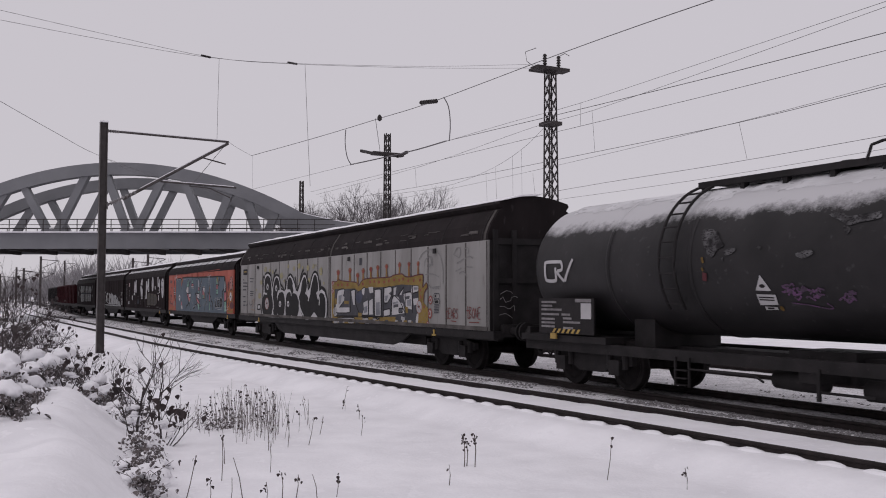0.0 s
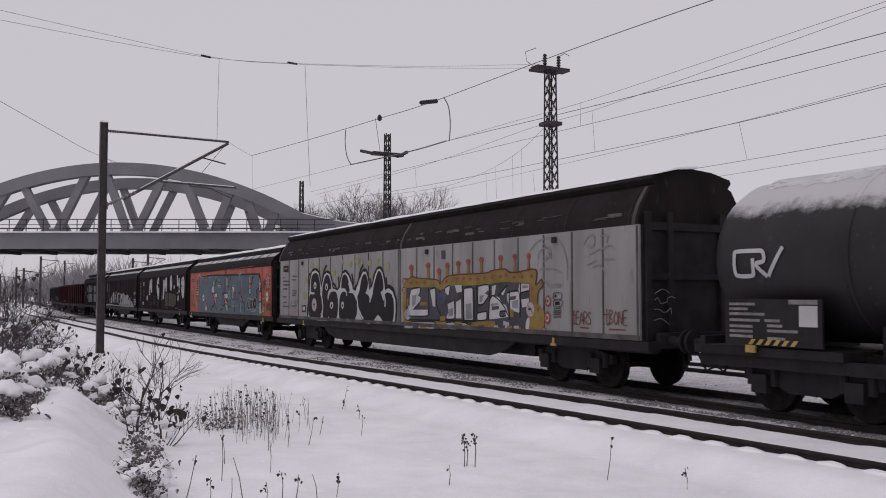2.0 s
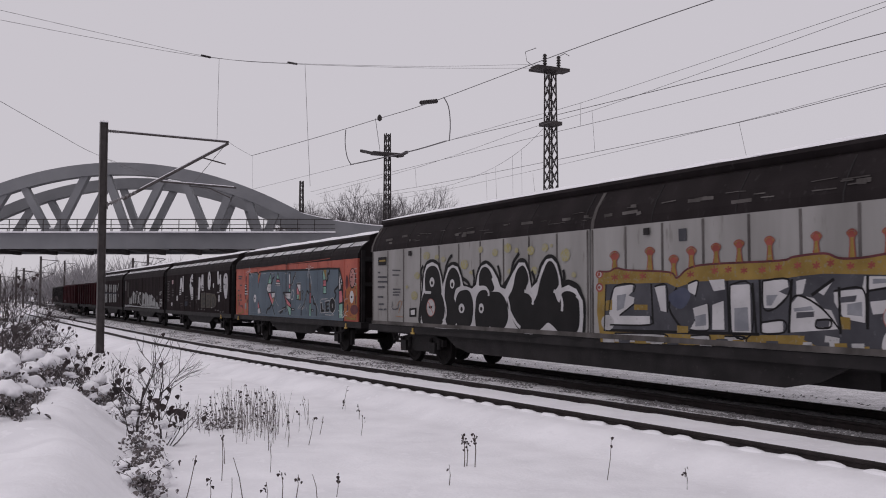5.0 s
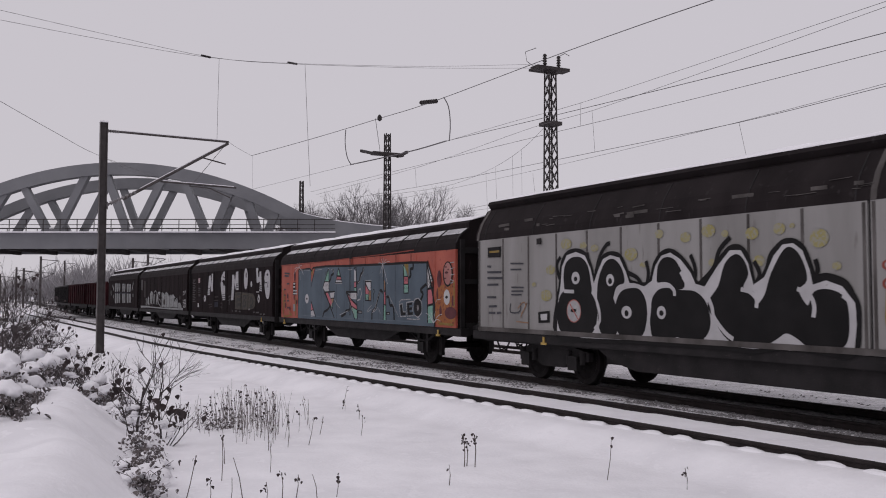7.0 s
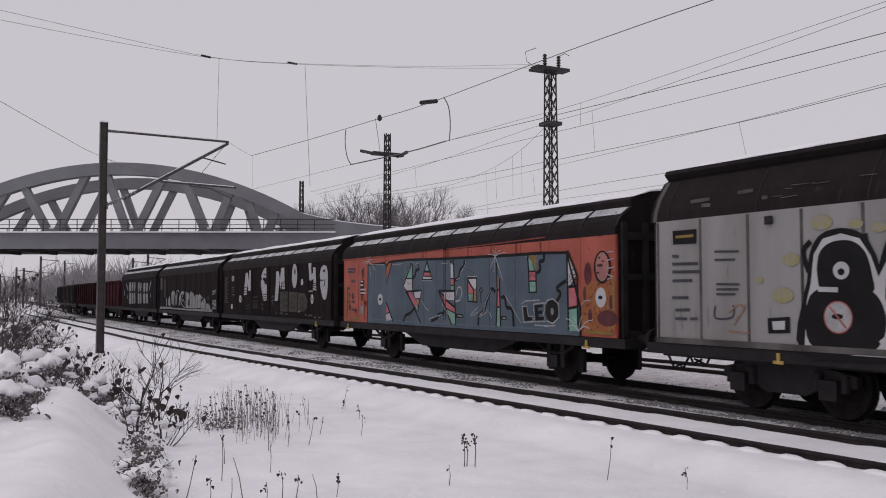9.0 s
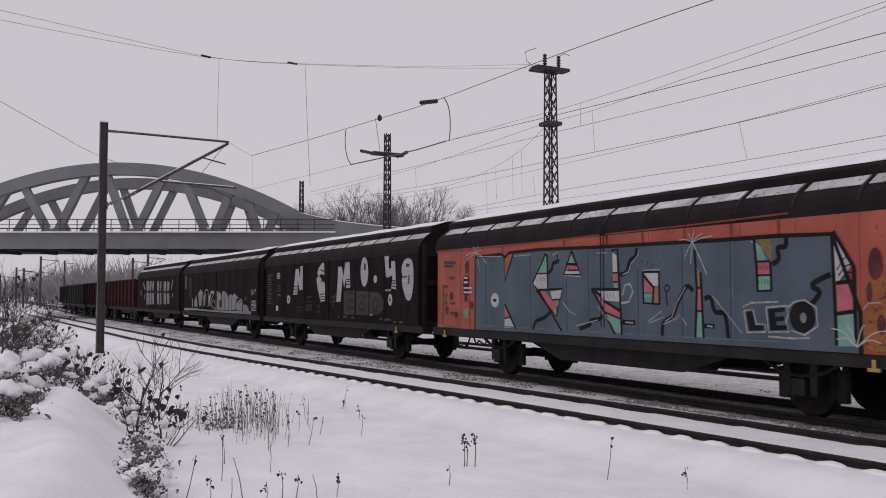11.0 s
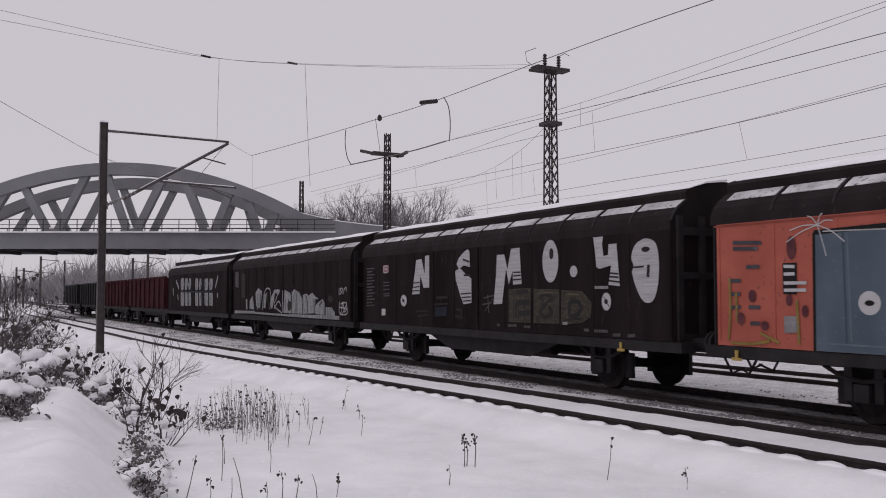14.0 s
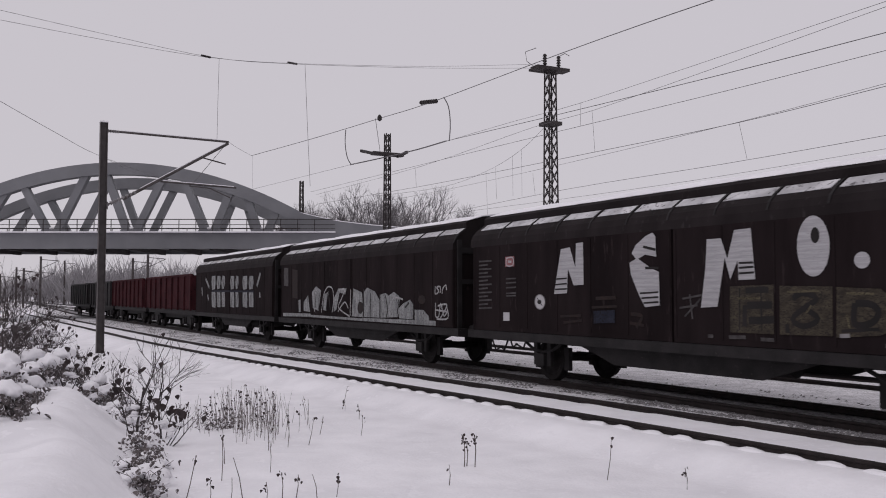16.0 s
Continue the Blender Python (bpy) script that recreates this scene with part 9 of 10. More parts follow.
paint(white_wagon, "letter_shade", P_BLUEGREYLIGHT, 3.0, [('p', [(3.2, 1.54), (3.46, 1.59), (3.46, 1.39), (3.2, 1.36)])])
paint(white_wagon, "letter_shade", P_BLUEGREYLIGHT, 3.0, [('p', [(4.11, 1.69), (4.4, 1.71), (4.42, 1.33), (4.1, 1.31)])])
paint(white_wagon, "letter_shade", P_BLUEGREYLIGHT, 3.0, [('p', [(4.79, 1.9), (5.02, 1.91), (4.89, 1.74), (4.79, 1.74)])])
paint(white_wagon, "letter_shade", P_BLUEGREYLIGHT, 3.0, [('p', [(5.32, 1.7), (5.65, 1.74), (5.7, 1.68), (5.34, 1.65)])])
paint(white_wagon, "letter_shade", P_BLUEGREYLIGHT, 3.0, [('p', [(6.28, 1.77), (6.53, 1.81), (6.53, 1.6), (6.28, 1.62)])])
paint(white_wagon, "letter_shade", P_BLUEGREYLIGHT, 3.0, [('p', [(6.71, 2.13), (6.95, 2.13), (6.94, 2.07), (6.71, 2.06)])])
# tank: badge, data board, placards, faded tags
paint(tank, "badge", P_WHITE, 1, [("s", 0.07, [(-6.28, 2.62), (-6.7, 2.62), (-6.75, 2.55), (-6.75, 2.28), (-6.68, 2.22), (-6.4, 2.22), (-6.36, 2.3), (-6.36, 2.5)]), ("s", 0.07, [(-6.28, 2.62), (-6.15, 2.6), (-6.13, 2.45), (-6.3, 2.4), (-6.08, 2.2)]), ("s", 0.07, [(-6.06, 2.2), (-5.75, 2.66)])], "white outlined badge")
board = part("data_board", boxes((-6.95, -5.0, -1.40, -1.36, 1.10, 1.84)), BLACK, tank, "dark data board with pale bars")
for z, a, b in ((1.76, -6.85, -6.3), (1.68, -6.85, -6.45), (1.60, -6.85, -6.1), (1.50, -6.85, -6.2), (1.50, -6.1, -5.8), (1.42, -6.05, -5.75), (1.34, -6.05, -5.45), (1.40, -6.85, -6.35), (1.32, -6.85, -6.35), (1.24, -6.85, -6.35), (1.22, -6.05, -5.7)):
    part("data_bar", boxes((a, b, -1.406, -1.401, z - 0.022, z + 0.022)), P_GREY, board)
part("placard", boxes((-5.42, -5.08, -1.408, -1.401, 1.42, 1.74)), P_WHITE, board, "white paper placard")
part("placard", boxes((-5.62, -5.08, -1.407, -1.401, 1.76, 1.83)), P_GREY, board)
for i in range(6):
    x = -6.45 + i * 0.17
    bm = bmesh.new()
    v = [bm.verts.new((x + a, -1.41, z)) for a, z in ((0, 1.11), (0.085, 1.11), (0.165, 1.2), (0.08, 1.2))]
    bm.faces.new(v)
    part("hazard_stripe", bm, P_AMBER, board)
part("lifting_hook", boxes((-6.5, -6.3, -1.42, -1.38, 0.98, 1.1)), P_AMBER, tank, "amber jacking mark")
for wagon, xs in ((orange_wagon, (-6.6, 6.1)), (brown_wagon, (5.6,)), (white_wagon, (-7.9, 7.9))):
    for x in xs:
        part("jacking_mark", boxes((x - 0.03, x + 0.03, -1.44, -1.415, 0.84, 1.0), (x - 0.1, x + 0.1, -1.44, -1.415, 0.83, 0.88)), P_AMBER, wagon, "small amber jacking mark")



# ---- bridge ----
BRIDGE_AT = (-88.3, -9.1, 0.0)
bridge = thing("arch_bridge", "blue-grey steel arch bridge dusted with snow", "bridge", at=BRIDGE_AT)
bridge.rotation_euler = (0, 0, math.atan2(0.883, 0.470))


def arch_z(a):
    """Axis of the arch above the rails; a runs along the bridge."""
    return 12.85 - 5.1 * ((a - 10.3) / 17.0) ** 2 * (1 if abs(a - 10.3) < 14 else 1.0)


def prism_y(bm, profile, y0, y1):
    """A closed (x, z) profile drawn out along y."""
    r = [[bm.verts.new((x, y, z)) for x, z in profile] for y in (y0, y1)]
    n = len(profile)
    for i in range(n):
        bm.faces.new((r[0][i], r[0][(i + 1) % n], r[1][(i + 1) % n], r[1][i]))
    bm.faces.new(r[0][::-1])
    bm.faces.new(r[1])
    return bm


def snow_heap(x, y, z, rx, ry, rz):
    bm = bmesh.new()
    bmesh.ops.create_icosphere(bm, subdivisions=2, radius=1.0)
    for v in bm.verts:
        v.co = Vector((x + v.co.x * rx, y + v.co.y * ry, z + max(-0.2, v.co.z) * rz))
    return bm


def truss(dx, dy):
    n = 34
    bm = bmesh.new()
    pts = []
    for i in range(n + 1):
        a = -6.8 + 34.4 * i / n
        pts.append((a + dx, dy, max(arch_z(a), 7.2)))
    rings = []
    for i, p in enumerate(pts):
        d = (Vector(pts[min(i + 1, n)]) - Vector(pts[max(i - 1, 0)])).normalized()
        up = Vector((-d.z, 0, d.x))
        rings.append([bm.verts.new(Vector(p) + Vector((0, s * 0.45, 0)) + up * k * 0.52) for s, k in ((-1, -1), (1, -1), (1, 1), (-1, 1))])
    for r0, r1 in zip(rings, rings[1:]):
        for k in range(4):
            bm.faces.new((r0[k], r0[(k + 1) % 4], r1[(k + 1) % 4], r1[k]))
    bm.faces.new(rings[0][::-1]), bm.faces.new(rings[-1])
    part("arch", bm, BRIDGEPAINT, bridge, "box-section steel arch")
    part("girder", boxes((-40 + dx, 29 + dx, dy - 0.4, dy + 0.4, 5.95, 7.3)), BRIDGEPAINT, bridge)
    for foot, tops in ((-2.0, (-4.3, 0.8)), (4.6, (1.9, 7.6)), (11.4, (9.0, 14.3)), (18.1, (15.7, 20.0)), (22.7, (21.2, 24.0))):
        for t in tops:
            part("diagonal", beam(bmesh.new(), (foot + dx + (0.3 if t > foot else -0.3), dy, 7.2), (t + dx, dy, arch_z(t)), 0.6, 0.62), BRIDGEPAINT, bridge)
    for foot in (-2.0, 4.6, 11.4, 18.1, 22.7):
        part("gusset", prism_y(bmesh.new(), [(foot + dx - 1.05, 7.28), (foot + dx + 1.05, 7.28), (foot + dx + 0.75, 7.75), (foot + dx + 0.25, 7.62), (foot + dx - 0.25, 7.62), (foot + dx - 0.75, 7.75)], dy - 0.31, dy + 0.31), BRIDGEPAINT, bridge)
        part("gusset_snow", snow_heap(foot + dx, dy, 7.62, 0.5, 0.32, 0.2), SNOW, bridge, "snow caught in the joint", smooth=True)
    for i in range(46):
        a = -38 + i * 1.45
        part("railing_post", boxes((a + dx - 0.03, a + dx + 0.03, dy - 0.75, dy - 0.69, 7.3, 8.45)), IRON, bridge)
    bm = boxes((-40 + dx, 29 + dx, dy - 0.75, dy - 0.69, 8.4, 8.47), (-40 + dx, 29 + dx, dy - 0.74, dy - 0.70, 7.95, 8.0), (-40 + dx, 29 + dx, dy - 0.74, dy - 0.70, 7.6, 7.65))
    part("railing", bm, IRON, bridge)
    bm = boxes((-40 + dx, 29 + dx, dy - 0.8, dy + 0.41, 7.303, 7.40))
    part("girder_snow", bm, SNOW, bridge, "snow lying on the girder")


truss(0, 0)
truss(-2.2, 10.5)
part("deck", boxes((-42, 75, 0.4, 10.1, 6.3, 7.0)), CONCRETE, bridge)
# Cross girders are coloured dark iron to give the shade beneath the deck.
for i in range(20):
    a = -38 + i * 3.5
    part("cross_girder", boxes((a, a + 0.35, 0.4, 10.1, 5.85, 6.3)), IRON, bridge)
bm = bmesh.new()
edge = [(26.0, 5.95), (26.0, 9.0), (27.6, 8.62), (29.5, 8.25), (32.0, 7.95), (36.0, 7.6), (50.0, 6.9), (75.0, 6.2), (75.0, 5.6), (29.0, 5.6)]
a0 = [bm.verts.new((a, -0.46, z)) for a, z in edge]
a1 = [bm.verts.new((a, 0.46, z)) for a, z in edge]
bm.faces.new(a0[::-1]), bm.faces.new(a1)
for i in range(len(edge)):
    bm.faces.new((a0[i], a0[(i + 1) % len(edge)], a1[(i + 1) % len(edge)], a1[i]))
part("end_web", bm, BRIDGEPAINT, bridge, "tapering solid end of the arch")
bm = bmesh.new()
for (xa, za), (xb, zb) in zip(edge[1:6], edge[2:7]):
    beam(bm, (xa, 0, za + 0.04), (xb, 0, zb + 0.04), 0.9, 0.07)
part("web_snow", bm, SNOW, bridge)
part("abutment", boxes((27.5, 31, -0.5, 10.5, -0.6, 5.84)), CONCRETE, bridge)
part("pier", boxes((-44, -40.5, -0.5, 10.5, -0.6, 5.84)), CONCRETE, bridge)


# ---- masts and wires ----
def lattice_mast(x, y, height, w0=0.95, w1=0.62, label="tall dark lattice mast with crossarm"):
    m = thing("lattice_mast", label, "catenary mast", "lattice masts", (x, y, 0))
    corner = lambda z, sx, sy: Vector((sx * (w0 + (w1 - w0) * z / height) / 2, sy * (w0 + (w1 - w0) * z / height) / 2, z))
    for sx in (-1, 1):
        for sy in (-1, 1):
            part("leg", beam(bmesh.new(), corner(-0.5, sx, sy), corner(height, sx, sy), 0.075, 0.075), IRON, m)
    n = int(height / 0.75)
    bm = bmesh.new()
    for i in range(n):
        za, zb = height * i / n, height * (i + 1) / n
        for (ax, ay), (bx, by) in (((-1, -1), (1, -1)), ((1, -1), (1, 1)), ((1, 1), (-1, 1)), ((-1, 1), (-1, -1))):
            beam(bm, corner(za, ax, ay), corner(zb, bx, by), 0.036, 0.036)
            beam(bm, corner(za, bx, by), corner(zb, ax, ay), 0.036, 0.036)
    part("bracing", bm, IRON, m)
    return m


m1 = lattice_mast(-41.05, 15.6, 14.2, 0.66, 0.42)
m2 = lattice_mast(-65.1, 16.95, 14.5, 0.5, 0.34)
m3 = lattice_mast(-95.9, 20.8, 14.4, 0.46, 0.32)


def crossarm(parent, pts, label=""):
    part("crossarm", tube(bmesh.new(), pts, 0.09, 6), IRON, parent, label)


def insulator(bm, a, b, r=0.09, n=6):
    a, b = Vector(a), Vector(b)
    for i in range(n):
        p, q = a.lerp(b, (i + 0.15) / n), a.lerp(b, (i + 0.85) / n)
        rod(bm, p, q, r, 8, r * 0.55)
    rod(bm, a, b, r * 0.35, 6)
    return bm


# heads of the masts (their own space)
part("head_beam", boxes((-0.35, 0.35, -1.05, 1.05, 14.05, 14.22)), IRON, m1)
part("head_beam", boxes((-0.75, -0.55, -0.9, 0.9, 14.08, 14.2)), IRON, m1)
for y in (-0.35, 0.55):
    part("insulator", insulator(bmesh.new(), (0, y, 14.22), (0, y, 14.95), 0.13, 5), IRON, m1, "brown post insulator")
part("horn_wire", tube(bmesh.new(), [(0, 0.55, 14.9), (0.1, 0.9, 15.1), (0.1, 1.2, 15.0)], 0.02), WIRE, m1)
part("horn_wire", tube(bmesh.new(), [(0, -0.9, 14.1), (0, -1.5, 14.4), (0, -1.6, 14.9), (0, -0.9, 15.2)], 0.02), WIRE, m1)
part("collar", boxes((-0.45, 0.45, -0.45, 0.45, 11.05, 11.25)), IRON, m1)
part("head_beam", boxes((-0.3, 0.3, -1.3, 1.3, 12.75, 13.0)), IRON, m2)
part("strut", beam(bmesh.new(), (0.3, -1.3, 12.8), (4.0, -3.9, 12.3), 0.16, 0.2), IRON, m2)
part("strut", beam(bmesh.new(), (-0.3, 1.0, 12.8), (3.3, 0.1, 12.6), 0.16, 0.2), IRON, m2)
part("stay", tube(bmesh.new(), [(0, -0.6, 12.9), (6.5, -3.9, 14.2)], 0.02), WIRE, m2)

left_mast = thing("catenary_mast", "grey steel catenary mast standing in snow", "catenary mast", at=(-38.3, -7.6, 0))
part("pole", boxes((-0.15, 0.15, -0.14, -0.12, -0.6, 8.72), (-0.15, 0.15, 0.12, 0.14, -0.6, 8.72), (-0.012, 0.012, -0.12, 0.12, -0.6, 8.72)), MAST, left_mast)
part("pole_cap", boxes((-0.17, 0.17, -0.16, 0.16, 8.724, 8.78)), SNOW, left_mast, "cap of snow")
part("top_tube", rod(bmesh.new(), (0, 0.1, 8.41), (0, 4.97, 8.34), 0.045, 8), MAST, left_mast)
part("diagonal_tube", rod(bmesh.new(), (0, 0.75, 5.72), (0, 4.95, 8.28), 0.06, 8), MAST, left_mast)
part("insulator", insulator(bmesh.new(), (0, 0.12, 5.45), (0, 1.3, 6.05), 0.085, 8), PORCELAIN, left_mast)
part("insulator", insulator(bmesh.new(), (0, 0.15, 8.41), (0, 0.6, 8.40), 0.075, 5), PORCELAIN, left_mast)
part("registration_tube", rod(bmesh.new(), (0, 2.2, 6.52), (0, 5.3, 6.43), 0.04, 8), MAST, left_mast)
part("steady_arm", tube(bmesh.new(), [(0, 3.35, 6.4), (0, 4.2, 6.35), (0, 5.05, 6.0), (0, 5.1, 5.85)], 0.025, 6), MAST, left_mast)
part("messenger_arm", tube(bmesh.new(), [(0, 3.9, 7.6), (0, 4.85, 7.4)], 0.03, 6), MAST, left_mast)
part("tie_wire", tube(bmesh.new(), [(0, 4.9, 8.3), (0, 4.2, 7.4), (0, 3.5, 6.5)], 0.012), WIRE, left_mast)
for a, b in (((0, 0.7, 8.455), (0, 4.9, 8.395)), ((0, 1.4, 6.19), (0, 4.8, 8.265)), ((0, 2.3, 6.563), (0, 5.2, 6.478))):
    part("tube_snow", beam(bmesh.new(), a, b, 0.05, 0.03), SNOW, left_mast, "line of snow on the tube")
bm = boxes((-0.02, 0.02, 0.12, 0.2, 5.3, 5.6))
part("bracket", bm, MAST, left_mast)
part("mast_plate", boxes((-0.1, 0.1, -0.16, -0.142, 1.1, 1.4)), P_GREY, left_mast)


def wire(name, r, pts):
    """A wire strung through the air, rounded between its points."""
    pts = [Vector(p) for p in pts]
    fine = []
    for i in range(len(pts) - 1):
        p0, p1, p2, p3 = pts[max(i - 1, 0)], pts[i], pts[i + 1], pts[min(i + 2, len(pts) - 1)]
        for j in range(4):
            t = j / 4
            fine.append(0.5 * (2 * p1 + (p2 - p0) * t + (2 * p0 - 5 * p1 + 4 * p2 - p3) * t * t + (3 * p1 - p0 - 3 * p2 + p3) * t ** 3))
    fine.append(pts[-1])
    ob = part(name, tube(bmesh.new(), fine, r * 0.62, 5), WIRE)
    tagged(ob, "thin dark overhead line wire", "wire", "overhead wires")


wire("feeder_wire", 0.012, [(-33.01, -11.93, 11.22), (-34.27, -7.91, 11.14), (-35.61, -4.03, 11.15), (-36.03, -0.59, 11.39), (-38.7, 7.04, 12.7), (-41.28, 14.81, 14.17)])
wire("feeder_wire", 0.012, [(-33.02, -11.92, 10.89), (-34.28, -7.9, 10.94), (-35.61, -4.03, 11.13), (-36.89, -0.09, 11.66), (-38.7, 7.04, 12.78), (-41.27, 14.8, 14.38)])
wire("hanger_wire", 0.012, [(-35.49, -3.79, 11.11), (-36.08, -3.67, 9.54), (-36.66, -3.54, 8.07)])
wire("hanger_wire", 0.014, [(-36.76, 0.16, 11.59), (-36.83, 0.33, 8.64), (-36.88, 0.47, 6.51)])
wire("catenary_wire", 0.036, [(-24.89, 12.0, 12.88), (-31.27, 13.5, 13.7), (-40.72, 15.79, 14.87), (-51.03, 13.58, 14.02), (-58.06, 13.13, 14.14), (-63.94, 10.69, 13.5), (-72.08, 8.23, 13.08)])
wire("catenary_wire", 0.018, [(-72.08, 8.23, 13.08), (-68.66, 6.13, 13.07), (-59.14, 2.83, 11.91)])
wire("jumper_wire", 0.055, [(-49.81, 13.73, 14.12), (-49.69, 14.02, 13.49), (-49.68, 14.13, 12.45), (-49.76, 14.1, 11.41)])
wire("jumper_wire", 0.055, [(-61.05, 11.83, 13.72), (-61.11, 11.82, 12.71), (-61.08, 11.99, 11.71), (-60.97, 12.25, 11.23)])
wire("contact_wire", 0.022, [(-16.46, 10.0, 9.21), (-22.81, 10.0, 9.35), (-33.59, 10.0, 9.69), (-42.51, 10.0, 10.01)])
wire("contact_wire", 0.075, [(-52.47, 15.35, 11.91), (-59.08, 15.71, 12.11), (-66.55, 14.45, 12.07)])
wire("contact_wire", 0.02, [(-66.55, 14.45, 12.07), (-73.93, 13.39, 11.97), (-85.99, 12.05, 11.92)])
wire("catenary_wire", 0.013, [(-16.43, 10.0, 10.09), (-22.8, 10.0, 9.98), (-30.7, 10.0, 9.85), (-36.39, 10.0, 9.95), (-42.82, 10.0, 10.0)])
wire("catenary_wire", 0.013, [(-16.08, 9.5, 9.77), (-22.31, 9.5, 9.49), (-29.29, 9.5, 9.23), (-33.74, 9.5, 9.24), (-44.48, 9.5, 8.88), (-60.62, 9.5, 8.91)])
wire("contact_wire", 0.016, [(-16.47, 10.0, 8.71), (-22.82, 10.0, 8.76), (-30.72, 10.0, 8.89), (-43.79, 10.0, 9.1), (-63.15, 10.0, 9.38)])
wire("catenary_wire", 0.02, [(-19.39, 14.0, 8.74), (-25.96, 14.0, 8.6), (-35.22, 14.0, 8.7), (-45.83, 14.0, 8.85), (-54.26, 14.0, 9.01), (-72.81, 14.0, 9.52)])
wire("catenary_wire", 0.014, [(-20.1, 15.0, 9.09), (-26.92, 15.0, 8.87), (-38.91, 15.0, 8.7), (-54.17, 15.0, 8.68), (-70.25, 15.0, 8.97)])
wire("contact_wire", 0.016, [(-19.43, 14.0, 7.12), (-26.88, 14.0, 7.09), (-37.52, 14.0, 7.16), (-52.23, 14.0, 6.92)])
wire("contact_wire", 0.014, [(-22.34, 18.0, 7.4), (-32.32, 18.0, 7.33), (-43.12, 18.0, 7.43), (-56.56, 18.0, 7.65)])
wire("cross_wire", 0.016, [(-41.19, 15.32, 11.0), (-46.04, 16.92, 10.54), (-51.35, 17.66, 9.94), (-58.05, 17.9, 9.62), (-67.67, 16.86, 9.83)])
wire("dropper", 0.011, [(-30.78, 10.0, 9.87), (-30.83, 10.0, 8.89)])
wire("dropper", 0.011, [(-29.5, 9.6, 9.25), (-29.34, 9.6, 7.57)])
wire("dropper", 0.011, [(-26.02, 14.0, 8.61), (-25.64, 14.0, 7.13)])
wire("dropper", 0.011, [(-46.18, 10.0, 9.03), (-46.03, 10.0, 7.93)])
wire("dropper", 0.011, [(-51.92, 18.0, 10.03), (-51.72, 18.0, 7.19)])
wire("dropper", 0.011, [(-50.71, 18.0, 10.14), (-50.59, 18.0, 8.12)])
wire("dropper", 0.011, [(-48.68, 18.0, 10.6), (-48.63, 18.0, 8.12)])
wire("dropper", 0.011, [(-47.64, 18.0, 10.85), (-47.6, 18.0, 8.02)])
wire("dropper", 0.011, [(-41.89, 15.0, 8.52), (-41.68, 15.0, 7.36)])
wire("dropper", 0.011, [(-98.24, 16.0, 17.15), (-98.11, 16.0, 13.55)])
wire("span_wire", 0.016, [(-33.13, -11.86, 8.4), (-38.59, -9.3, 8.21), (-44.13, -6.92, 8.22), (-52.88, -2.07, 8.36), (-62.93, 4.59, 8.6)])
wire("span_wire", 0.012, [(-44.13, -6.92, 8.22), (-56.95, -1.23, 8.69), (-77.51, 11.09, 10.62)])
for name, a, b, r in (("insulator", (-50.6, 13.65, 14.0), (-52.6, 13.5, 14.25), 0.15), ("insulator", (-35.4, -4.5, 11.12), (-35.55, -4.1, 11.12), 0.05), ("insulator", (-36.3, -0.75, 11.5), (-36.4, -0.3, 11.5), 0.05)):
    ob = part(name, insulator(bmesh.new(), a, b, r, 7), IRON)
    tagged(ob, "dark ribbed insulator hanging in a wire", "insulator", "wire insulators")
ob = part("wire_weight", lathe(bmesh.new(), [(13.95, 0.05), (14.05, 0.16), (14.25, 0.16), (14.4, 0.05)], 10, "z"), IRON)
ob.location = (-58.06, 13.13, 0)
tagged(ob, "dark clamp on the wire", "clamp")
# far masts down the line
for x, y, h in ((-162.9, 0.2, 8.3), (-164.2, -2.2, 6.4), (-181, -2.3, 7.0), (-214.7, 9.1, 9.5), (-145.5, 11.6, 7.6), (-144.4, 13.6, 8.2), (-190, -4.5, 6.0), (-205, 3.5, 7.2)):
    fm = thing("catenary_mast", "distant dark catenary mast", "catenary mast", "far masts", (x, y, 0))
    part("pole", boxes((-0.16, 0.16, -0.16, 0.16, -0.6, h)), MAST, fm)
    part("bracket_arm", rod(bmesh.new(), (0, 0, h - 0.5), (0.3, 2.6, h - 0.7), 0.06), MAST, fm)
    part("brace", rod(bmesh.new(), (0, 0, h - 2.0), (0.3, 2.5, h - 0.75), 0.05), MAST, fm)


# ---- plants ----
LEAF = mat("withered_dark_leaf", (0.022, 0.014, 0.015), (0.05, 0.032, 0.033), 6, 0.7, spread=0.3)
DEADLEAF = mat("grey_brown_dead_leaf", (0.06, 0.05, 0.05), (0.15, 0.13, 0.13), 5, 0.85, c3=(0.5, 0.48, 0.5), amount=0.34)
STALK = mat("dry_straw_stalk", (0.10, 0.085, 0.08), (0.20, 0.175, 0.165), 4, 0.85)
DARKTWIG = mat("wet_dark_twig", (0.03, 0.023, 0.024), (0.06, 0.048, 0.048), 4, 0.8)
rng = random.Random(11)


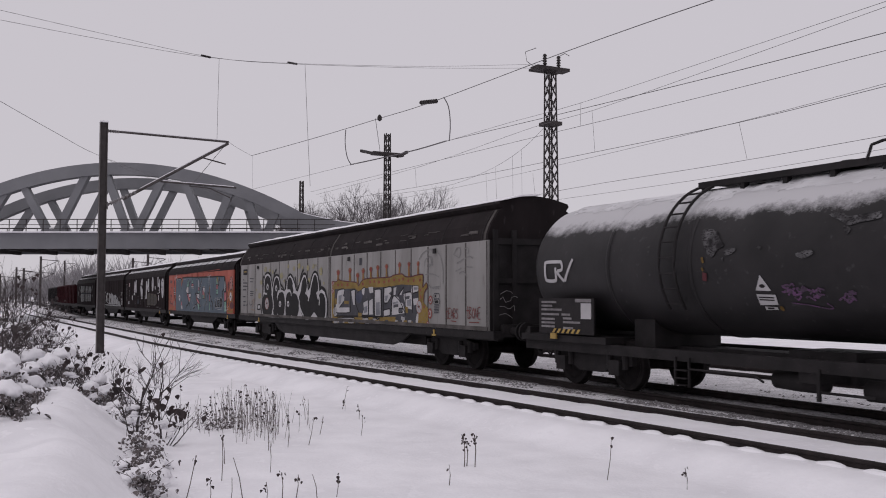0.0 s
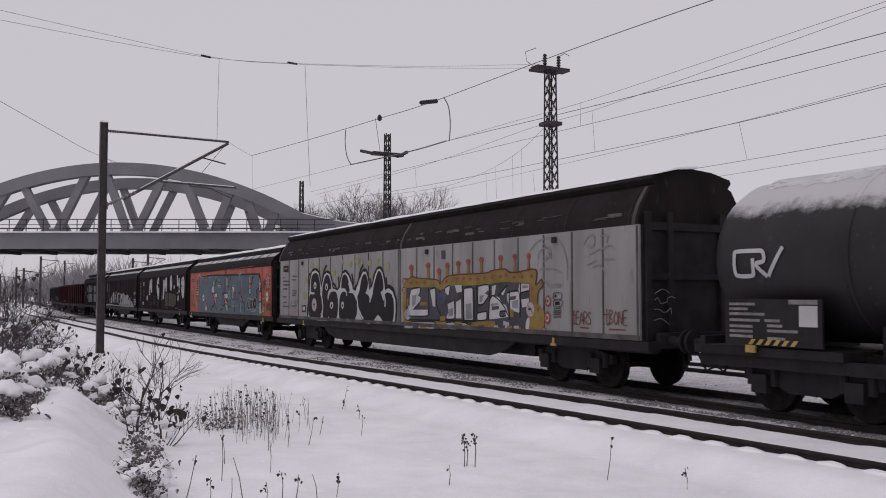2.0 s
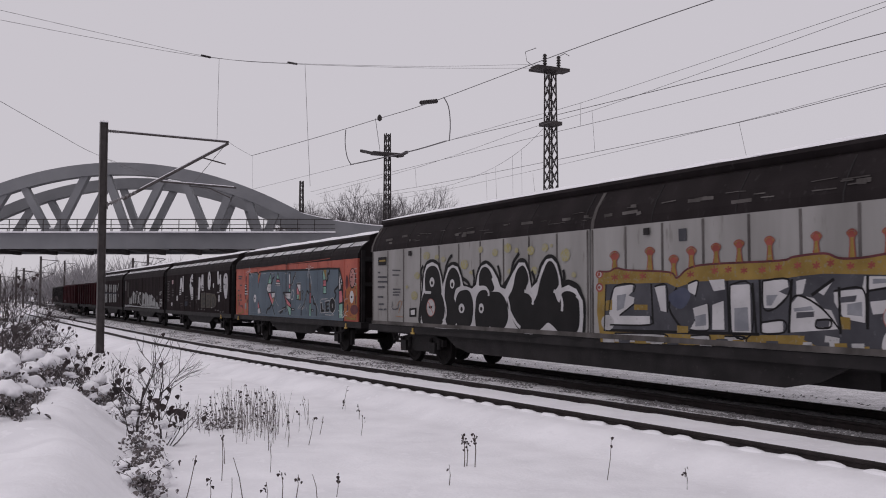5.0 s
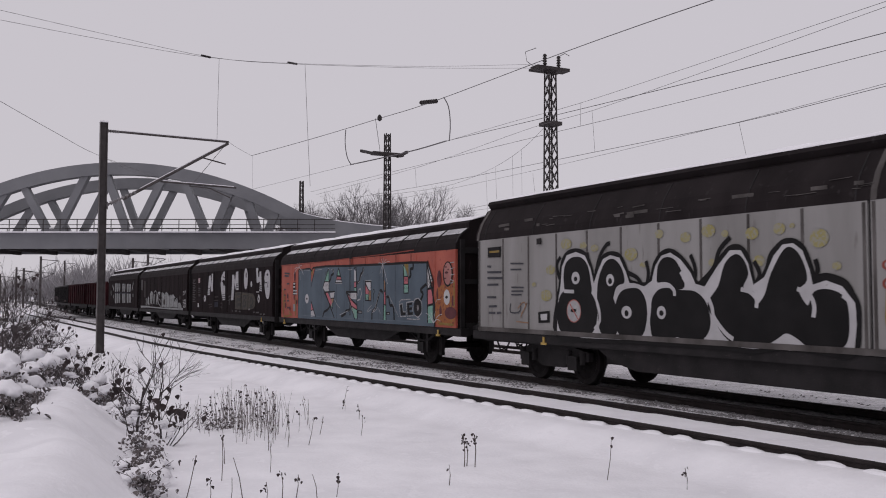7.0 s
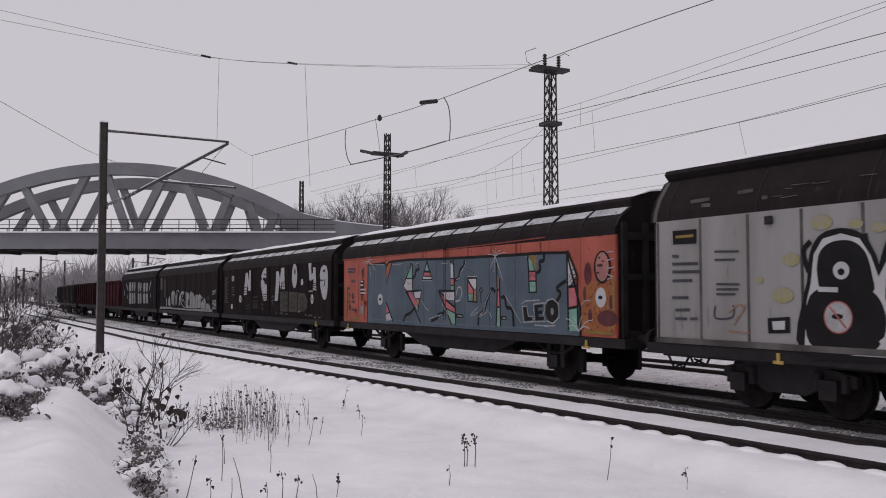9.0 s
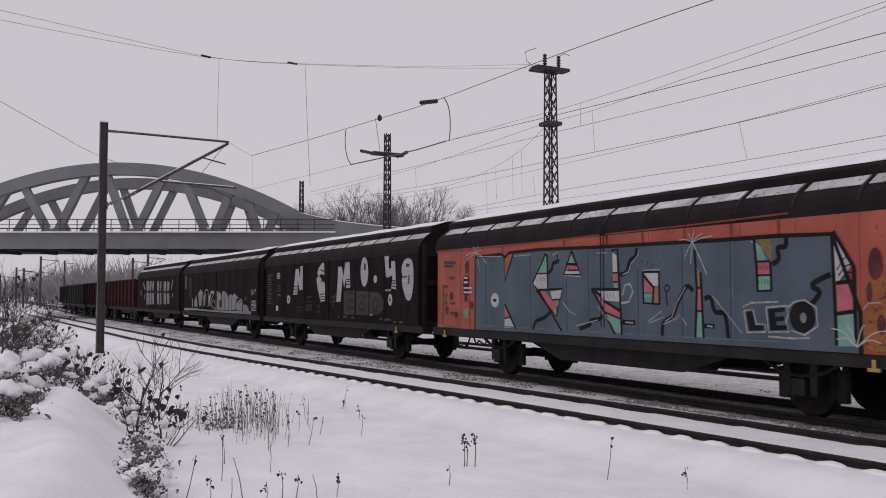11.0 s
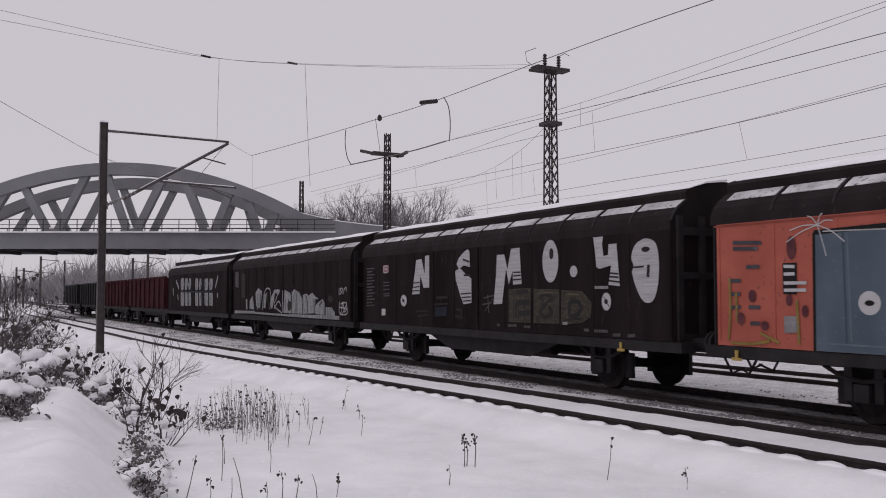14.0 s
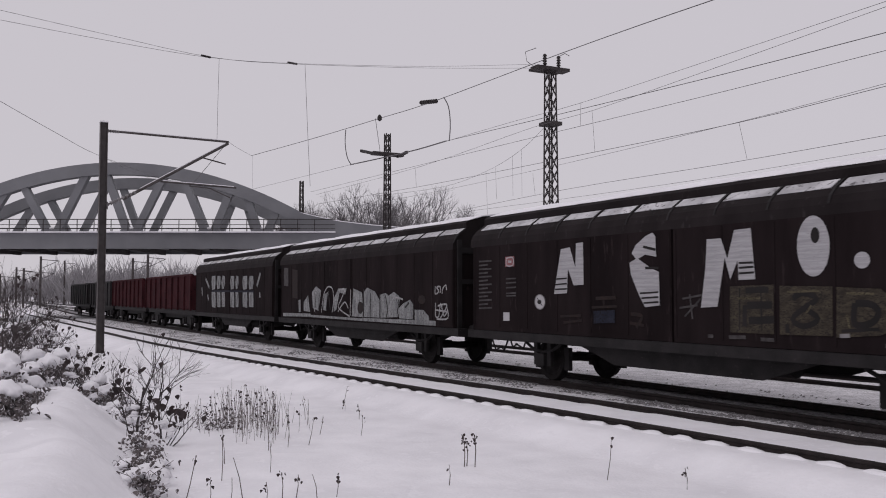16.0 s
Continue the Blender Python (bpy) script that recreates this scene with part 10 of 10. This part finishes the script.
def branch(bm, p, d, length, r, depth, spread, up=0.1, twigs=None, forks=(2, 3, 3)):
    """A crooked limb that forks; ends of the last forks go into twigs."""
    pts = [Vector(p)]
    d = Vector(d).normalized()
    n = 3 if depth else 2
    for i in range(n):
        d = (d + Vector((rng.uniform(-1, 1), rng.uniform(-1, 1), rng.uniform(-1, 1))) * 0.16 + Vector((0, 0, up * 0.3))).normalized()
        pts.append(pts[-1] + d * length / n)
    tube(bm, pts, lambda t: r * (1 - 0.45 * t), 4 if r < 0.06 else 6)
    if depth == 0:
        if twigs is not None:
            twigs.append((pts[-1], d))
        return
    for k in range(rng.choice(forks)):
        s = rng.uniform(0.45, 1.0)
        q = pts[1].lerp(pts[-1], s) if s < 1 else pts[-1]
        dd = (d + Vector((rng.uniform(-1, 1), rng.uniform(-1, 1), rng.uniform(-0.6, 0.9))) * spread).normalized()
        branch(bm, q, dd, length * rng.uniform(0.6, 0.8), r * 0.58, depth - 1, spread, up, twigs, forks)


def leaf(bm, p, size, droop=True):
    """A heart-shaped leaf folded along its midrib."""
    a = rng.uniform(0, 6.28)
    side = Vector((math.cos(a), math.sin(a), rng.uniform(-0.3, 0.3))).normalized()
    down = Vector((rng.uniform(-0.5, 0.5), rng.uniform(-0.5, 0.5), -1 if droop else rng.uniform(-0.6, 0.6))).normalized()
    out = side.cross(down).normalized() * rng.uniform(-0.3, 0.3)
    rows = ((0.0, 0.0), (0.12, 0.42), (0.4, 0.5), (0.75, 0.26), (1.08, 0.0))
    mid = [bm.verts.new(p + down * size * t) for t, _ in rows]
    for s in (-1, 1):
        edge = [bm.verts.new(p + down * size * t + (side * s + out) * size * w) for t, w in rows[1:-1]]
        bm.faces.new((mid[0], edge[0], mid[1]))
        bm.faces.new((mid[1], edge[0], edge[1], mid[2]))
        bm.faces.new((mid[2], edge[1], edge[2], mid[3]))
        bm.faces.new((mid[3], edge[2], mid[4]))


def snow_lump(x, y, z, rx, ry, rz, seed):
    bm = bmesh.new()
    bmesh.ops.create_icosphere(bm, subdivisions=4 if rx > 0.3 else 3, radius=1.0)
    for v in bm.verts:
        n = 1 + 0.42 * noise.noise(v.co * 1.5 + Vector((seed, 0, 0))) + 0.2 * noise.noise(v.co * 3.6 + Vector((0, seed, 0)))
        low = 0.45 if v.co.z < 0 else 1.0
        v.co = Vector((v.co.x * rx * n + x, v.co.y * ry * n + y, v.co.z * rz * n * low + z))
    return bm


def shrub(x, y, h, leaves, leaf_size, label, m=None, stems=4, lean=(0, 0), depth=2, spread=0.75, dead=0, thick=0.75):
    z = ground_z(x, y) - 0.03
    th = thing("shrub", label, "shrub", "bushes on the bank", (x, y, z))
    ends = []
    for k in range(stems):
        a = rng.uniform(0, 6.28)
        bm = bmesh.new()
        branch(bm, (0.08 * math.cos(a), 0.08 * math.sin(a), 0), (0.45 * math.cos(a) + lean[0], 0.45 * math.sin(a) + lean[1], 1), h * rng.uniform(0.4, 0.55), 0.014 * thick * max(1, h), depth, spread, 0.1, ends)
        part("stem", bm, m or DARKTWIG, th)
    for k in range(stems):
        p, d = rng.choice(ends)
        q = p * rng.uniform(0.25, 0.6)
        part("snow_cap", snow_lump(q.x, q.y, q.z, rng.uniform(0.04, 0.09), rng.uniform(0.04, 0.09), rng.uniform(0.03, 0.06), x + k), SNOW, th, "cap of fresh snow", smooth=True)
    bm = bmesh.new()
    for k in range(leaves):
        p, d = rng.choice(ends)
        leaf(bm, p + Vector((rng.uniform(-1, 1), rng.uniform(-1, 1), rng.uniform(-1, 0.4))) * 0.12, leaf_size * rng.uniform(0.6, 1.25))
    if leaves:
        tagged(part("leaves", bm, LEAF if not dead else DEADLEAF, th, "dark withered hanging leaves" if not dead else "grey-brown dead leaves"), kind="stuff")
    return th


# leafy shrubs and saplings along the edge of the bank
shrub(-14.6, -10.3, 0.95, 16, 0.105, "small shrub with dark withered leaves in snow", stems=4, depth=2, spread=0.6)
shrub(-14.2, -9.95, 0.8, 15, 0.11, "small shrub with dark hanging leaves in snow", stems=3, lean=(0.1, 0.5), depth=2)
shrub(-14.9, -9.8, 0.9, 13, 0.105, "low shrub with drooping dark leaves in snow", stems=3, lean=(0.1, 0.3), depth=1)
shrub(-14.9, -10.25, 2.0, 2, 0.1, "bare thin sapling with spreading twigs", stems=1, depth=3, spread=0.75)
shrub(-16.5, -9.6, 1.6, 0, 0.1, "bare twiggy shrub sticking out of snow", stems=2, depth=3, spread=0.9)
shrub(-18.6, -9.2, 1.1, 3, 0.1, "bare twiggy shrub sticking out of snow", stems=3, depth=3, spread=0.9)
shrub(-19.8, -10.1, 1.1, 14, 0.11, "twiggy shrub with small dark leaves", stems=5, depth=2, spread=0.9)
shrub(-22.6, -10.3, 1.0, 12, 0.12, "low shrub with withered leaves under snow", stems=5, spread=0.9)
shrub(-26.5, -10.5, 1.3, 14, 0.12, "tangled shrub with a few dark leaves", stems=5, depth=3, spread=0.95)
shrub(-29.0, -11.2, 2.3, 12, 0.12, "bare bush with long thin twigs", stems=5, depth=3, spread=0.8)
shrub(-33.0, -11.2, 2.4, 14, 0.14, "bare bush with tangled twigs", stems=5, depth=3, spread=0.9)
shrub(-31.5, -10.4, 1.8, 10, 0.12, "bare bush with tangled twigs", stems=5, depth=3, spread=0.95)
shrub(-20.5, -11.9, 1.9, 10, 0.09, "bare bush with thin crossing twigs", stems=4, depth=3, spread=0.95)
shrub(-17.0, -12.1, 1.7, 8, 0.08, "bare bush with thin brown twigs", stems=3, depth=3, spread=0.9)
shrub(-24.5, -11.7, 1.9, 12, 0.1, "bare bush with thin crossing twigs", stems=4, depth=3, spread=0.95)
shrub(-13.2, -12.72, 2.6, 0, 0.08, "tall bare bush with thin upright twigs", stems=3, depth=2, spread=0.5, thick=0.3)
for k in range(22):
    shrub(rng.uniform(-36, -18), rng.uniform(-11.7, -9.4), rng.uniform(0.7, 1.2), rng.choice((6, 10, 18)), rng.uniform(0.08, 0.12), "tangled low shrub with withered leaves in snow", stems=4, depth=2, dead=k % 2, spread=0.9)
shrub(-36.0, -9.6, 1.4, 12, 0.12, "bare bush with tangled twigs", stems=4, depth=3, spread=0.9)
# dead leaf tufts that run down the bank's edge
TUFTS = [(-13.9, -10.35), (-13.2, -10.5), (-12.4, -10.55), (-11.9, -10.7), (-11.3, -10.85), (-10.7, -10.95), (-10.2, -11.0), (-15.6, -10.3), (-16.6, -10.1), (-17.6, -10.2), (-18.8, -10.25), (-20.2, -10.5), (-21.6, -10.7), (-23.2, -10.7), (-25.2, -10.8), (-26.8, -10.6), (-28.6, -10.9), (-18.0, -9.7), (-20.2, -9.7), (-22.6, -9.9), (-30.4, -10.7), (-16.9, -12.1)]
for x, y in TUFTS:
    s = rng.uniform(0.3, 0.45)
    z = ground_z(x, y)
    th = thing("leaf_tuft", "tuft of grey-brown dead leaves poking out of snow", "plant", "dead leaf tufts", (x, y, z))
    bm = bmesh.new()
    for k in range(rng.randint(120, 190)):
        leaf(bm, Vector((rng.gauss(0, s * 0.4), rng.gauss(0, s * 0.34), abs(rng.gauss(0.0, 0.13)))), 0.05 * rng.uniform(0.5, 1.5), rng.random() < 0.5)
    tagged(part("leaves", bm, DEADLEAF, th), kind="stuff")
    for k in range(3):
        a = rng.uniform(0, 6.28)
        r = rng.uniform(0.2, 0.5)
        part("stem", tube(bmesh.new(), [(0, 0, -0.05), (0.3 * r * math.cos(a), 0.3 * r * math.sin(a), 0.2), (0.7 * r * math.cos(a + 0.3), 0.7 * r * math.sin(a + 0.3), 0.28), (r * math.cos(a + 0.6), r * math.sin(a + 0.6), 0.3 * rng.random() + 0.05)], 0.0035, 4), DARKTWIG, th)
    for k in range(3):
        a = rng.uniform(0, 6.28)
        q = rng.uniform(0.07, 0.13)
        part("snow_cap", snow_lump(0.2 * math.cos(a), 0.18 * math.sin(a), rng.uniform(0.06, 0.16), q * 1.3, q * 1.2, q * 0.8, x + k), SNOW, th, "cap of fresh snow", smooth=True)


def snowy_bush(x, y, lumps, leaves, label):
    """Low growth bowed under heavy snow: rounded loads above, dark dead leaves showing below."""
    z = ground_z(x, y) - 0.05
    th = thing("snow_laden_bush", label, "bush", "bushes under snow", (x, y, z))
    for i, (dx, dy, dz, r) in enumerate(lumps):
        part("snow_load", snow_lump(dx, dy, dz, r * rng.uniform(0.7, 1.05), r * rng.uniform(0.65, 0.9), r * rng.uniform(0.45, 0.7), x * 3 + i), SNOW, th, "rounded load of fresh snow", smooth=True)
        part("stem", tube(bmesh.new(), [(dx * 0.3, dy * 0.3, -0.05), (dx * 0.8, dy * 0.8, dz * 0.5), (dx, dy, dz)], 0.009, 5), DARKTWIG, th)
    bm = bmesh.new()
    for k in range(leaves):
        dx, dy, dz, r = rng.choice(lumps)
        leaf(bm, Vector((dx + rng.gauss(0.15, r * 0.55), dy + rng.gauss(0, r * 0.6), max(0.03, dz - r * rng.uniform(-0.1, 1.2)))), 0.065 * rng.uniform(0.6, 1.5), rng.random() < 0.7)
    tagged(part("leaves", bm, DEADLEAF, th, "grey-brown dead leaves"), kind="stuff")


snowy_bush(-15.0, -12.15, [(0, 0, 0.5, 0.27), (0.4, 0.1, 0.22, 0.24), (-0.4, 0.1, 0.6, 0.28), (-0.8, 0.25, 0.35, 0.24), (0.15, 0.3, 0.2, 0.22), (-0.5, 0.4, 0.25, 0.24)], 620, "bush on the bank bowed under thick snow")
snowy_bush(-12.6, -12.2, [(0, 0, 0.3, 0.24), (-0.35, 0.05, 0.2, 0.22)], 380, "bush on the bank bowed under thick snow")
snowy_bush(-17.8, -11.55, [(0, 0, 0.3, 0.26), (-0.4, 0.35, 0.35, 0.3), (-0.9, 0.1, 0.45, 0.32)], 260, "low bush with snow and dead leaves")
snowy_bush(-20.5, -11.0, [(0, 0, 0.3, 0.28), (0.3, 0.4, 0.25, 0.24), (-0.6, 0.3, 0.4, 0.3), (-0.9, -0.3, 0.45, 0.32)], 300, "low bush with snow and dead leaves")
snowy_bush(-18.9, -10.4, [(0, 0, 0.22, 0.22), (0.4, 0.25, 0.18, 0.2), (-0.5, 0.2, 0.28, 0.24)], 320, "low bush with snow and dead leaves")
snowy_bush(-16.6, -10.55, [(0, 0, 0.16, 0.2), (0.4, 0.2, 0.14, 0.18), (-0.4, 0.3, 0.2, 0.2)], 300, "low bush with snow and dead leaves")
snowy_bush(-23.5, -10.6, [(0, 0, 0.35, 0.3), (0.4, 0.35, 0.25, 0.25), (-0.6, 0.25, 0.45, 0.32), (-0.4, -0.5, 0.5, 0.3)], 300, "low bush with snow and dead leaves")
snowy_bush(-27.0, -10.9, [(0, 0, 0.4, 0.34), (0.5, 0.4, 0.3, 0.28), (-0.6, 0.3, 0.5, 0.36), (0.2, -0.5, 0.6, 0.34)], 320, "low bush with snow and dead leaves")
snowy_bush(-31.5, -11.0, [(0, 0, 0.5, 0.4), (0.6, 0.4, 0.35, 0.32), (-0.6, 0.3, 0.6, 0.4), (0.2, -0.6, 0.7, 0.4)], 320, "low bush with snow and dead leaves")


def stalk(name, x, y, h, head, label, lean=0.12, group="dry stalks", r=0.007):
    z = ground_z(x, y)
    th = thing(name, label, "plant", group, (x, y, z))
    a = rng.uniform(0, 6.28)
    l = rng.uniform(0, lean)
    tip = Vector((h * l * math.cos(a), h * l * math.sin(a), h))
    part("stem", tube(bmesh.new(), [(0, 0, -0.05), tip * 0.5 + Vector((0.01, 0.01, 0)), tip], lambda t: r * (1 - 0.4 * t), 4), STALK, th)
    if head:
        bm = bmesh.new()
        for k in range(head):
            leaf(bm, tip + Vector((rng.gauss(0, 0.02), rng.gauss(0, 0.02), rng.uniform(-0.10, 0.03))), 0.032 * rng.uniform(0.7, 1.4))
        tagged(part("seed_head", bm, LEAF, th, "dark dried seed head"), kind="stuff")
    return th


# the clump of dry weeds, and single stalks in the snow
for k in range(210):
    x, y = rng.gauss(-15.6, 0.9), rng.gauss(-8.4, 0.38)
    stalk("dry_weed", x, y, rng.uniform(0.2, 0.7), rng.choice((0, 0, 0, 0, 0, 0, 2, 4)), "thin dry weed stalk standing in snow", 0.35, "weed clump", 0.0034)
for k in range(16):
    x, y = rng.gauss(-15.8, 0.6), rng.gauss(-8.65, 0.25)
    th = thing("weed_tuft", "low tuft of dark dead weed leaves", "plant", "weed clump", (x, y, ground_z(x, y)))
    bm = bmesh.new()
    for j in range(16):
        leaf(bm, Vector((rng.gauss(0, 0.14), rng.gauss(0, 0.12), abs(rng.gauss(0, 0.1)))), 0.045, False)
    tagged(part("leaves", bm, DEADLEAF, th), kind="stuff")
for x, y, h, head in ((-9.9, -10.65, 0.55, 4), (-9.8, -10.4, 0.35, 6), (-9.9, -10.15, 0.28, 0), (-10.2, -9.92, 0.45, 0), (-10.05, -9.7, 0.2, 5), (-10.0, -9.54, 0.3, 6), (-9.95, -9.4, 0.25, 5), (-9.8, -9.2, 0.26, 0), (-9.75, -9.0, 0.24, 6), (-13.0, -8.75, 0.5, 0), (-13.2, -8.4, 0.45, 3), (-13.3, -8.05, 0.4, 4), (-14.3, -7.5, 0.3, 3), (-15.5, -6.3, 0.25, 6), (-17.2, -5.95, 0.45, 3), (-16.9, -6.0, 0.2, 7), (-9.1, -5.75, 0.5, 2), (-8.2, -5.3, 0.25, 5), (-9.7, -7.6, 0.24, 2), (-11.2, -9.9, 0.5, 2), (-12.2, -9.6, 0.35, 4), (-14.0, -6.9, 0.3, 3), (-15.8, -7.2, 0.35, 3), (-11.5, -9.2, 0.4, 0)):
    stalk("dry_stalk", x, y, h, head, "single dry stalk standing in snow", 0.25, "dry stalks", 0.006)
for dx, dy, h in ((0, 0, 0.42), (0.1, 0.1, 0.42), (-0.03, 0.05, 0.3)):
    th = stalk("seed_plant", -10.72 + dx, -6.82 + dy, h, 14, "dark dried plant with drooping leaves in snow", 0.06, "seed plants", 0.009)


def bare_tree(x, y, h, label, depth=5, material_=None, group="bare trees"):
    th = thing("tree", label, "tree", group, (x, y, ground_z(x, y) - 0.2))
    bm, ends = bmesh.new(), []
    tube(bm, [(0, 0, 0), (0.1, 0.05, h * 0.15), (0.05, 0.1, h * 0.28)], lambda t: 0.017 * h * (1 - 0.35 * t), 7)
    part("trunk", bm, material_ or BARK, th)
    bm = bmesh.new()
    for k in range(5):
        a = k * 1.26 + rng.uniform(-0.4, 0.4)
        branch(bm, (0.05, 0.1, h * rng.uniform(0.2, 0.28)), (0.55 * math.cos(a), 0.55 * math.sin(a), 1), h * 0.30, 0.0105 * h, depth, 0.72, 0.2, ends, (2, 3, 4))
    part("crown", bm, material_ or BARK, th, "crown of fine bare twigs")


# Far trees take the bark colour that has the haze painted in.
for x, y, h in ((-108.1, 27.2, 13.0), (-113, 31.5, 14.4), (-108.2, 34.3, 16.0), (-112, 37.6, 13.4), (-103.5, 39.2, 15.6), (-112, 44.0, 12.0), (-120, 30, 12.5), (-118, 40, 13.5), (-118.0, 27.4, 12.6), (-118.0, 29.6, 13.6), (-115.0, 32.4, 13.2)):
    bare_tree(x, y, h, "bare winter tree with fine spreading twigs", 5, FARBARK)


def far_woods():
    """A belt of bare scrub and trees far down the line."""
    bm = bmesh.new()
    for k in range(760):
        x = rng.uniform(-330, -190)
        y = -14 + (x + 190) * -0.02 + rng.uniform(-6, 84)
        if -7 < y < 9 and x > -300:
            continue
        h = rng.uniform(5, 11.5)
        for j in range(20):
            a, s = rng.uniform(0, 6.28), rng.uniform(0.1, 0.42) * h
            p0 = Vector((x, y, h * rng.uniform(0.0, 0.55)))
            p1 = p0 + Vector((s * math.cos(a), s * math.sin(a), rng.uniform(0.3, 0.55) * h))
            rod(bm, p0, p1, 0.09, 3, 0.03)
        rod(bm, (x, y, -0.6), (x, y, h * 0.7), 0.12, 4, 0.05)
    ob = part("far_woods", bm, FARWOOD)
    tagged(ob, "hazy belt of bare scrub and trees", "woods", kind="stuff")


# Snow on the twigs and the haze of distance both lighten this colour.
FARWOOD = mat("haze_paled_snowy_twigs", (0.2, 0.19, 0.2), (0.36, 0.35, 0.363), 0.3, 0.95)
far_woods()


# ---- the train rolls ----
def rolled(t):
    """Metres that the train has gone since the start; it gains speed a little unevenly."""
    uneven = ((0.0, 0.0), (1.5, -0.04), (3.5, -0.14), (7.0, 0.06), (9.0, -0.01), (12.5, -0.09), (14.5, -0.08), (16.0, 0.01))
    gone = 2.699 * t + 0.0489 * t * t - 0.001133 * t ** 3
    for (ta, a), (tb, b) in zip(uneven, uneven[1:]):
        if ta <= t <= tb:
            return gone + a + (b - a) * smooth01((t - ta) / (tb - ta))
    return gone


def on_line(x):
    """A wagon's pose with its middle at x on the line."""
    slope = (bend(x + 5) - bend(x - 5)) / 10
    return pose(x, bend(x), 0, 0, 0, math.degrees(math.atan(slope)))


def motions():
    for w, u in WAGONS:
        walk(w, [(t, on_line(-u + rolled(t))) for t in [0.5 * i for i in range(33)]])
    for ax, x in AXLES:
        if ax.parent["spins"]:
            walk(ax, [(0.2 * i, pose(x, 0, WHEEL_R, 0, math.degrees(rolled(0.2 * i) / WHEEL_R), 0)) for i in range(81)])


motions()
